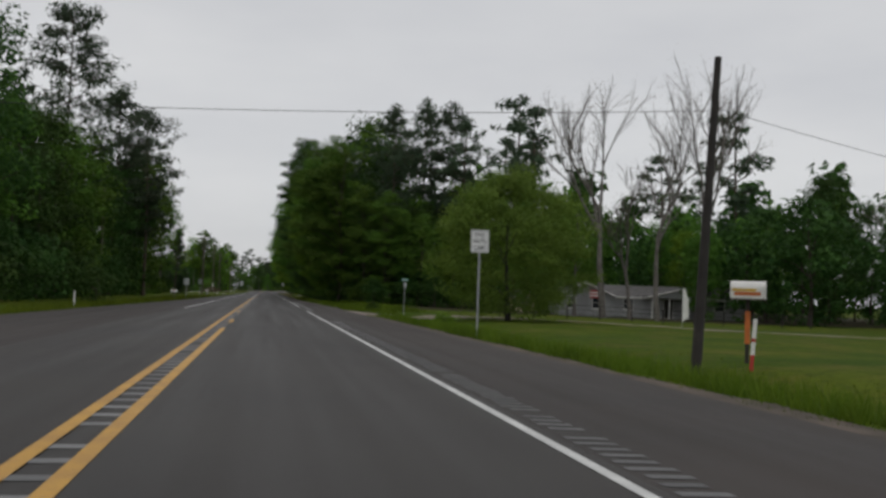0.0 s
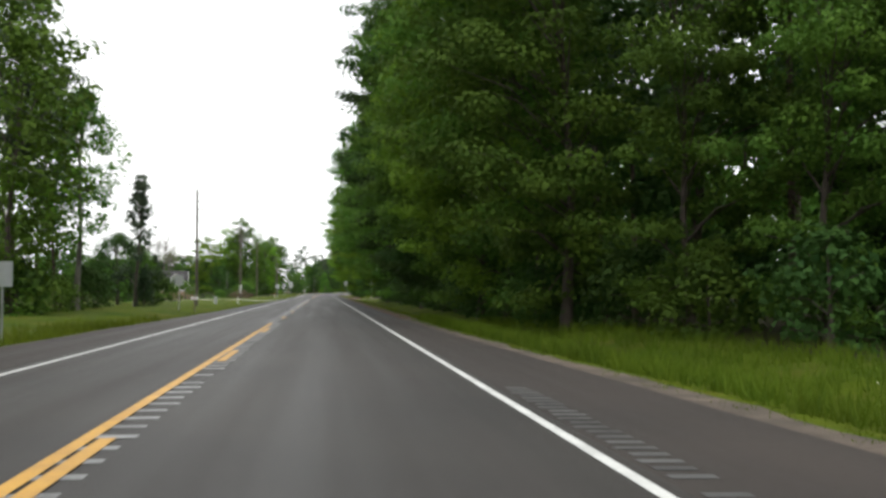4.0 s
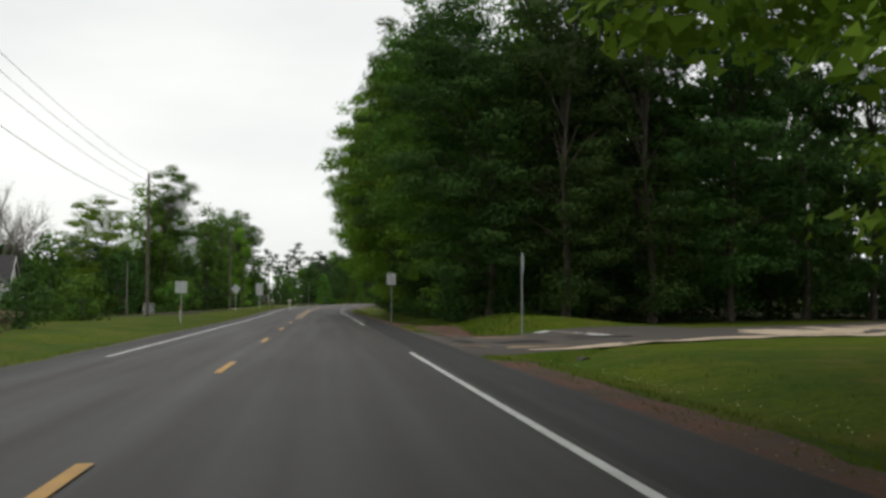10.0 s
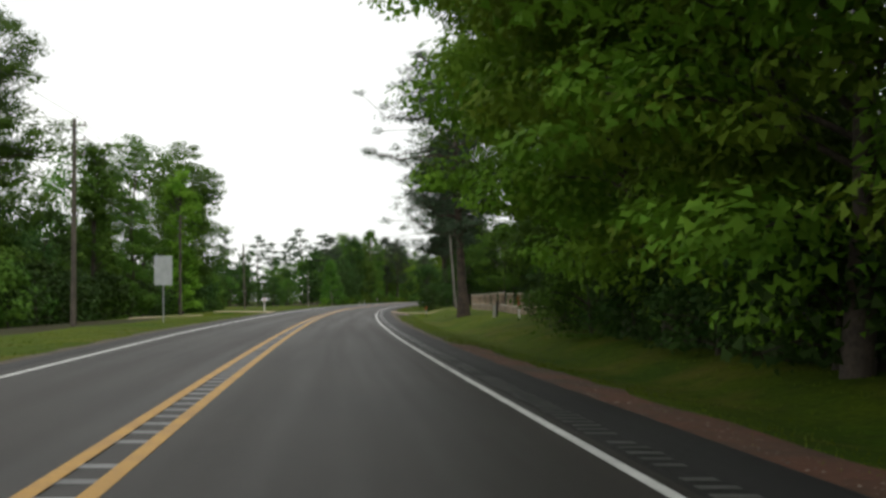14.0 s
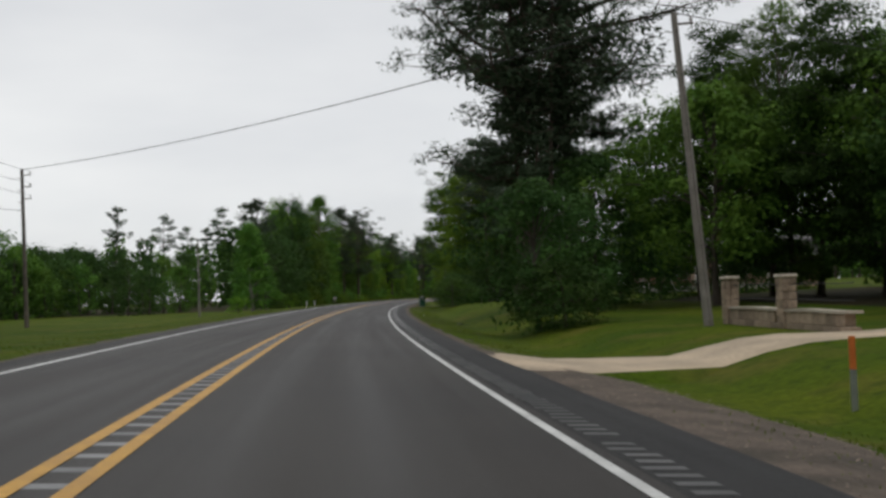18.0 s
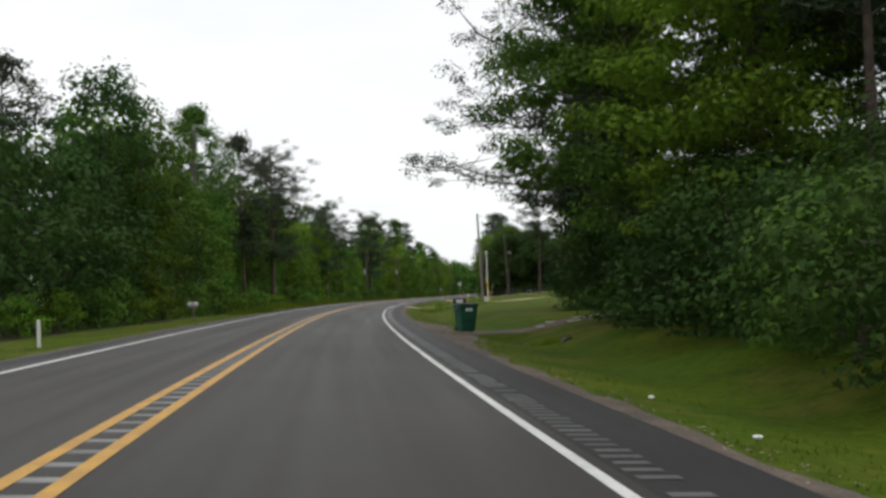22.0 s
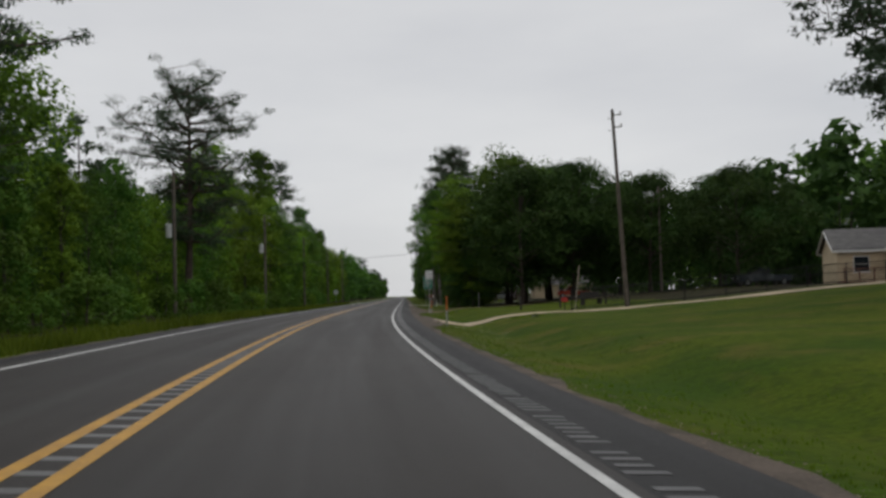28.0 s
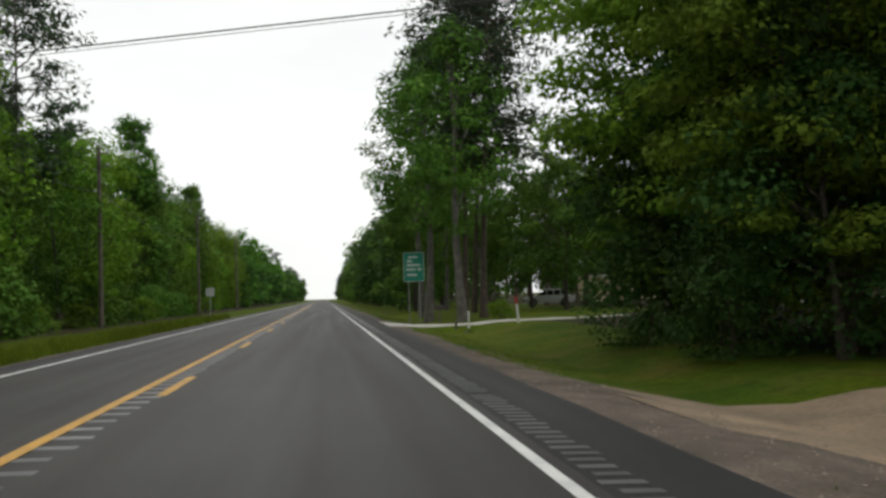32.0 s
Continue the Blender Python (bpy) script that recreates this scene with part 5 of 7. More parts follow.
# pines round the yellow house
plant("pine1", 670.7, 23.7, 0.95)
plant("pine2", 677, 28.5, 0.9)
plant("pine1", 682, 30, 0.86)
for s, u, k in ((694.6, 35.7, 1.0), (690, 33, 0.95), (702, 44, 0.98), (694, 51, 0.95), (706, 57, 0.97), (697, 64, 1.0), (690, 76, 0.95), (684, 60, 0.9)):
    plant("pine2" if int(s) % 2 else "pine1", s, u, k)
row(712, 800, 62, 5.5, ["far1", "far2"], 124, 0.75, 0.95, 4)
row(684, 730, 78, 5, ["far1", "far2"], 125, 0.75, 0.95, 4)
row(676, 742, 70, 4.5, ["roundfar1", "roundfar1", "roundfar2"], 406, 1.2, 1.45, 3)
row(665, 700, 92, 6, ["far1", "far2"], 325, 0.8, 0.95, 4)
# oak grove and woods at the end
# oak2 and edge3 put the lit look of the near crowns into leaf colour.
for k, (s, u) in enumerate(((741, 17.5), (746, 24), (752, 17), (757, 23), (763, 20.5), (768, 24), (740, 31), (752, 31), (764, 33), (733, 38), (746, 40))):
    plant("oak2" if k in (2, 4) else "oak1", s, u - 0.8, (1.22 if u < 28 else 0.95) + 0.05 * (k % 4))
plant("edge3", 745.5, 12.6, 0.6, turn=turn_at(745))
plant("oak1", 749, 16.5, 0.9)
plant("edge3", 751, 12.4, 0.74, turn=turn_at(751) + 12)
plant("bushy", 744.5, 11.8, 0.72)
plant("bushy", 749.5, 11.6, 0.85)
plant("bushy", 755, 12.4, 0.8)
plant("shrub4", 746, 10.4, 0.8)
plant("shrub4", 751.5, 10.4, 0.8)
plant("shrub4", 755, 12.6, 1.0)
for s, u in ((783, 12.6), (789, 12.2), (797, 14)):
    plant("pine1" if s % 2 else "pine3", s, u - 1.2, 0.92)
plant("tall1", 781, 9.6, 0.82)
plant("tall1", 790, 8.9, 0.88)
plant("tall1", 800, 9.2, 0.88)
plant("oak2", 795, 19, 0.8)
plant("oak2", 803, 24.5, 0.85)
plant("oak2", 809, 19.5, 0.8)
plant("pine1", 783, -14.5, 0.85)
row(815, 1000, 10.8, 6, ["far1", "far2"], 308, 0.6, 0.75, 0.8)
plant("shrub3", 779, 11.5, 0.5)
row(808, 880, 14, 6, ["mid1", "mid3", "tall1", "pine3"], 23, 0.6, 0.75, 1.5)
row(880, 1000, 14, 6, ["far1", "far2", "pinefar"], 172, 0.65, 0.8, 1.5)
row(806, 1000, 24, 6.5, ["far1", "far2", "pinefar"], 24, 0.55, 0.75, 3)
row(790, 1000, 36, 7.5, ["far1", "far2", "pinefar"], 25, 0.6, 0.75, 3)
for s in range(1000, 1500, 13):
    for u in (-12.5, -20, 14, 22):
        plant(random.Random(s * 7 + u).choice(["belt2", "belt", "pinefar"]), s, u, 0.7)
# far belts of trees that close the view
row(500, 640, -125, 8, ["belt", "belt2"], 202, 0.8, 1.1, 6)
row(640, 1000, 130, 7, ["belt", "belt2"], 204, 0.8, 1.1, 6)
row(352, 500, 64, 6, ["belt", "belt2"], 206, 0.9, 1.1, 5)
row(620, 1000, -38, 9, ["belt", "belt2"], 207, 0.8, 1.0, 5)
row(740, 1000, 55, 7, ["belt", "belt2"], 209, 0.8, 1.0, 5)
for s in range(1000, 2100, 14):
    for u in (-30, 32):
        plant("belt", s, u, 0.9)
# deeper woods behind the edges
wood(110, 250, 46, 88, 14, ["belt", "belt2", "pinefar"], 501)
wood(284, 352, 44, 88, 14, ["belt", "belt2"], 502)
wood(650, 1000, -46, -90, 15, ["belt", "belt2", "pinefar"], 503)
wood(760, 1000, 62, 92, 15, ["belt", "belt2"], 504)
wood(60, 128, -40, -90, 15, ["belt", "belt2"], 505)
wood(395, 480, 56, 92, 14, ["belt", "belt2"], 506)
gather_woods()


# ---- roadside furniture ----
def plate(w, h, z, t=0.008, y=0.0, r=0.04):
    """An upright plate with rounded corners, facing -y, its lower edge at z."""
    bm = bmesh.new()
    pts = []
    for cx, cz, a0 in ((w / 2 - r, z + h - r, 0), (-w / 2 + r, z + h - r, 90), (-w / 2 + r, z + r, 180), (w / 2 - r, z + r, 270)):
        for k in range(4):
            a = radians(a0 + 30 * k)
            pts.append((cx + r * math.cos(a), cz + r * math.sin(a)))
    f = bm.faces.new([bm.verts.new((x, y, zz)) for x, zz in pts])
    ext = bmesh.ops.extrude_face_region(bm, geom=[f])
    bmesh.ops.translate(bm, verts=[v for v in ext["geom"] if isinstance(v, bmesh.types.BMVert)], vec=(0, t, 0))
    bmesh.ops.recalc_face_normals(bm, faces=bm.faces)
    return bm


def words(text, size, x, z, y, mat, parent):
    """Flat lettering in the built-in font, facing -y, centred on x."""
    cu = bpy.data.curves.new("lettering", "FONT")
    cu.body, cu.size, cu.align_x, cu.extrude = text, size, "CENTER", 0.001
    tmp = bpy.data.objects.new("lettering", cu)
    scene.collection.objects.link(tmp)
    bpy.context.view_layer.update()
    me = bpy.data.meshes.new_from_object(tmp.evaluated_get(bpy.context.evaluated_depsgraph_get()))
    bpy.data.objects.remove(tmp)
    me.transform(pose(x, y, z, 90, 0, 0) @ Matrix.Diagonal((0.9, 1.25, 1, 1)))
    me.materials.clear()
    me.materials.append(mat)
    ob = new("lettering", me)
    ob.parent = parent
    return ob


def sign_post(parent, top, r=0.03):
    part("post", box(-r, r, 0.012, 0.012 + 2 * r, -0.3, top, 0.004), M_GALV, parent, "galvanised steel post")


def regulatory_sign(s, u, turn, lines, bottom, w=0.61, h=0.76, label="", lean=0.0):
    ob = thing("road_sign", stand(s, u, turn) @ pose(0, 0, 0, 0, lean, 0), label, "road sign")
    sign_post(ob, bottom + h * 0.9)
    face = part("sign_plate", plate(w, h, bottom), M_SIGNWHITE, ob)
    bm = bmesh.new()
    for x0, x1, z0, z1 in ((-w / 2 + .03, w / 2 - .03, bottom + .025, bottom + .04), (-w / 2 + .03, w / 2 - .03, bottom + h - .04, bottom + h - .025),
                           (-w / 2 + .022, -w / 2 + .037, bottom + .03, bottom + h - .03), (w / 2 - .037, w / 2 - .022, bottom + .03, bottom + h - .03)):
        box(x0, x1, -0.003, -0.0005, z0, z1, 0, bm)
    part("border", bm, M_SIGNBLACK, face)
    for k, text in enumerate(lines):
        words(text, 0.185 if len(text) < 5 else 0.16, 0, bottom + h - 0.245 - k * 0.215, -0.002, M_SIGNBLACK, face)
    part("bolt", rod((0, -0.004, bottom + h - .02), (0, 0.02, bottom + h - .02), 0.012), M_GALV, ob)
    part("bolt", rod((0, -0.004, bottom + .018), (0, 0.02, bottom + .018), 0.012), M_GALV, ob)
    return ob


def back_sign(s, u, turn, w, h, bottom, label, shape="plate"):
    """A sign seen from behind: bare aluminium, braces, post."""
    ob = thing("road_sign", stand(s, u, turn), label, "road sign")
    if shape == "diamond":
        bm = plate(w, w, 0, r=0.04)
        bmesh.ops.transform(bm, matrix=Matrix.Translation((0, 0, bottom + w * 0.707)) @ pose(0, 0, 0, 0, 45, 0) @ Matrix.Translation((0, 0, -w / 2)), verts=bm.verts)
        top = bottom + w * 1.2
    elif shape == "octagon":
        bm = bmesh.new()
        bmesh.ops.create_cone(bm, cap_ends=True, segments=8, radius1=w / 2 / math.cos(math.pi / 8), radius2=w / 2 / math.cos(math.pi / 8), depth=0.008, matrix=pose(0, 0.004, bottom + w / 2, 90, 22.5, 0))
        top = bottom + w * 0.95
    else:
        bm = plate(w, h, bottom)
        top = bottom + h * 0.95
    plate_ob = part("sign_plate", bm, M_SIGNBACK, ob, "bare grey aluminium plate")
    sign_post(ob, top, 0.032)
    for z in (bottom + 0.2, top - 0.15):
        part("brace", box(-0.2, 0.2, 0.008, 0.014, z - 0.02, z + 0.02), M_GALV, plate_ob)
    return ob


regulatory_sign(32.8, 8.25, -4, ["PASS", "WITH", "CARE"], 2.86, label="white pass with care sign on a steel post")
regulatory_sign(292.9, 6.1, -2, ["DO", "NOT", "PASS"], 2.42, label="white do not pass sign on a steel post")
regulatory_sign(721.3, 6.6, 0, ["PASS", "WITH", "CARE"], 2.83, label="white pass with care sign leaning on a thin post", lean=1.0)
back_sign(269.0, 10.05, 84, 0.91, 0.91, 2.5, "stop sign turned away beside the side road", "octagon")
back_sign(293.6, -7.4, 0, 0.76, 0.76, 2.0, "bare grey back of a square road sign")
back_sign(122.4, -7.9, 0, 0.61, 0.76, 1.75, "bare pale back of a road sign on a thin post")
back_sign(340.2, -7.9, 0, 0.76, 0.76, 1.95, "bare grey back of a diamond warning sign", "diamond")
back_sign(373.8, -8.0, 0, 0.95, 1.6, 2.0, "tall bare grey back of a road sign")
back_sign(170, -9.3, 20, 0.61, 0.76, 1.9, "greyish back of a road sign beside a pole")
back_sign(820, -8.0, 0, 0.76, 0.76, 1.9, "pale back of a far road sign")
# street name post at the side lane
ob = thing("street_sign", stand(71.7, 11.1, 35), "thin grey post with a green street name blade", "street sign")
part("post", rod((0, 0, -0.3), (0, 0, 2.6), 0.03), M_GALV, ob)
blade = part("name_blade", box(-0.32, 0.32, -0.005, 0.005, 2.44, 2.6, 0.002), M_SIGNGREEN, ob, "green blade with pale bars")
part("bar", box(-0.24, 0.24, -0.008, -0.0055, 2.49, 2.55), M_SIGNWHITE, blade)
part("stop_plate", plate(0.26, 0.36, 1.95, y=-0.04, r=0.06), M_SIGNBACK, ob, "edge-on pale plate")
# distance sign with unreadable lines
ob = thing("distance_sign", stand(792.1, 8.1, 2), "tall green distance sign with white lines", "road sign")
for x in (-0.35, 0.35):
    part("post", box(x - 0.03, x + 0.03, 0.012, 0.07, -0.3, 4.2, 0.004), M_GALV, ob)
face = part("sign_plate", plate(1.3, 1.85, 2.7), M_SIGNGREEN, ob)
part("border", plate(1.36, 1.91, 2.67, 0.004, 0.0085), M_SIGNWHITE, face)
for z, a, b in ((4.2, -.35, .25), (3.95, -.45, -.1), (3.68, -.45, .4), (3.4, -.5, .1), (3.4, .25, .5), (3.05, -.45, .2)):
    part("bar", box(a, b, -0.004, -0.0005, z, z + 0.13), M_SIGNWHITE, face)


# ---- poles and wires ----
POLE_TOPS = {}


def utility_pole(key, s, u, h, lean_x=0.0, lean_y=0.0, arms=3, mat=None, transformer=False, lamp=False, r=0.15, label="", braces=True, trans_z=0.62):
    """A wooden pole with side pins or cross-arms, insulators and sometimes a transformer or yard lamp."""
    mat = mat or M_POLE
    m = stand(s, u, 0) @ pose(0, 0, 0, lean_y, lean_x, 0)
    ob = thing("utility_pole", m, label or "weathered wooden utility pole with insulators", "utility pole")
    bm = rod((0, 0, -0.5), (0, 0, h), r, r * 0.62, 12)
    part("pole", bm, mat, ob)
    tops = []
    for k in range(arms):
        z = h - 0.35 - 0.75 * k
        arm = part("bracket", box(-0.05, 0.55, -0.03, 0.03, z - 0.03, z + 0.03, 0.006), M_WOODGREY, ob)
        bm = bmesh.new()
        for q, rr in ((0.03, 0.05), (0.1, 0.065), (0.16, 0.04)):
            rod((0.5, 0, z + q), (0.5, 0, z + q + 0.05), rr, rr * 0.8, 10, bm)
        part("insulator", bm, M_PORCELAIN, arm)
        if braces:
            bm = rod((-0.06, 0, z - 0.25), (-0.32, 0, z - 0.18), 0.02)
            part("pin", bm, M_PORCELAIN, ob)
        tops.append((m @ Vector((0.5, 0, z + 0.22))).freeze())
    tops.append((m @ Vector((0, 0, h - 2.6))).freeze())
    tops.append((m @ Vector((0, 0, h))).freeze())
    if transformer:
        z = h * trans_z
        can = part("transformer", rod((-0.36, 0, z), (-0.36, 0, z + 0.8), 0.21, 0.21, 14), M_TRANSF, ob, "pale grey transformer can")
        part("lid", rod((-0.38, 0, z + 0.85), (-0.38, 0, z + 0.92), 0.26, 0.18, 14), M_TRANSF, can)
        part("bushing", rod((-0.38, 0, z + 0.92), (-0.38, 0, z + 1.12), 0.04, 0.03), M_PORCELAIN, can)
        part("hanger", box(-0.2, 0.02, -0.05, 0.05, z + 0.25, z + 0.6), M_GALV, can)
    if lamp:
        z = h * 0.66
        V, F = tube([(0, 0, z), (0.45, 0, z + 0.25), (0.8, 0, z + 0.2)], [0.03, 0.028, 0.025], 6)
        arm = part_np("lamp_arm", V, F, M_GALV, ob)
        part("lamp_head", rod((0.8, 0, z + 0.02), (0.8, 0, z + 0.28), 0.17, 0.07, 10), M_LAMP, arm)
    part("ground_wire", rod((0.0, -r * 0.95, 0), (0.0, -r * 0.66, h * 0.95), 0.008), M_WIRE, ob)
    POLE_TOPS[key] = tops
    return ob


def wire(p, q, sag, r=0.012, n=14):
    p, q = Vector(p), Vector(q)
    pts = [p.lerp(q, i / n) - Vector((0, 0, sag * 4 * (i / n) * (1 - i / n))) for i in range(n + 1)]
    V, F = tube(pts, [r] * (n + 1), 5)
    ob = new("power_line", mesh_from("power_line", V, F, M_WIRE, True))
    return tagged(ob, "thin dark overhead wire hung between poles", "power line", "overhead wires")


utility_pole("r0", 21.7, 11.0, 7.4, 3.0, 0, 0, M_POLEDARK, label="dark leaning wooden pole beside the shoulder", r=0.13)
utility_pole("l0", 101.8, -14.5, 10.5, 0, 0, 2, transformer=True, trans_z=0.55, label="wooden pole with a pale transformer among trees")
utility_pole("l1", 184.8, -9.8, 10.6, 0, 0, 3)
ob = utility_pole("l2", 257.6, -11.7, 12.0, 0, 0, 4)
for x, z, w, h in ((0.02, 1.75, 0.3, 0.28), (0.1, 2.0, 0.22, 0.18), (-0.03, 1.3, 0.24, 0.32), (0.0, 0.95, 0.2, 0.22)):
    part("notice", box(x - w / 2, x + w / 2, -0.2, -0.175, z, z + h, 0.004), M_SIGNWHITE, ob, "small white paper notice")
ob = thing("utility_pedestal", stand(202, -9.9, 10), "small grey-green cable pedestal standing in the grass", "utility box")
part("body", box(-0.16, 0.16, -0.14, 0.14, -0.1, 0.66, 0.02), M_TRANSF, ob)
part("cap", box(-0.19, 0.19, -0.17, 0.17, 0.66, 0.74, 0.02), M_TRANSF, ob)
utility_pole("l3", 312, -12.6, 11.8, 0, 0, 3)
utility_pole("l4", 370, -11.7, 10.5, 0, 0, 3)
utility_pole("l5", 420, -16, 10.0, 0, 0, 3)
utility_pole("l6", 473.6, -19, 10.0, -1, 0, 3)
utility_pole("l7", 493, -12, 6.2, 0, 0, 0, M_POLEGREY, r=0.09, label="short thin grey pole at the field edge")
utility_pole("s1", 362, -24, 7.0, 0, 0, 0, M_POLEGREY, r=0.1, label="short pale pole in a yard")
utility_pole("g", 437.5, 12.45, 9.3, -4.0, 0, 1, M_POLEGREY, label="tall grey pole leaning beside the drive")
utility_pole("w1", 386, 21, 6.5, 0, 0, 0, M_POLEGREY, lamp=True, r=0.09, label="thin yard light pole behind the stone wall")
utility_pole("u", 616.0, 13.75, 10.2, -1.6, 0, 2, M_POLEGREY, transformer=True, trans_z=0.56, r=0.16, label="grey utility pole with a transformer and guy wire")
utility_pole("x", 697.2, 18.1, 12.2, -2.5, 0, 2, M_POLE, lamp=True, label="brown utility pole with a yard light")
utility_pole("far", 735, 30, 10.5, 0, 0, 2, M_POLE, label="utility pole standing behind the oak grove")
utility_pole("b1", 704.9, -11.0, 10.0, 0, 0, 2, transformer=True, trans_z=0.55)
utility_pole("b2", 742.3, -10.0, 10.0, 0, 0, 2, transformer=True, trans_z=0.6)
utility_pole("b3", 785, -10.2, 10.2, 0, 0, 2)
utility_pole("b4", 830, -10.2, 10.2, 0, 0, 2)
utility_pole("b5", 875, -10.2, 10.2, 0, 0, 2)
for a, b in (("l1", "l2"), ("l2", "l3"), ("l3", "l4"), ("l4", "l5"), ("l5", "l6")):
    for k in range(3):
        wire(POLE_TOPS[a][k], POLE_TOPS[b][k], 0.7)
    wire(POLE_TOPS[a][-2], POLE_TOPS[b][-2], 0.9, 0.016)
wire(POLE_TOPS["l0"][0], POLE_TOPS["l1"][0], 0.9)
wire(POLE_TOPS["l0"][-2], POLE_TOPS["l1"][-2], 0.9, 0.016)
for a, b in (("b1", "b2"), ("b2", "b3"), ("b3", "b4"), ("b4", "b5")):
    wire(POLE_TOPS[a][0], POLE_TOPS[b][0], 0.6)
    wire(POLE_TOPS[a][-2], POLE_TOPS[b][-2], 0.7, 0.018)
utility_pole("l00", 25, -16, 7.3, 0, 0, 0, M_POLEDARK, label="dark wooden pole across the road")
wire(POLE_TOPS["r0"][-1] - Vector((0, 0, 1.25)), POLE_TOPS["l00"][-1] - Vector((0, 0, 1.9)), 0.35, 0.008)
wire(POLE_TOPS["r0"][-1] - Vector((0, 0, 1.2)), at(40, 50, 6.0), 0.8, 0.008)
wire(POLE_TOPS["g"][-1], POLE_TOPS["l6"][-1], 0.5, 0.02)
wire(POLE_TOPS["g"][-1], at(452, 48, 9.0), 0.6, 0.016)
wire(POLE_TOPS["l2"][-2], at(205, -60, 7.0), 0.8)
wire(at(747, -24, 3.9), at(736, 26, 6.55), 0.05, 0.012)
wire(at(747, -24, 3.87), at(736, 26, 6.52), 0.08, 0.006)
wire(POLE_TOPS["b2"][-2] + Vector((0, 0, 0.3)), at(692, -20, 6.0), 0.5)
# guy wires, guards and white service post of the pole on the lawn
ob = thing("guy_wire", stand(614.2, 14.5), "steel guy wire with a bright yellow guard", "guy wire")
base = Vector((0, 0, 0))
top = (stand(614.2, 14.5).inverted() @ POLE_TOPS["u"][-2])
part("wire", rod(base, top, 0.008), M_GALV, ob)
part("guard", rod(base.lerp(top, 0.02), base.lerp(top, 0.36), 0.05, 0.05, 8), M_YELLOW, ob, "yellow plastic guard")
ob = thing("service_post", stand(616.4, 14.35), "white pipe and meter box beside the pole", "service post")
part("pipe", rod((0, 0, -0.2), (0, 0, 5.6), 0.055), M_WHITE, ob)
part("head", rod((0, 0, 5.6), (0, 0, 5.85), 0.14, 0.06, 10), M_WHITE, ob)
part("meter_box", box(-0.42, -0.14, -0.08, 0.1, 0.0, 0.62, 0.02), M_WHITE, ob)


def marker_post(s, u, h, mats, label, lean=0.0, r=0.045, turn=0):
    ob = thing("marker_post", stand(s, u, turn) @ pose(0, 0, 0, 0, lean, 0), label, "marker post")
    z = -0.15
    for k, (mat, top) in enumerate(mats):
        part("band" if k else "stake", box(-r, r, -0.012, 0.012, z, top * h, 0.004), mat, ob)
        z = top * h
    return ob


marker_post(21.0, 12.0, 1.15, ((M_RED, 0.3), (M_WHITE, 0.55), (M_RED, 0.62), (M_WHITE, 1.0)), "red and white striped marker stake", 4)
marker_post(374.3, 11.6, 1.25, ((M_WHITE, 0.45), (M_RED, 1.0)), "white and red utility marker post in the lawn", -3)
marker_post(379.8, 10.9, 0.75, ((M_CONCRETE, 1.0),), "short pale concrete marker post", 0, 0.09)
marker_post(380.4, 11.1, 1.0, ((M_IRON, 1.0),), "short dark metal post", 5, 0.08)
marker_post(421.5, 8.6, 1.0, ((M_GALV, 0.55), (M_ORANGE, 1.0)), "orange topped driveway marker", 0)
marker_post(684.4, 6.3, 1.42, ((M_GALV, 0.52), (M_ORANGE, 1.0)), "orange topped steel drive marker in the grass", 0, 0.035)
marker_post(741.5, 12.3, 1.55, ((M_GALV, 1.0),), "thin pale steel post beside the sandy drive", 0, 0.035)
marker_post(772.6, 8.2, 0.55, ((M_WOODGREY, 1.0),), "short weathered stake beside a drive", 3, 0.05)
marker_post(616.0, 12.0, 1.1, ((M_YELLOW, 0.5), (M_WHITE, 1.0)), "thin white and yellow cable marker", 5, 0.03)
marker_post(638, 15.2, 1.1, ((M_YELLOW, 0.5), (M_WHITE, 1.0)), "thin white and yellow cable marker", 0)
marker_post(771.2, 10.9, 1.2, ((M_WHITE, 0.7), (M_RED, 1.0)), "white post with a red reflector", -6, 0.05)
marker_post(772.5, 8.8, 0.9, ((M_WHITE, 1.0),), "short white drive marker", 0)
marker_post(519, -5.8, 0.7, ((M_WHITE, 1.0),), "small white road edge marker")
marker_post(526, -5.7, 0.7, ((M_WHITE, 1.0),), "small white road edge marker")
marker_post(62, -9.7, 1.0, ((M_WHITE, 1.0),), "thin white marker stake in the grass")
marker_post(300, -8.3, 1.1, ((M_WHITE, 0.75), (M_RED, 1.0)), "white marker stake with a red top")
marker_post(215, -8.6, 0.7, ((M_WHITE, 1.0),), "small pale marker stake in the grass")


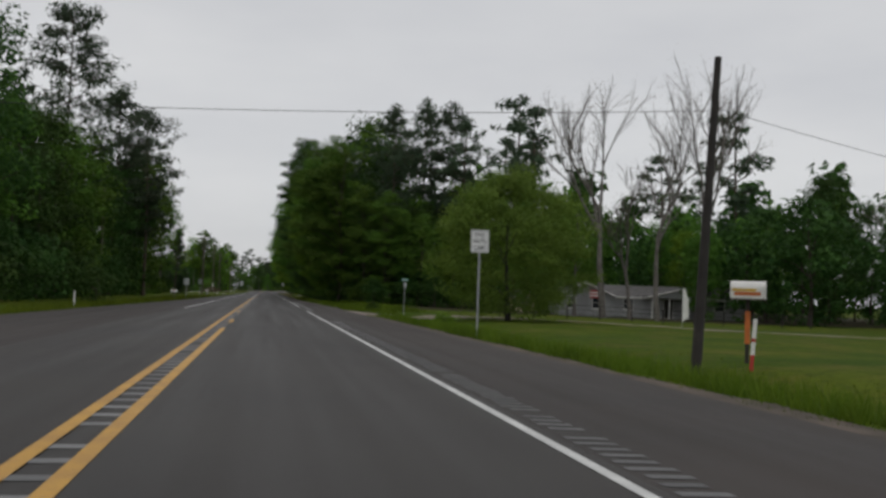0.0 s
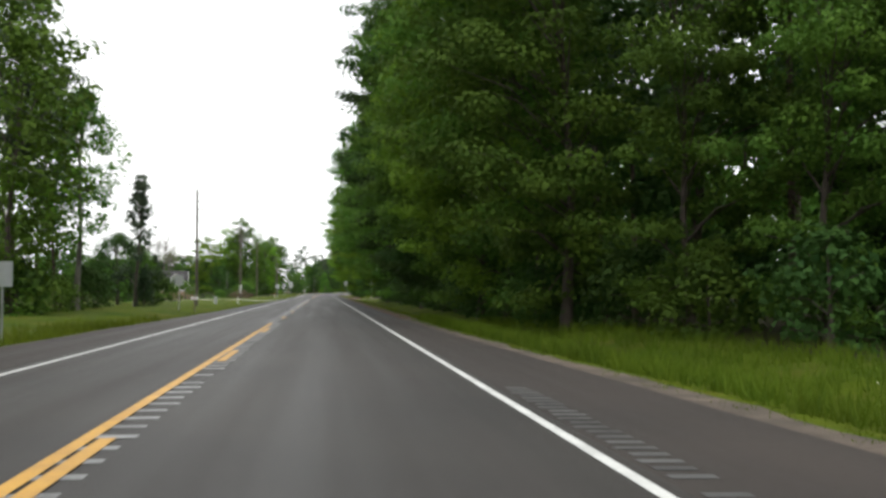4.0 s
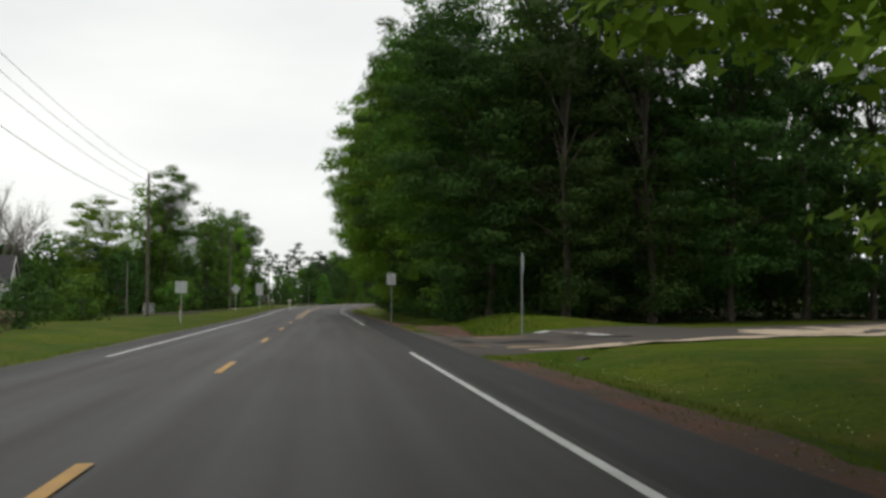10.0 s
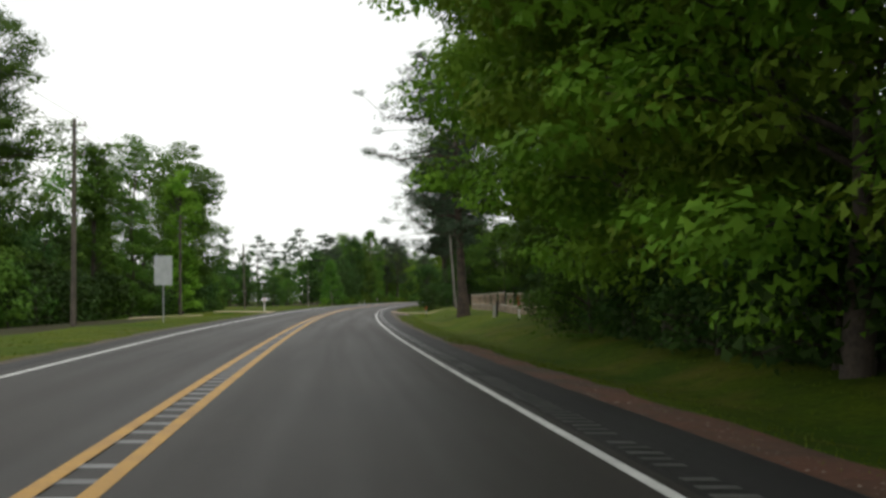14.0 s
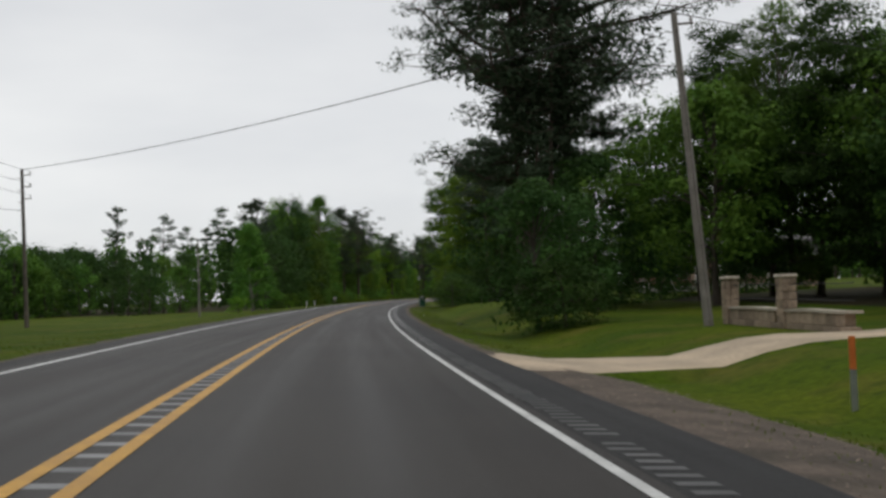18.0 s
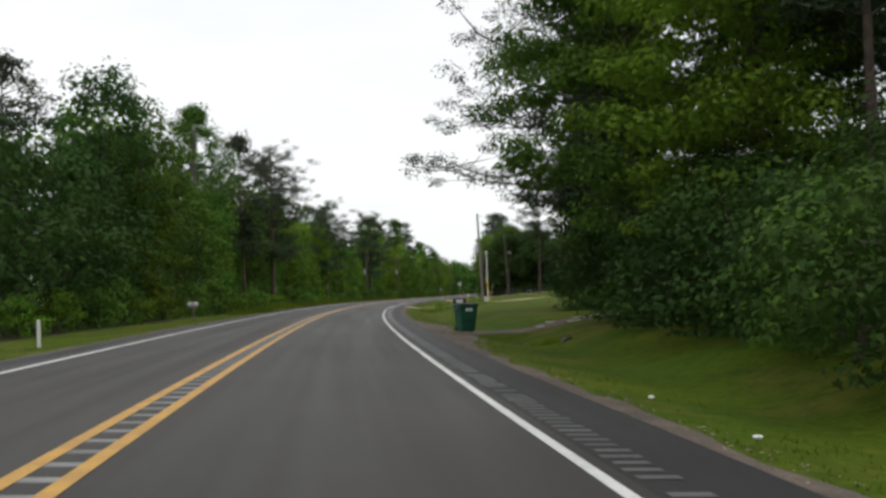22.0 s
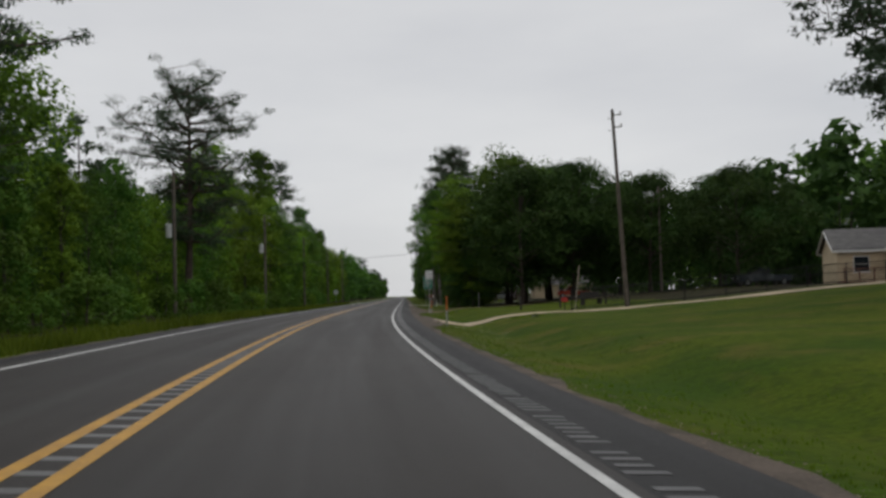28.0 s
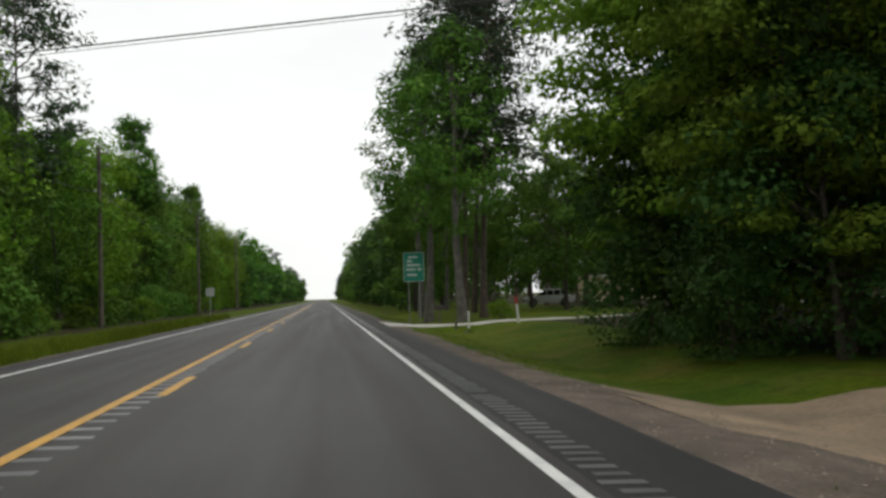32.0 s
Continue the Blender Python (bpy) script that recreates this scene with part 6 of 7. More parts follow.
def mailbox(s, u, turn, h, box_mat, post_mat, label, size=(0.2, 0.5, 0.24), flag=True, band=None, post_r=0.045):
    """A tunnel-topped letter box on a post."""
    w, l, hh = size
    ob = thing("mailbox", stand(s, u, turn), label, "mailbox")
    part("post", box(-post_r, post_r, -post_r, post_r, -0.2, h, 0.008), post_mat, ob)
    if band:
        part("post_sleeve", box(-post_r - .012, post_r + .012, -post_r - .012, post_r + .012, h * 0.3, h * 0.8, 0.006), band, ob, "bright sleeve on the post")
    bm = bmesh.new()
    prof = [(-w / 2, 0), (w / 2, 0), (w / 2, hh * 0.5)] + [(w / 2 * math.cos(a), hh * 0.5 + hh * 0.5 * math.sin(a)) for a in np.linspace(0.3, math.pi - 0.3, 6)] + [(-w / 2, hh * 0.5)]
    f = bm.faces.new([bm.verts.new((x, -l / 2, h + z)) for x, z in prof])
    ext = bmesh.ops.extrude_face_region(bm, geom=[f])
    bmesh.ops.translate(bm, verts=[v for v in ext["geom"] if isinstance(v, bmesh.types.BMVert)], vec=(0, l, 0))
    bmesh.ops.recalc_face_normals(bm, faces=bm.faces)
    body = part("box_body", bm, box_mat, ob)
    bm = bmesh.new()
    bm.faces.new([bm.verts.new((x * 1.06, -l / 2 - 0.008, h + z * 1.03)) for x, z in prof])
    ext = bmesh.ops.extrude_face_region(bm, geom=bm.faces[:])
    bmesh.ops.translate(bm, verts=[v for v in ext["geom"] if isinstance(v, bmesh.types.BMVert)], vec=(0, 0.02, 0))
    bmesh.ops.recalc_face_normals(bm, faces=bm.faces)
    part("front_door", bm, box_mat, body)
    part("platform", box(-w / 2, w / 2, -l / 2, l / 2, h - 0.03, h - 0.002), M_WOODGREY, ob)
    if flag:
        part("flag", box(w / 2 + 0.004, w / 2 + 0.012, -0.05, 0.03, h + hh * 0.3, h + hh * 0.95), M_RED, body, "small red flag")
    return ob


ob = mailbox(22.6, 12.7, 60, 1.55, M_WHITE, M_POLEDARK, "large white mailbox with orange and yellow bands on an orange post", (0.42, 0.8, 0.42), True, M_ORANGE)
part("stripe", box(-0.22, 0.22, -0.3, 0.3, 1.62, 1.70, 0.0), M_ORANGE, ob, "orange band")
part("stripe", box(-0.225, 0.225, -0.2, 0.35, 1.72, 1.78, 0.0), M_YELLOW, ob, "yellow band")
mailbox(540.8, 6.6, 92, 1.12, M_BLACK, M_POLEGREY, "black mailbox with pale bars on an orange sleeved post", (0.22, 0.52, 0.26), True, M_ORANGE)
ob = bpy.data.objects[[o.name for o in scene.collection.objects if o.name.startswith("mailbox")][-1]]
part("bar", box(-0.113, -0.1115, -0.12, 0.14, 1.2, 1.32), M_SIGNWHITE, ob, "pale bar in place of figures")
ob = mailbox(725.4, 6.9, 92, 1.3, M_RUST, M_GALV, "rusty red mailbox with a pale end on an orange sleeved post", (0.2, 0.56, 0.26), False, M_ORANGE, 0.03)
part("pale_patch", box(-0.106, -0.101, -0.27, -0.12, 1.33, 1.5), M_WHITE, ob, "worn white patch")
part("newspaper_tube", rod((0.0, 0.3, 1.42), (0.0, 0.44, 1.42), 0.09, 0.09, 10), M_POLEDARK, ob, "dark newspaper tube")
mailbox(411.7, -6.6, -90, 1.05, M_WHITE, M_WHITE, "white mailbox on a curved white post", (0.2, 0.5, 0.24))
mailbox(550.6, -5.8, -90, 0.8, M_GALV, M_WOODGREY, "grey metal mailbox on a wooden post", (0.18, 0.46, 0.2))
mailbox(103.1, -7.6, -90, 0.85, M_WHITE, M_WOODGREY, "white mailbox on two thin legs in the grass", (0.2, 0.6, 0.24))
mailbox(170.5, -8.2, -90, 0.9, M_WHITE, M_WOODGREY, "white mailbox on a post at a drive", (0.2, 0.5, 0.22))
mailbox(779, 8.2, 92, 1.0, M_POLEDARK, M_WOODGREY, "brown mailbox on a wooden post", (0.2, 0.5, 0.22))


def wheelie_bin(s, u, turn, label, mat, lid_mat):
    ob = thing("wheelie_bin", stand(s, u, turn, 0.0, 1.1), label, "bin")
    bm = bmesh.new()
    lower = [bm.verts.new((x * 0.25, y * 0.27, 0.09)) for x, y in ((-1, -1), (1, -1), (1, 1), (-1, 1))]
    upper = [bm.verts.new((x * 0.33, y * 0.40, 1.0)) for x, y in ((-1, -1), (1, -1), (1, 1), (-1, 1))]
    bm.faces.new(lower[::-1]), bm.faces.new(upper)
    for k in range(4):
        bm.faces.new((lower[k], lower[(k + 1) % 4], upper[(k + 1) % 4], upper[k]))
    bmesh.ops.bevel(bm, geom=bm.edges[:], offset=0.035, segments=2, affect="EDGES")
    body = part("body", bm, mat, ob)
    part("rim", box(-0.36, 0.36, -0.43, 0.43, 0.96, 1.01, 0.015), mat, body)
    for x in (-0.34, 0.34):
        part("side_grip", box(x - 0.03, x + 0.03, -0.2, 0.25, 0.82, 0.93, 0.015), mat, body)
    part("lid", box(-0.37, 0.37, -0.46, 0.42, 1.012, 1.075, 0.025), lid_mat, ob)
    part("handle", rod((-0.27, 0.46, 0.98), (0.27, 0.46, 0.98), 0.018), lid_mat, ob)
    for x in (-0.27, 0.27):
        w = part("wheel", rod((x - 0.03, 0.3, 0.12), (x + 0.03, 0.3, 0.12), 0.12, 0.12, 14), M_RUBBER, ob)
        part("hub", rod((x - 0.035, 0.3, 0.12), (x + 0.035, 0.3, 0.12), 0.05, 0.05, 10), M_BLACK, w)
    part("emblem", box(-0.13, 0.13, -0.385, -0.378, 0.80, 0.90, 0.0), M_SIGNWHITE, ob, "pale printed emblem block")
    part("front_bar", box(-0.22, 0.22, -0.38, -0.33, 0.45, 0.5, 0.01), lid_mat, body)
    return ob


wheelie_bin(539.0, 6.65, 14, "dark green wheeled rubbish bin beside a mailbox", M_BINGREEN, M_DARKBIN)


# ---- houses, walls, fences, vehicles ----
def window(parent, x, z, w, h, y, facing=-1, mat=None):
    """Frame, sill and two panes set on a wall at y, facing -y or +y."""
    y0, y1 = (y - 0.05, y + 0.01) if facing < 0 else (y - 0.01, y + 0.05)
    fr = part("window", box(x - w / 2 - 0.07, x + w / 2 + 0.07, y0, y1, z - 0.07, z + h + 0.07, 0.01), mat or M_WHITE, parent)
    yy = (y0 - 0.006, y0 + 0.01) if facing < 0 else (y1 - 0.01, y1 + 0.006)
    for k in (0, 1):
        part("pane", box(x - w / 2, x + w / 2, yy[0], yy[1], z + k * (h / 2) + 0.02, z + (k + 1) * h / 2 - 0.02), M_GLASS, fr)
    ys = (y0 - 0.04, y1) if facing < 0 else (y0, y1 + 0.04)
    part("sill", box(x - w / 2 - 0.1, x + w / 2 + 0.1, ys[0], ys[1], z - 0.12, z - 0.07), mat or M_WHITE, fr)
    return fr


def gable_block(parent, x0, x1, y0, y1, z0, eave, ridge, wall, roof, along_x=True, over=0.35, trim=None):
    """Walls with gable ends, two roof slabs with thickness, fascia boards."""
    bm = bmesh.new()
    if along_x:
        mid = (y0 + y1) / 2
        prof = [(y0, z0), (y1, z0), (y1, eave), (mid, ridge), (y0, eave)]
        f = bm.faces.new([bm.verts.new((x0, y, z)) for y, z in prof])
        vec = (x1 - x0, 0, 0)
    else:
        mid = (x0 + x1) / 2
        prof = [(x0, z0), (x1, z0), (x1, eave), (mid, ridge), (x0, eave)]
        f = bm.faces.new([bm.verts.new((x, y0, z)) for x, z in prof])
        vec = (0, y1 - y0, 0)
    ext = bmesh.ops.extrude_face_region(bm, geom=[f])
    bmesh.ops.translate(bm, verts=[v for v in ext["geom"] if isinstance(v, bmesh.types.BMVert)], vec=vec)
    bmesh.ops.recalc_face_normals(bm, faces=bm.faces)
    body = part("wall", bm, wall, parent)
    for side in (-1, 1):
        if along_x:
            half = (y1 - y0) / 2
            e = mid + side * (half + over)
            ze = eave - (ridge - eave) * over / half
            pts = [(x0 - over, mid, ridge + 0.03), (x1 + over, mid, ridge + 0.03), (x1 + over, e, ze + 0.03), (x0 - over, e, ze + 0.03)]
            fascia = box(x0 - over, x1 + over, min(e, e + side * 0.03), max(e, e + side * 0.03), ze - 0.12, ze + 0.06)
        else:
            half = (x1 - x0) / 2
            e = mid + side * (half + over)
            ze = eave - (ridge - eave) * over / half
            pts = [(mid, y0 - over, ridge + 0.03), (mid, y1 + over, ridge + 0.03), (e, y1 + over, ze + 0.03), (e, y0 - over, ze + 0.03)]
            fascia = box(min(e, e + side * 0.03), max(e, e + side * 0.03), y0 - over, y1 + over, ze - 0.12, ze + 0.06)
        bm = bmesh.new()
        vs = [bm.verts.new(p) for p in pts]
        f = bm.faces.new(vs)
        ext = bmesh.ops.extrude_face_region(bm, geom=[f])
        bmesh.ops.translate(bm, verts=[v for v in ext["geom"] if isinstance(v, bmesh.types.BMVert)], vec=(0, 0, 0.12))
        bmesh.ops.recalc_face_normals(bm, faces=bm.faces)
        slab = part("roof", bm, roof, parent)
        part("fascia", fascia, trim or M_WHITE, slab)
        bm = bmesh.new()
        for a, b in ((pts[0], pts[3]), (pts[1], pts[2])):
            rod(Vector(a) + Vector((0, 0, -0.04)), Vector(b) + Vector((0, 0, -0.04)), 0.07, 0.07, 4, bm)
        part("bargeboard", bm, trim or M_WHITE, slab)
    return body


def door(parent, x, z, y, mat, facing=-1, w=0.9, h=2.05):
    y0, y1 = (y - 0.04, y + 0.01) if facing < 0 else (y - 0.01, y + 0.04)
    d = part("door", box(x - w / 2, x + w / 2, y0, y1, z, z + h, 0.01), mat, parent)
    part("door_frame", box(x - w / 2 - 0.09, x + w / 2 + 0.09, y0 + 0.02, y1, z, z + h + 0.09), M_WHITE, d)
    part("door_handle", rod((x + w * 0.38, y0 - 0.05 if facing < 0 else y1 + 0.05, z + 1.0), (x + w * 0.38, y0 + 0.02, z + 1.0), 0.03), M_GALV, d)
    return d


# grey bungalow with a porch behind the first lawn
H = thing("bungalow", stand(101.5, 36, -8), "dull grey single storey house with a covered porch", "house")
gable_block(H, -4.5, 1.0, -0.5, 8, -0.2, 2.3, 3.5, M_SIDINGGREY, M_ROOFGREY, along_x=False)
gable_block(H, 1.0, 16, 1.5, 8, -0.2, 2.25, 3.3, M_SIDINGGREY, M_ROOFGREY, along_x=True)
for x in (-3.2, -0.6):
    window(H, x, 0.85, 0.8, 1.2, -0.5)
window(H, 3.2, 0.9, 1.0, 1.1, 1.5)
window(H, 13, 0.9, 1.0, 1.1, 1.5)
door(H, 7.5, 0, 1.5, M_POLEDARK)
gable_block(H, 5.0, 11.0, -1.0, 1.6, 2.15, 2.3, 3.1, M_SIDINGGREY, M_ROOFGREY, along_x=False)
for x in (5.2, 7.0, 9.0, 10.8):
    part("porch_post", box(x - 0.06, x + 0.06, -0.9, -0.78, -0.2, 2.2, 0.01), M_WHITE, H)
part("porch_floor", box(4.9, 11.1, -1.1, 1.5, -0.3, 0.02), M_CONCRETE, H)
H = thing("shed", stand(110, 30, 10), "small cream garden shed with a rounded gambrel roof", "shed")
gable_block(H, -1.3, 1.3, 0, 3, 0, 1.7, 2.5, M_CREAM, M_ROOFGREY, along_x=False, over=0.12)
window(H, 0, 1.2, 0.6, 0.5, 0)
H = thing("outbuilding", stand(108, 48, 0), "low pale outbuilding with a flat roof", "shed")
gable_block(H, -5, 6, 0, 5, 0, 2.1, 2.5, M_SIDINGGREY, M_ROOFGREY)
window(H, 2, 0.9, 1.0, 0.9, 0)
door(H, -2, 0, 0, M_WHITE)
# brick house with dark hipped roofs on the left
H = thing("brick_house", stand(332, -33, 8), "tan brick house with a dark steep roof and a gabled front", "house")
gable_block(H, -6, 3, 1, 10, -0.3, 3.3, 7.0, M_SIDING, M_ROOF, along_x=True, over=0.3)
gable_block(H, -3.6, 4.4, -2.4, 4, -0.3, 3.0, 6.2, M_TANBRICK, M_ROOF, along_x=False, over=0.3)
window(H, 0.6, 3.5, 0.9, 1.3, -2.42)
part("gable_siding", box(-3.6, 4.4, -2.43, -2.405, 2.2, 3.05), M_SIDING, H)
bm = bmesh.new()
f = bm.faces.new([bm.verts.new(p) for p in ((-3.3, -2.415, 3.05), (4.1, -2.415, 3.05), (0.4, -2.415, 6.0))])
ext = bmesh.ops.extrude_face_region(bm, geom=[f])
bmesh.ops.translate(bm, verts=[v for v in ext["geom"] if isinstance(v, bmesh.types.BMVert)], vec=(0, -0.02, 0))
part("gable_panel", bm, M_SIDING, H, "pale siding in the gable")
for x in (-5.2, ):
    window(H, x, 3.9, 0.9, 1.0, 1.0)
H = thing("carport", stand(236, -36, 0), "low carport with a white roof edge", "carport")
part("roof", box(-4, 4, -3, 3, 2.3, 2.5, 0.03), M_ROOFGREY, H)
for x in (-3.8, 3.8):
    for y in (-2.8, 2.8):
        part("post", box(x - .06, x + .06, y - .06, y + .06, -0.2, 2.3), M_WHITE, H)
# brick bungalow with a double carport, and a porch house, on the rise
H = thing("brick_bungalow", stand(593, 57, 0), "low red brick house with a grey roof and double carport", "house")
gable_block(H, -13, -1.5, 0, 8, -0.3, 2.5, 4.2, M_BRICK, M_ROOFGREY)
gable_block(H, -1.5, 8, 0.4, 8, 2.35, 2.55, 4.0, M_BRICK, M_ROOFGREY)
for x in (-1.3, 3.2, 7.7):
    part("pier", box(x - 0.25, x + 0.25, 0.4, 0.9, -0.3, 2.4, 0.02), M_CREAM, H)
part("back_wall", box(-1.5, 8, 7.5, 8, -0.3, 2.4), M_BRICK, H)
part("side_wall", box(7.7, 14, 0.5, 8, -0.3, 2.5), M_CREAM, H)
window(H, -7.5, 0.8, 1.2, 1.2, 0)
part("chimney", box(-6, -5, 3.6, 4.4, 3.2, 5.0, 0.02), M_BRICK, H)
H = thing("porch_house", stand(500, 32.2, -6, 0.5), "house with a white posted front porch and grey roof", "house")
gable_block(H, 0.5, 11, 2.2, 9, -0.4, 2.7, 4.4, M_TANBRICK, M_ROOFGREY)
part("side_porch_roof", box(-5.2, 0.6, 2.3, 6.2, 2.62, 2.8, 0.03), M_ROOFGREY, H)
part("side_porch_floor", box(-5.1, 0.45, 2.2, 6.0, -0.5, -0.004), M_CONCRETE, H)
for y in (2.9, 5.9):
    part("porch_post", box(-4.98, -4.82, y - 0.08, y + 0.08, 0.0, 2.62, 0.01), M_WHITE, H)
part("porch_roof", box(-5.2, 6.2, -0.2, 2.3, 2.6, 2.78, 0.03), M_ROOFGREY, H)
part("porch_beam", box(-5.0, 6.0, -0.05, 0.1, 2.4, 2.6), M_WHITE, H)
part("porch_floor", box(-5.1, 6.1, -0.1, 2.2, -0.5, 0.0), M_CONCRETE, H)
for x in np.linspace(-4.9, 5.9, 6):
    part("porch_post", box(x - 0.08, x + 0.08, -0.06, 0.1, 0.0, 2.4, 0.01), M_WHITE, H)
door(H, 2, 0, 2.2, M_POLEDARK)
window(H, 4, 0.8, 1.0, 1.2, 2.2)
part("chimney", box(2, 2.9, 5, 5.9, 3.8, 5.6, 0.02), M_BRICK, H)
# cream house under the pines
H = thing("cream_house", stand(707, 40.4, -14), "cream coloured house with low gables and a brown porch rail", "house")
gable_block(H, -4.2, 0.4, 1.5, 8, -0.4, 2.5, 4.0, M_CREAM, M_ROOFGREY, along_x=True)
gable_block(H, -0.6, 4.8, 0, 8, -0.4, 2.6, 4.4, M_CREAM, M_ROOFGREY, along_x=False)
gable_block(H, 1.2, 5.6, -1.2, 1, -0.4, 2.3, 3.3, M_CREAM, M_ROOFGREY, along_x=False)
window(H, -2.5, 0.8, 1.0, 1.1, 1.5)
door(H, 0.4, -0.1, 0, M_POLEDARK)
part("porch_deck", box(-4.2, 1.0, -0.8, 1.4, -0.4, 0.05), M_BRICK, H, "red-brown porch deck")
for x in np.linspace(-4.1, 0.9, 6):
    part("rail_post", box(x - .05, x + .05, -0.8, -0.7, 0.0, 1.0), M_BRICK, H)
part("porch_rail", box(-4.2, 1.0, -0.82, -0.7, 0.95, 1.03), M_BRICK, H)
H = thing("shed", stand(716, 66, 0), "small brown garden shed under the trees", "shed")
gable_block(H, -1.2, 1.2, 0, 2.5, 0, 1.9, 2.5, M_TANBRICK, M_ROOFGREY, along_x=False, over=0.15)
H = thing("tan_house", stand(742, 58, -12), "tan house with a pale gable beyond the iron fence", "house")
gable_block(H, -5, 6, 0, 8, -0.4, 2.6, 4.6, M_TANBRICK, M_ROOFGREY, along_x=True)
gable_block(H, -5, -0.5, -1.5, 2, -0.4, 2.6, 4.2, M_CREAM, M_ROOFGREY, along_x=False)
window(H, -2.8, 0.8, 1.0, 1.2, -1.5)
window(H, 3, 0.8, 1.0, 1.2, 0)
H = thing("wood_house", stand(825, 34, 0), "pale house half hidden behind tree trunks", "house")
gable_block(H, -5, 6, 0, 7, -0.4, 2.6, 4.2, M_CREAM, M_ROOFGREY)
window(H, 0, 0.8, 1.0, 1.2, 0)
H = thing("yard_house", stand(190, -38, 20), "low white house behind yard shrubs", "house")
gable_block(H, -6, 6, 0, 8, -0.4, 2.5, 4.0, M_SIDING, M_ROOFGREY)
window(H, -3, 0.8, 1.0, 1.2, 0)
window(H, 2, 0.8, 1.0, 1.2, 0)
door(H, 0, 0, 0, M_POLEDARK)


# stone garden wall with pillars
def stone_pillar(s, u, label="square tan stone gate pillar with a pale cap"):
    ob = thing("stone_pillar", stand(s, u, 0, -0.05), label, "pillar", "stone wall pillars")
    part("core", box(-0.16, 0.16, -0.16, 0.16, 0, 1.38), M_STONE, ob)
    rng = random.Random(int(s * 10))
    z = 0.02
    while z < 1.3:
        h = rng.uniform(0.14, 0.24)
        h = min(h, 1.38 - z)
        for face in range(4):
            split = rng.uniform(-0.08, 0.08)
            for a, b in ((-0.19, split - 0.008), (split + 0.008, 0.19)):
                bm = box(a, b, -0.2 + rng.uniform(-0.012, 0.008), -0.15, z + 0.006, z + h - 0.006, 0.012)
                bmesh.ops.rotate(bm, verts=bm.verts, cent=(0, 0, 0), matrix=Matrix.Rotation(face * math.pi / 2, 3, "Z"))
                part("stone", bm, M_STONE, ob)
        z += h
    part("cap", box(-0.24, 0.24, -0.24, 0.24, 1.38, 1.48, 0.03), M_CAP, ob)
    return ob


PILLARS = [380.5 + 5.0 * k for k in range(9)]
originals = [stone_pillar(PILLARS[0], 13.4), stone_pillar(PILLARS[1], 13.4)]
for k, s in enumerate(PILLARS[2:] + [434.2, 438.2]):
    copy_thing(originals[k % 2], stand(s, 13.4, 90 * (k % 4), -0.05))


def low_wall(s0, s1, u, label):
    ob = thing("garden_wall", Matrix.Identity(4), label, "wall", kind="structure")
    rng = random.Random(int(s0))
    n = max(2, int((s1 - s0) / 0.5))
    for r in range(2):
        x = s0 + (0.0 if r == 0 else 0.25)
        while x < s1 - 0.1:
            w = min(rng.uniform(0.4, 0.75), s1 - x)
            p = at(x + w / 2, u)
            bm = box(-0.14, 0.14, -w / 2 + 0.008, w / 2 - 0.008, -0.15 + r * 0.3, 0.145 + r * 0.3, 0.015)
            st = part("stone", bm, M_STONE, ob)
            st.matrix_basis = pose(p.x, p.y, p.z, 0, 0, turn_at(x))
            x += w
    V, F = [], []
    for i in range(n + 1):
        s = s0 + (s1 - s0) * i / n
        p, t = at(s, u), turn_at(s)
        for du, z in ((-0.19, 0.45), (0.19, 0.45), (0.19, 0.52), (-0.19, 0.52)):
            q = p + Vector((du * math.cos(radians(t)), du * math.sin(radians(t)), z))
            V.append(q)
    for i in range(n):
        for k in range(4):
            F.append((4 * i + k, 4 * i + (k + 1) % 4, 4 * i + 4 + (k + 1) % 4, 4 * i + 4 + k))
    F += [(3, 2, 1, 0), (4 * n, 4 * n + 1, 4 * n + 2, 4 * n + 3)]
    part_np("coping", V, F, M_CAP, ob, "pale coping stones")
    # thin iron rails above the coping
    for z in (0.75, 1.15):
        pts = [at(s, u, None, z) for s in np.linspace(s0, s1, 5)]
        V, F = tube(pts, [0.012] * 5, 5)
        part_np("rail", V, F, M_IRON, ob)
    return ob


for a, b in zip(PILLARS[:-1], PILLARS[1:]):
    low_wall(a + 0.25, b - 0.25, 13.4, "low tan stone garden wall with a pale coping")
for a, b in ((430.3, 434.2), (434.2, 438.2)):
    low_wall(a + 0.25, b - 0.25, 13.4, "low tan stone garden wall with a pale coping")


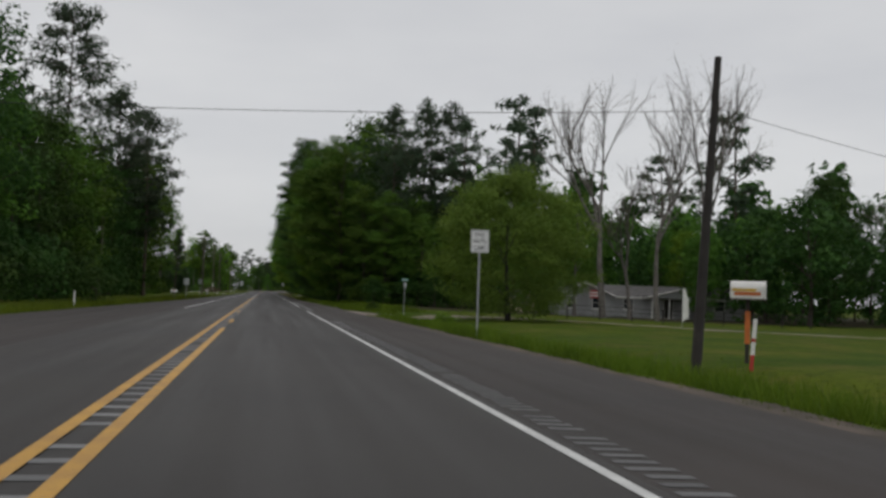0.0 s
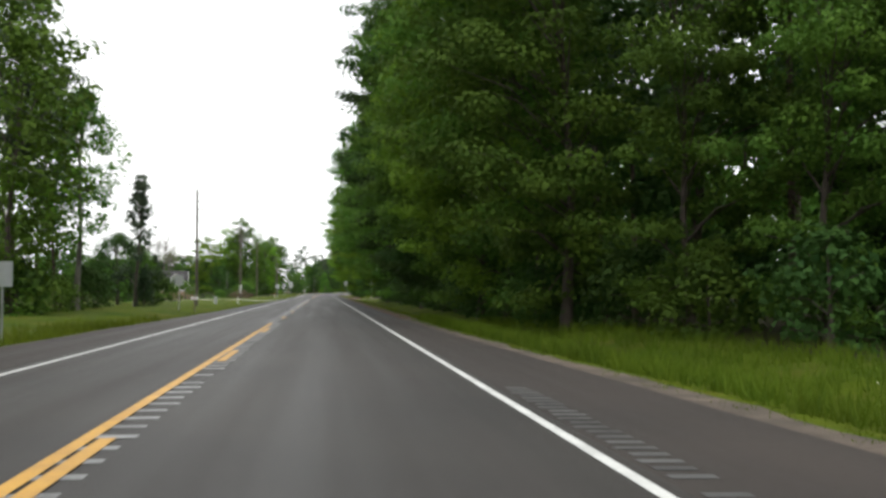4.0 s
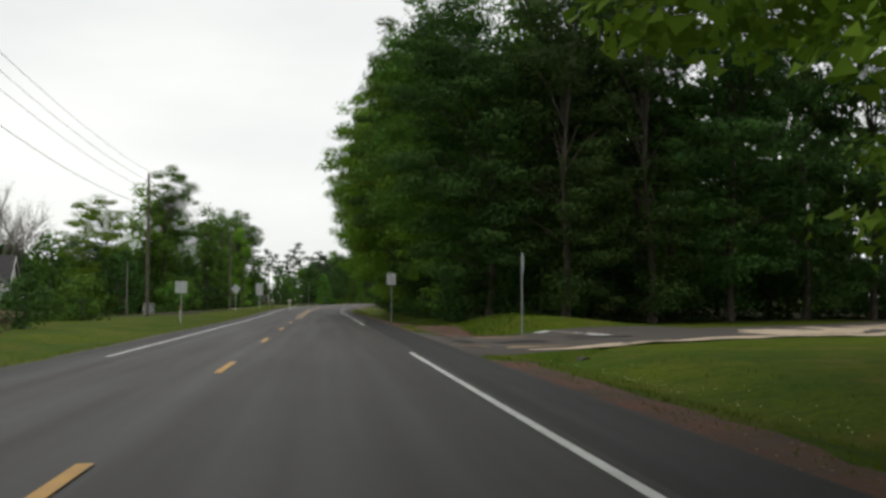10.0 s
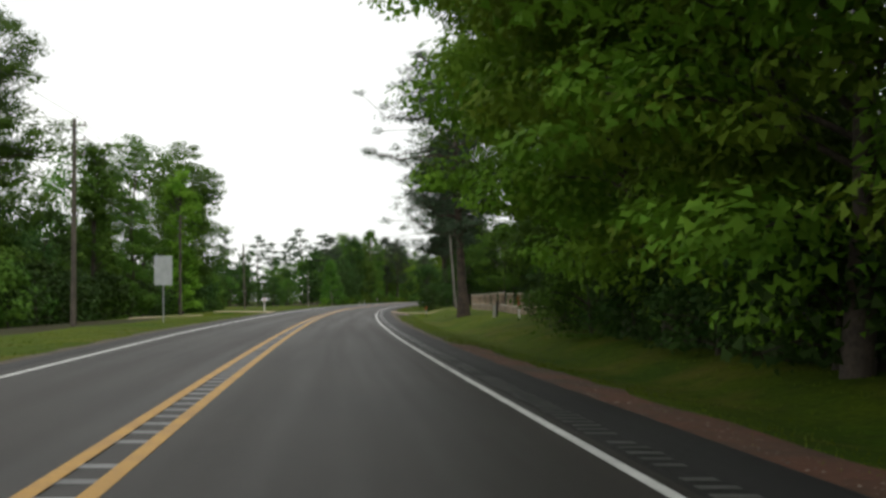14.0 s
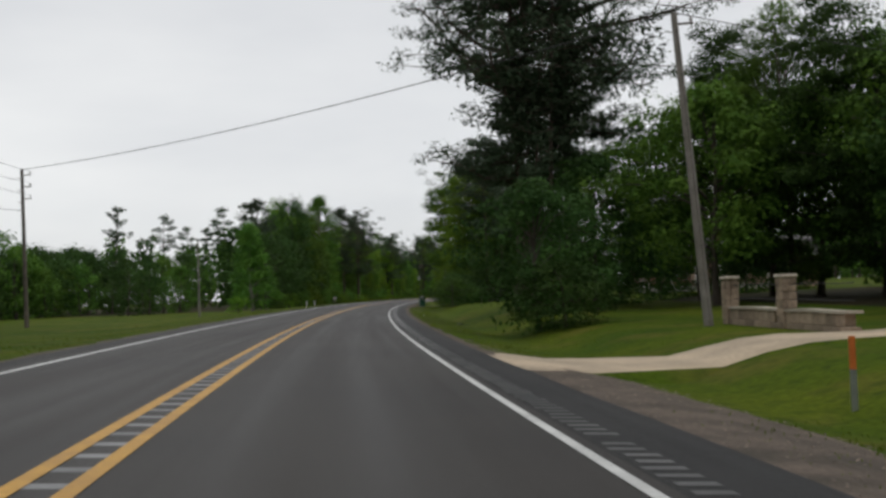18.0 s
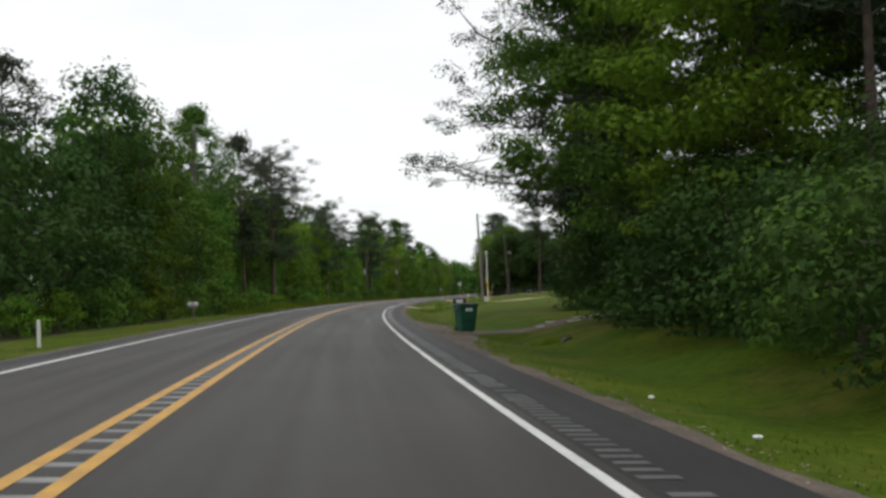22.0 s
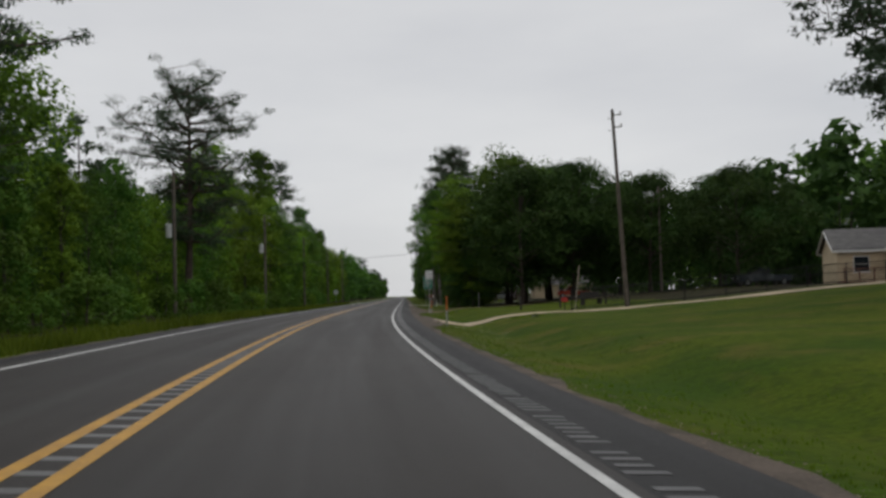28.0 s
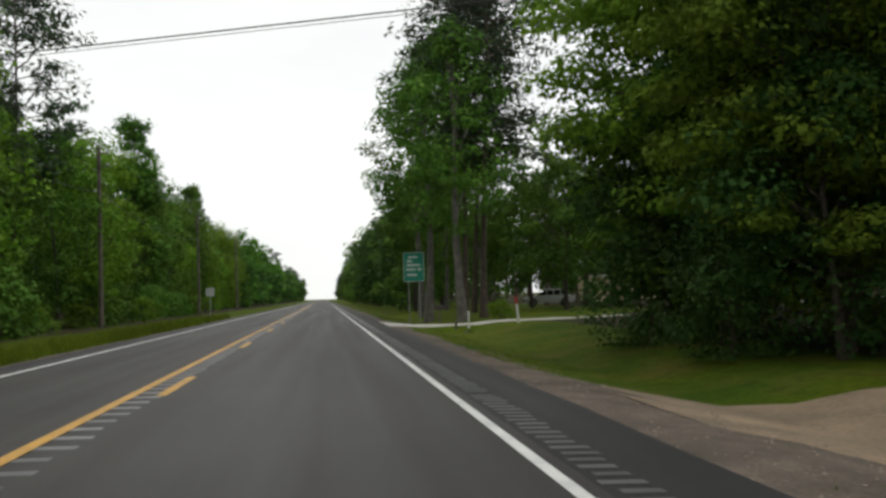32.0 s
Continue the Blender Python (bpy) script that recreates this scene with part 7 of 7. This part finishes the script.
def fence(path, h, post_step, mat, kind, label, post_r=0.03):
    """Posts, rails and pickets or mesh along a line of places."""
    ob = thing("fence", Matrix.Identity(4), label, "fence")
    pts = []
    for (s0, u0), (s1, u1) in zip(path[:-1], path[1:]):
        n = max(1, int(math.hypot(s1 - s0, u1 - u0) / post_step))
        pts += [(s0 + (s1 - s0) * k / n, u0 + (u1 - u0) * k / n) for k in range(n)]
    pts.append(path[-1])
    P = [at(s, u) for s, u in pts]
    for p in P:
        part("post", rod(p - Vector((0, 0, 0.2)), p + Vector((0, 0, h)), post_r), mat, ob)
    rails = {"iron": (0.12, 0.55, 0.97), "chain": (0.98,), "wood": (0.5, 0.92), "wire": (0.35, 0.65, 0.95)}[kind]
    for z in rails:
        V, F = tube([p + Vector((0, 0, h * z)) for p in P], [{"wood": 0.045, "iron": 0.026}.get(kind, 0.018)] * len(P), 5)
        part_np("rail", V, F, mat, ob)
    lists = []
    for a, b in zip(P[:-1], P[1:]):
        n = int((b - a).length / (0.14 if kind == "iron" else 0.22))
        if kind == "iron":
            for k in range(1, n):
                q = a.lerp(b, k / n)
                lists.append(tube([q + Vector((0, 0, 0.08)), q + Vector((0, 0, h * 0.99))], [0.014, 0.014], 4))
        elif kind == "chain":
            for k in range(n + 1):
                q = a.lerp(b, k / n)
                for sgn in (-1, 1):
                    e = a.lerp(b, max(0, min(1, k / n + sgn * h / (b - a).length)))
                    frac = abs((e - q).length) / h
                    lists.append(tube([q + Vector((0, 0, 0.03)), e + Vector((0, 0, 0.03 + (h - 0.05) * frac))], [0.0035, 0.0035], 3))
    if lists:
        V, F = join(lists)
        me = part_np("picket_panel" if kind == "iron" else "mesh", V, F, mat, ob)
        me["kind"] = "stuff"
    return ob


fence([(516, 13.0), (521, 17.5), (545, 25), (549, 46)], 1.25, 3.0, M_GALV, "chain", "grey chain-link fence round a back yard")
fence([(696.2, 14.5), (698.2, 22), (701, 44)], 1.35, 2.6, M_IRON, "iron", "black iron picket fence beside a drive", 0.045)
fence([(71, 18), (74, 44)], 1.1, 2.6, M_POLEDARK, "wire", "dark pipe and wire fence along the lot", 0.05)
fence([(74, 19), (106, 22)], 1.1, 4.0, M_POLEDARK, "wire", "dark wire fence before the trees", 0.045)
fence([(684, 31), (692, 46)], 1.0, 2.2, M_WOODGREY, "wood", "brown wooden rail fence before a house", 0.05)
fence([(309, -20), (312, -30)], 1.2, 2.2, M_WOODGREY, "wood", "weathered wooden rail fence", 0.05)
fence([(330, -16), (348, -18)], 1.2, 3.0, M_GALV, "chain", "chain-link fence by a yard")
for s, u, rail in ((706.8, 12.7, 0), (707.4, 15.6, 1), (708.0, 19.0, 0)):
    ob = thing("wooden_post", stand(s, u, 12), "dark old fence post standing in the lawn", "post", "old lawn posts")
    part("stub", box(-0.055, 0.055, -0.055, 0.055, -0.2, 0.9, 0.012), M_POLEDARK, ob)
    part("top", box(-0.06, 0.06, -0.06, 0.06, 0.9, 0.93, 0.01), M_POLEDARK, ob)
    if rail:
        part("rail", box(0.05, 3.45, -0.03, 0.03, 0.72, 0.82, 0.01), M_POLEDARK, ob, "weathered dark rail")
ob = thing("leaning_pole", stand(696.5, 14.75) @ pose(0, 0, 0, 0, 7, 0), "pale slender pole leaning beside the iron fence", "pole")
part("shaft", rod((0, 0, -0.2), (0, 0, 2.75), 0.04, 0.028, 8), M_CAP, ob)
part("collar", rod((0, 0, 0.55), (0, 0, 0.7), 0.055, 0.055, 8), M_GALV, ob)
ob = thing("red_box", stand(696.9, 14.2), "small red metal box on a short stake by the fence", "box")
part("stake", box(-0.03, 0.03, -0.03, 0.03, -0.2, 0.55), M_IRON, ob)
part("body", box(-0.19, 0.19, -0.1, 0.1, 0.55, 0.8, 0.02), M_RED, ob)
part("lid", box(-0.2, 0.2, -0.11, 0.11, 0.8, 0.825, 0.008), M_RED, ob)
ob = thing("garden_bench", stand(711, 18.5, 20), "dark wooden bench on the lawn", "bench")
part("seat", box(-0.8, 0.8, -0.25, 0.25, 0.42, 0.48, 0.01), M_POLEDARK, ob)
part("backrest", box(-0.8, 0.8, 0.22, 0.28, 0.55, 1.0, 0.01), M_POLEDARK, ob)
for x in (-0.7, 0.7):
    part("leg", box(x - .05, x + .05, -0.25, 0.28, -0.1, 0.42, 0.01), M_POLEDARK, ob)


def culvert(s, u, turn, label, r=0.24, dz=-0.27):
    """A dark pipe end looking out of a low earth mound in the ditch."""
    ob = thing("culvert", stand(s, u, turn, dz), label, "culvert")
    V, F, n = [], [], 16
    for y, rr in ((-0.32, r), (1.2, r), (1.2, r * 0.86), (-0.32, r * 0.86)):
        for k in range(n):
            a = 2 * math.pi * k / n
            V.append((rr * math.cos(a), y, 0.1 + rr * math.sin(a)))
    for i in range(4):
        for k in range(n):
            F.append((i * n + k, i * n + (k + 1) % n, ((i + 1) % 4) * n + (k + 1) % n, ((i + 1) % 4) * n + k))
    part_np("pipe", V, F, M_PIPE, ob, "dull dark ribbed pipe")
    # A black disc set down the pipe stands for its inner shade.
    part("pipe_dark", rod((0, 0.5, 0.1), (0, 0.56, 0.1), r * 0.9, r * 0.9, 14), M_SIGNBLACK, ob, "black disc standing for the shade inside the pipe")
    rng = random.Random(int(s))
    bm = bmesh.new()
    bmesh.ops.create_icosphere(bm, subdivisions=3, radius=1.0, matrix=pose(0, 0.95, -0.12))
    for v in bm.verts:
        q = v.co - Vector((0, 0.95, -0.12))
        q *= 1 + 0.22 * noise.noise(v.co * 1.7 + Vector((s, 0, 0)))
        v.co = Vector((q.x * 1.25, 0.95 + q.y * 0.95, -0.12 + q.z * 0.52))
    bmesh.ops.delete(bm, geom=[v for v in bm.verts if v.co.z < -0.35 or (v.co.y < 0.25 and abs(v.co.x) < r and v.co.z < 0.1 + r * 0.8)], context="VERTS")
    part("mound", bm, M_GRASS, ob, "grassy earth mound", smooth=True)
    for k in range(4):
        bm = bmesh.new()
        bmesh.ops.create_icosphere(bm, subdivisions=1, radius=rng.uniform(0.06, 0.13), matrix=pose(rng.choice((-1, 1)) * rng.uniform(0.3, 0.7), rng.uniform(-0.1, 0.3), 0.0, 0, 0, rng.uniform(0, 90)))
        for v in bm.verts:
            v.co.z *= 0.7
        part("rock", bm, M_GRAVEL, ob)
    return ob


culvert(416.5, 8.6, 0, "dark drain pipe end in the roadside ditch")
culvert(467.6, 7.8, 8, "dark drain pipe end in a grassy ditch")
culvert(531, 9.0, 0, "dark drain pipe end in the ditch")
culvert(688.5, 11.2, 0, "earth covered pipe end in the lawn ditch")
culvert(722.5, 9.0, 0, "dark drain pipe end before a drive")
culvert(771, 8.6, 0, "earth and stone pipe end beside a drive")
culvert(255, 9.0, 0, "stony pipe end at the side road")


def vehicle(s, u, turn, paint, kind, label, dz=0.0):
    """A car body from a side profile, with glass, wheels and lamps."""
    ob = thing({"pickup": "pickup_truck", "suv": "suv", "car": "car"}[kind], stand(s, u, turn, dz), label, "vehicle")
    prof = {"pickup": [(-2.7, .45), (-2.72, 1.05), (-0.55, 1.1), (-0.45, 1.2), (0.9, 1.2), (2.55, 1.08), (2.7, .8), (2.68, .42)],
            "suv": [(-2.3, .4), (-2.35, 1.1), (-2.25, 1.2), (0.8, 1.15), (2.2, 1.0), (2.35, .75), (2.3, .4)],
            "car": [(-2.2, .35), (-2.25, .85), (-1.6, .98), (0.9, .95), (2.1, .8), (2.25, .6), (2.2, .33)]}[kind]
    cab = {"pickup": [(-0.5, 1.18), (-0.35, 1.85), (0.75, 1.85), (1.35, 1.2)], "suv": [(-2.2, 1.18), (-1.95, 1.75), (0.3, 1.78), (1.0, 1.14)], "car": [(-1.7, .95), (-1.0, 1.42), (0.2, 1.44), (1.05, .93)]}[kind]

    def slab(points, w, grow=0.0):
        bm = bmesh.new()
        f = bm.faces.new([bm.verts.new((y * w, x, z)) for y in (-1,) for x, z in points])
        ext = bmesh.ops.extrude_face_region(bm, geom=[f])
        bmesh.ops.translate(bm, verts=[v for v in ext["geom"] if isinstance(v, bmesh.types.BMVert)], vec=(2 * w, 0, 0))
        bmesh.ops.recalc_face_normals(bm, faces=bm.faces)
        bmesh.ops.bevel(bm, geom=bm.edges[:], offset=0.05, segments=2, affect="EDGES")
        return bm

    body = part("body", slab(prof, 0.93), paint, ob)
    part("cabin", slab(cab, 0.8), M_GLASS, ob, "dark tinted glass house")
    part("roof", box(-0.78, 0.78, cab[1][0] + 0.02, cab[2][0] - 0.02, cab[1][1] - 0.05, cab[2][1] + 0.03, 0.02), paint, ob)
    for y in (cab[1][0], (cab[1][0] + cab[2][0]) / 2, cab[2][0]):
        for x in (-0.8, 0.8):
            part("pillar", box(x - 0.03, x + 0.03, y - 0.04, y + 0.04, cab[0][1] - 0.05, cab[1][1], 0.01), paint, body)
    for y in (prof[0][0] + 0.85, prof[-1][0] - 0.85):
        for x in (-0.86, 0.86):
            w = part("wheel", rod((x - 0.11, y, 0.36), (x + 0.11, y, 0.36), 0.36, 0.36, 18), M_RUBBER, ob)
            part("rim", rod((x - 0.115, y, 0.36), (x + 0.115, y, 0.36), 0.2, 0.2, 12), M_GALV, w)
    for x in (-0.65, 0.65):
        part("headlight", box(x - 0.2, x + 0.2, prof[-2][0] - 0.1, prof[-2][0] + 0.01, prof[-2][1] - 0.08, prof[-2][1] + 0.08, 0.02), M_LAMP, body)
        part("tail_light", box(x - 0.12, x + 0.12, prof[1][0] - 0.01, prof[1][0] + 0.08, prof[1][1] - 0.25, prof[1][1] - 0.05, 0.02), M_RED, body)
    part("bumper", box(-0.9, 0.9, prof[-1][0] - 0.05, prof[-1][0] + 0.08, 0.42, 0.6, 0.03), M_BLACK, body)
    part("bumper", box(-0.9, 0.9, prof[0][0] - 0.08, prof[0][0] + 0.05, 0.42, 0.6, 0.03), M_BLACK, body)
    return ob


vehicle(594, 57.0, 20, M_CARWHITE, "pickup", "white pickup truck parked under a brick carport")
vehicle(594.5, 61.4, 160, M_CARWHITE, "suv", "white car parked in the shade of a carport")
vehicle(732.6, 39.2, 95, M_CARDARK, "pickup", "slate coloured pickup truck parked in a yard")
vehicle(812, 21.5, 80, M_CARWHITE, "car", "white car parked among the trees")
vehicle(806, 33, 85, M_CARRED, "pickup", "red pickup truck parked among tree trunks")
vehicle(112, 40, 60, M_CARDARK, "pickup", "dark pickup truck parked by the white house")
vehicle(690, 40.5, 85, M_CARDARK, "car", "grey car parked under the pines")
# garden flags, mower, litter by the first house
ob = thing("garden_flag", stand(55, 25, 0), "white feather flag on a thin pole", "flag")
part("pole", rod((0, 0, 0), (0, 0, 2.4), 0.02), M_GALV, ob)
bm = bmesh.new()
vs = [bm.verts.new(p) for p in ((0.02, 0, 0.4), (0.42, 0.05, 0.7), (0.38, 0.02, 1.7), (0.1, 0, 2.35), (0.02, 0, 2.3))]
f = bm.faces.new(vs)
ext = bmesh.ops.extrude_face_region(bm, geom=[f])
bmesh.ops.translate(bm, verts=[v for v in ext["geom"] if isinstance(v, bmesh.types.BMVert)], vec=(0, 0.012, 0))
part("cloth", bm, M_WHITE, ob)
ob = thing("flag", stand(100, 34.2, 0), "red and white striped flag on a house pole", "flag")
part("pole", rod((0, 0, 0), (0, 0, 3.0), 0.025), M_GALV, ob)
for k in range(5):
    part("stripe", box(0.03, 1.4, -0.01, 0.01, 1.9 + 0.16 * k, 2.055 + 0.16 * k), M_RED if k % 2 == 0 else M_WHITE, ob)
ob = thing("trampoline", stand(112, 33, 0), "dark low trampoline in a yard", "trampoline")
part("bed", rod((0, 0, 0.82), (0, 0, 0.86), 1.7, 1.7, 20), M_BLACK, ob)
for a in range(0, 360, 60):
    part("leg", rod((1.6 * math.cos(radians(a)), 1.6 * math.sin(radians(a)), 0), (1.65 * math.cos(radians(a)), 1.65 * math.sin(radians(a)), 0.85), 0.03), M_GALV, ob)
rng = random.Random(5)
for k, (s, u) in enumerate(((484, 6.3), (497, 6.1), (506, 6.4), (509, 6.0), (513, 6.2), (545, 6.3), (212, 7.0), (232, 6.9), (722, 6.0), (52, 8.4), (60, 8.0))):
    ob = thing("litter", stand(s, u, rng.uniform(0, 90), 0.02), "crumpled pale litter lying at the road edge", "litter", "roadside litter")
    bm = bmesh.new()
    bmesh.ops.create_icosphere(bm, subdivisions=2, radius=0.045)
    for v in bm.verts:
        v.co *= rng.uniform(0.6, 1.3)
        v.co.z *= 0.5
    part("scrap", bm, M_SIGNWHITE, ob)


# ---- grass, weeds and wildflowers ----
def tufts(name, s0, s1, sides, count, lo, hi, seed, mat, label, category="grass", width=0.02, spread=0.06, blades=4, skip=()):
    rng = np.random.default_rng(seed)
    V, F = [], []
    for _ in range(count):
        s = rng.uniform(s0, s1)
        a, b = sides[int(rng.integers(len(sides)))]
        u = a + (b - a) * rng.uniform(0, 1) ** 1.6
        edge = along(EDGE_R, s) if u > 0 else along(EDGE_L, s)
        u = u + math.copysign(edge, u)
        if any(c0 <= s <= c1 and u * side > 0 for c0, c1, side in skip):
            continue
        p = at(s, u)
        for k in range(blades):
            h = rng.uniform(lo, hi)
            ang = rng.uniform(0, 2 * math.pi)
            q = p + Vector((rng.normal(0, spread), rng.normal(0, spread), -0.02))
            w = Vector((math.cos(ang), math.sin(ang), 0)) * width
            tip = q + Vector((rng.normal(0, 0.3) * h, rng.normal(0, 0.3) * h, h))
            n = len(V)
            V += [q - w, q + w, tip]
            F.append((n, n + 1, n + 2))
    ob = new(name, mesh_from(name, V, F, mat))
    return tagged(ob, label, category, kind="stuff")


def wildflowers(s0, s1, lo, hi, count, seed):
    """Tiny flower heads on thin stems, scattered over a patch of verge."""
    rng = np.random.default_rng(seed)
    V, F, I = [], [], []
    for _ in range(count * 2):
        s = rng.uniform(s0, s1)
        p = at(s, along(EDGE_R, s) + rng.uniform(lo, hi))
        h, r, a0 = rng.uniform(0.08, 0.2), rng.uniform(0.010, 0.018), rng.uniform(0, 6)
        n = len(V)
        V += [p + Vector((-0.003, 0, 0)), p + Vector((0.003, 0, 0)), p + Vector((0, 0, h))]
        F.append((n, n + 1, n + 2)), I.append(1)
        for k in range(5):
            V.append(p + Vector((r * math.cos(a0 + k * 1.257), r * math.sin(a0 + k * 1.257), h + 0.006 * math.sin(k * 2.1))))
        F.append(tuple(range(n + 3, n + 8))), I.append(0)
    ob = new("wildflowers", mesh_from("wildflowers", V, F, [M_FLOWER, M_BLADE], index=I))
    return tagged(ob, "scattered small white and yellow wildflowers", "flowers", kind="stuff")


CUTS = ((60, 75, 1), (251, 269, 1), (421, 430, 1), (536, 541, 1), (606, 612, 1), (689, 699, 1), (733, 744, 1), (771, 779, 1), (236, 245, -1), (398, 404, -1))
near = [(0.4, 5.5), (0.4, 3.0), (-0.4, -5)]
for k, (a, b) in enumerate(((-5, 110), (110, 260), (260, 420), (420, 560), (560, 700), (700, 800))):
    tufts("grass_tufts", a, b, near, int((b - a) * 75), 0.02, 0.075 if k > 1 else 0.11, 300 + k, M_BLADE, "short green verge grass", skip=CUTS, width=0.014, blades=3, spread=0.09)
tufts("tall_grass", 76, 140, [(1.2, 7.0)], 6000, 0.2, 0.5, 320, M_BLADE, "tall uncut grass before the trees", width=0.015)
tufts("tall_grass", 8, 58, [(0.8, 4.0)], 2500, 0.2, 0.5, 321, M_BLADE, "tall uncut grass along the lawn edge", width=0.015, skip=CUTS)
tufts("tall_grass", 20, 140, [(-0.8, -4.5)], 3500, 0.2, 0.5, 322, M_BLADE, "tall uncut grass along the far verge", width=0.015)
tufts("tall_grass", 570, 800, [(-0.6, -3.5)], 6000, 0.2, 0.6, 323, M_BLADE, "rough weeds below the woods", width=0.018)
tufts("tall_grass", 270, 288, [(3.0, 6.5)], 900, 0.1, 0.3, 325, M_BLADE, "rough grass on the side road corner", width=0.015)
tufts("tall_grass", 590, 625, [(1.5, 9.0)], 1500, 0.06, 0.2, 324, M_BLADE, "rough grass by the sandy drive", width=0.015, skip=CUTS)
for k, (a, b, lo, hi, n) in enumerate(((80, 105, 1.5, 5, 90), (228, 250, 1.2, 4, 70), (271, 286, 2.6, 6.5, 90), (560, 612, 1.2, 5, 130), (668, 690, 1.0, 3.5, 90), (705, 722, 1.0, 3.0, 60), (535, 560, 0.8, 2.0, 30))):
    wildflowers(a, b, lo, hi, n, 340 + k)
plant("shrub3", 604.2, 8.7, 0.36, tall=1.3, sink=0.1)
plant("shrub3", 613, 13.2, 0.3, sink=0.1)
plant("shrub3", 44, 9.0, 0.4, sink=0.1)
plant("shrub2", 84, 10.2, 0.3, sink=0.1)


def loose_stones(s0, s1, count, seed):
    """Small angular stones strewn over a gravel apron."""
    rng = np.random.default_rng(seed)
    V, F = [], []
    for _ in range(count):
        s = rng.uniform(s0, s1)
        e = along(EDGE_R, s)
        u = e - 0.15 + (along(APRON, s) + 0.5) * rng.uniform(0, 1) ** 0.8
        p, r, a = at(s, u), rng.uniform(0.008, 0.024), rng.uniform(0, 6)
        n = len(V)
        for k in range(4):
            q = r * rng.uniform(0.7, 1.2)
            V.append(p + Vector((q * math.cos(a + k * 1.57), q * math.sin(a + k * 1.57), 0.03)))
        V.append(p + Vector((rng.normal(0, 0.3) * r, rng.normal(0, 0.3) * r, 0.03 + r * rng.uniform(0.3, 0.7))))
        F += [(n, n + 1, n + 4), (n + 1, n + 2, n + 4), (n + 2, n + 3, n + 4), (n + 3, n, n + 4)]
    ob = new("loose_stones", mesh_from("loose_stones", V, F, M_STONES))
    return tagged(ob, "loose tan and grey stones on the gravel edge", "gravel", kind="stuff")


M_STONES = material("loose_stone", (0.22, 0.175, 0.14), 0.9, 0, 0.2, 3.0, 20.0, 0.3, (0.13, 0.10, 0.08), 0.5, island=0.5)
for k, (a, b, n) in enumerate(((406, 440, 2200), (524, 556, 2400), (684, 704, 1200), (714, 750, 2600), (455, 524, 1500), (556, 684, 2500), (140, 250, 1500), (282, 406, 2000))):
    loose_stones(a, b, n, 600 + k)

# originals that found no place are taken away
for key in list(PROTO):
    if key not in USED and key not in GATHER:
        for c in list(PROTO[key].children):
            bpy.data.objects.remove(c)
        bpy.data.objects.remove(PROTO[key])
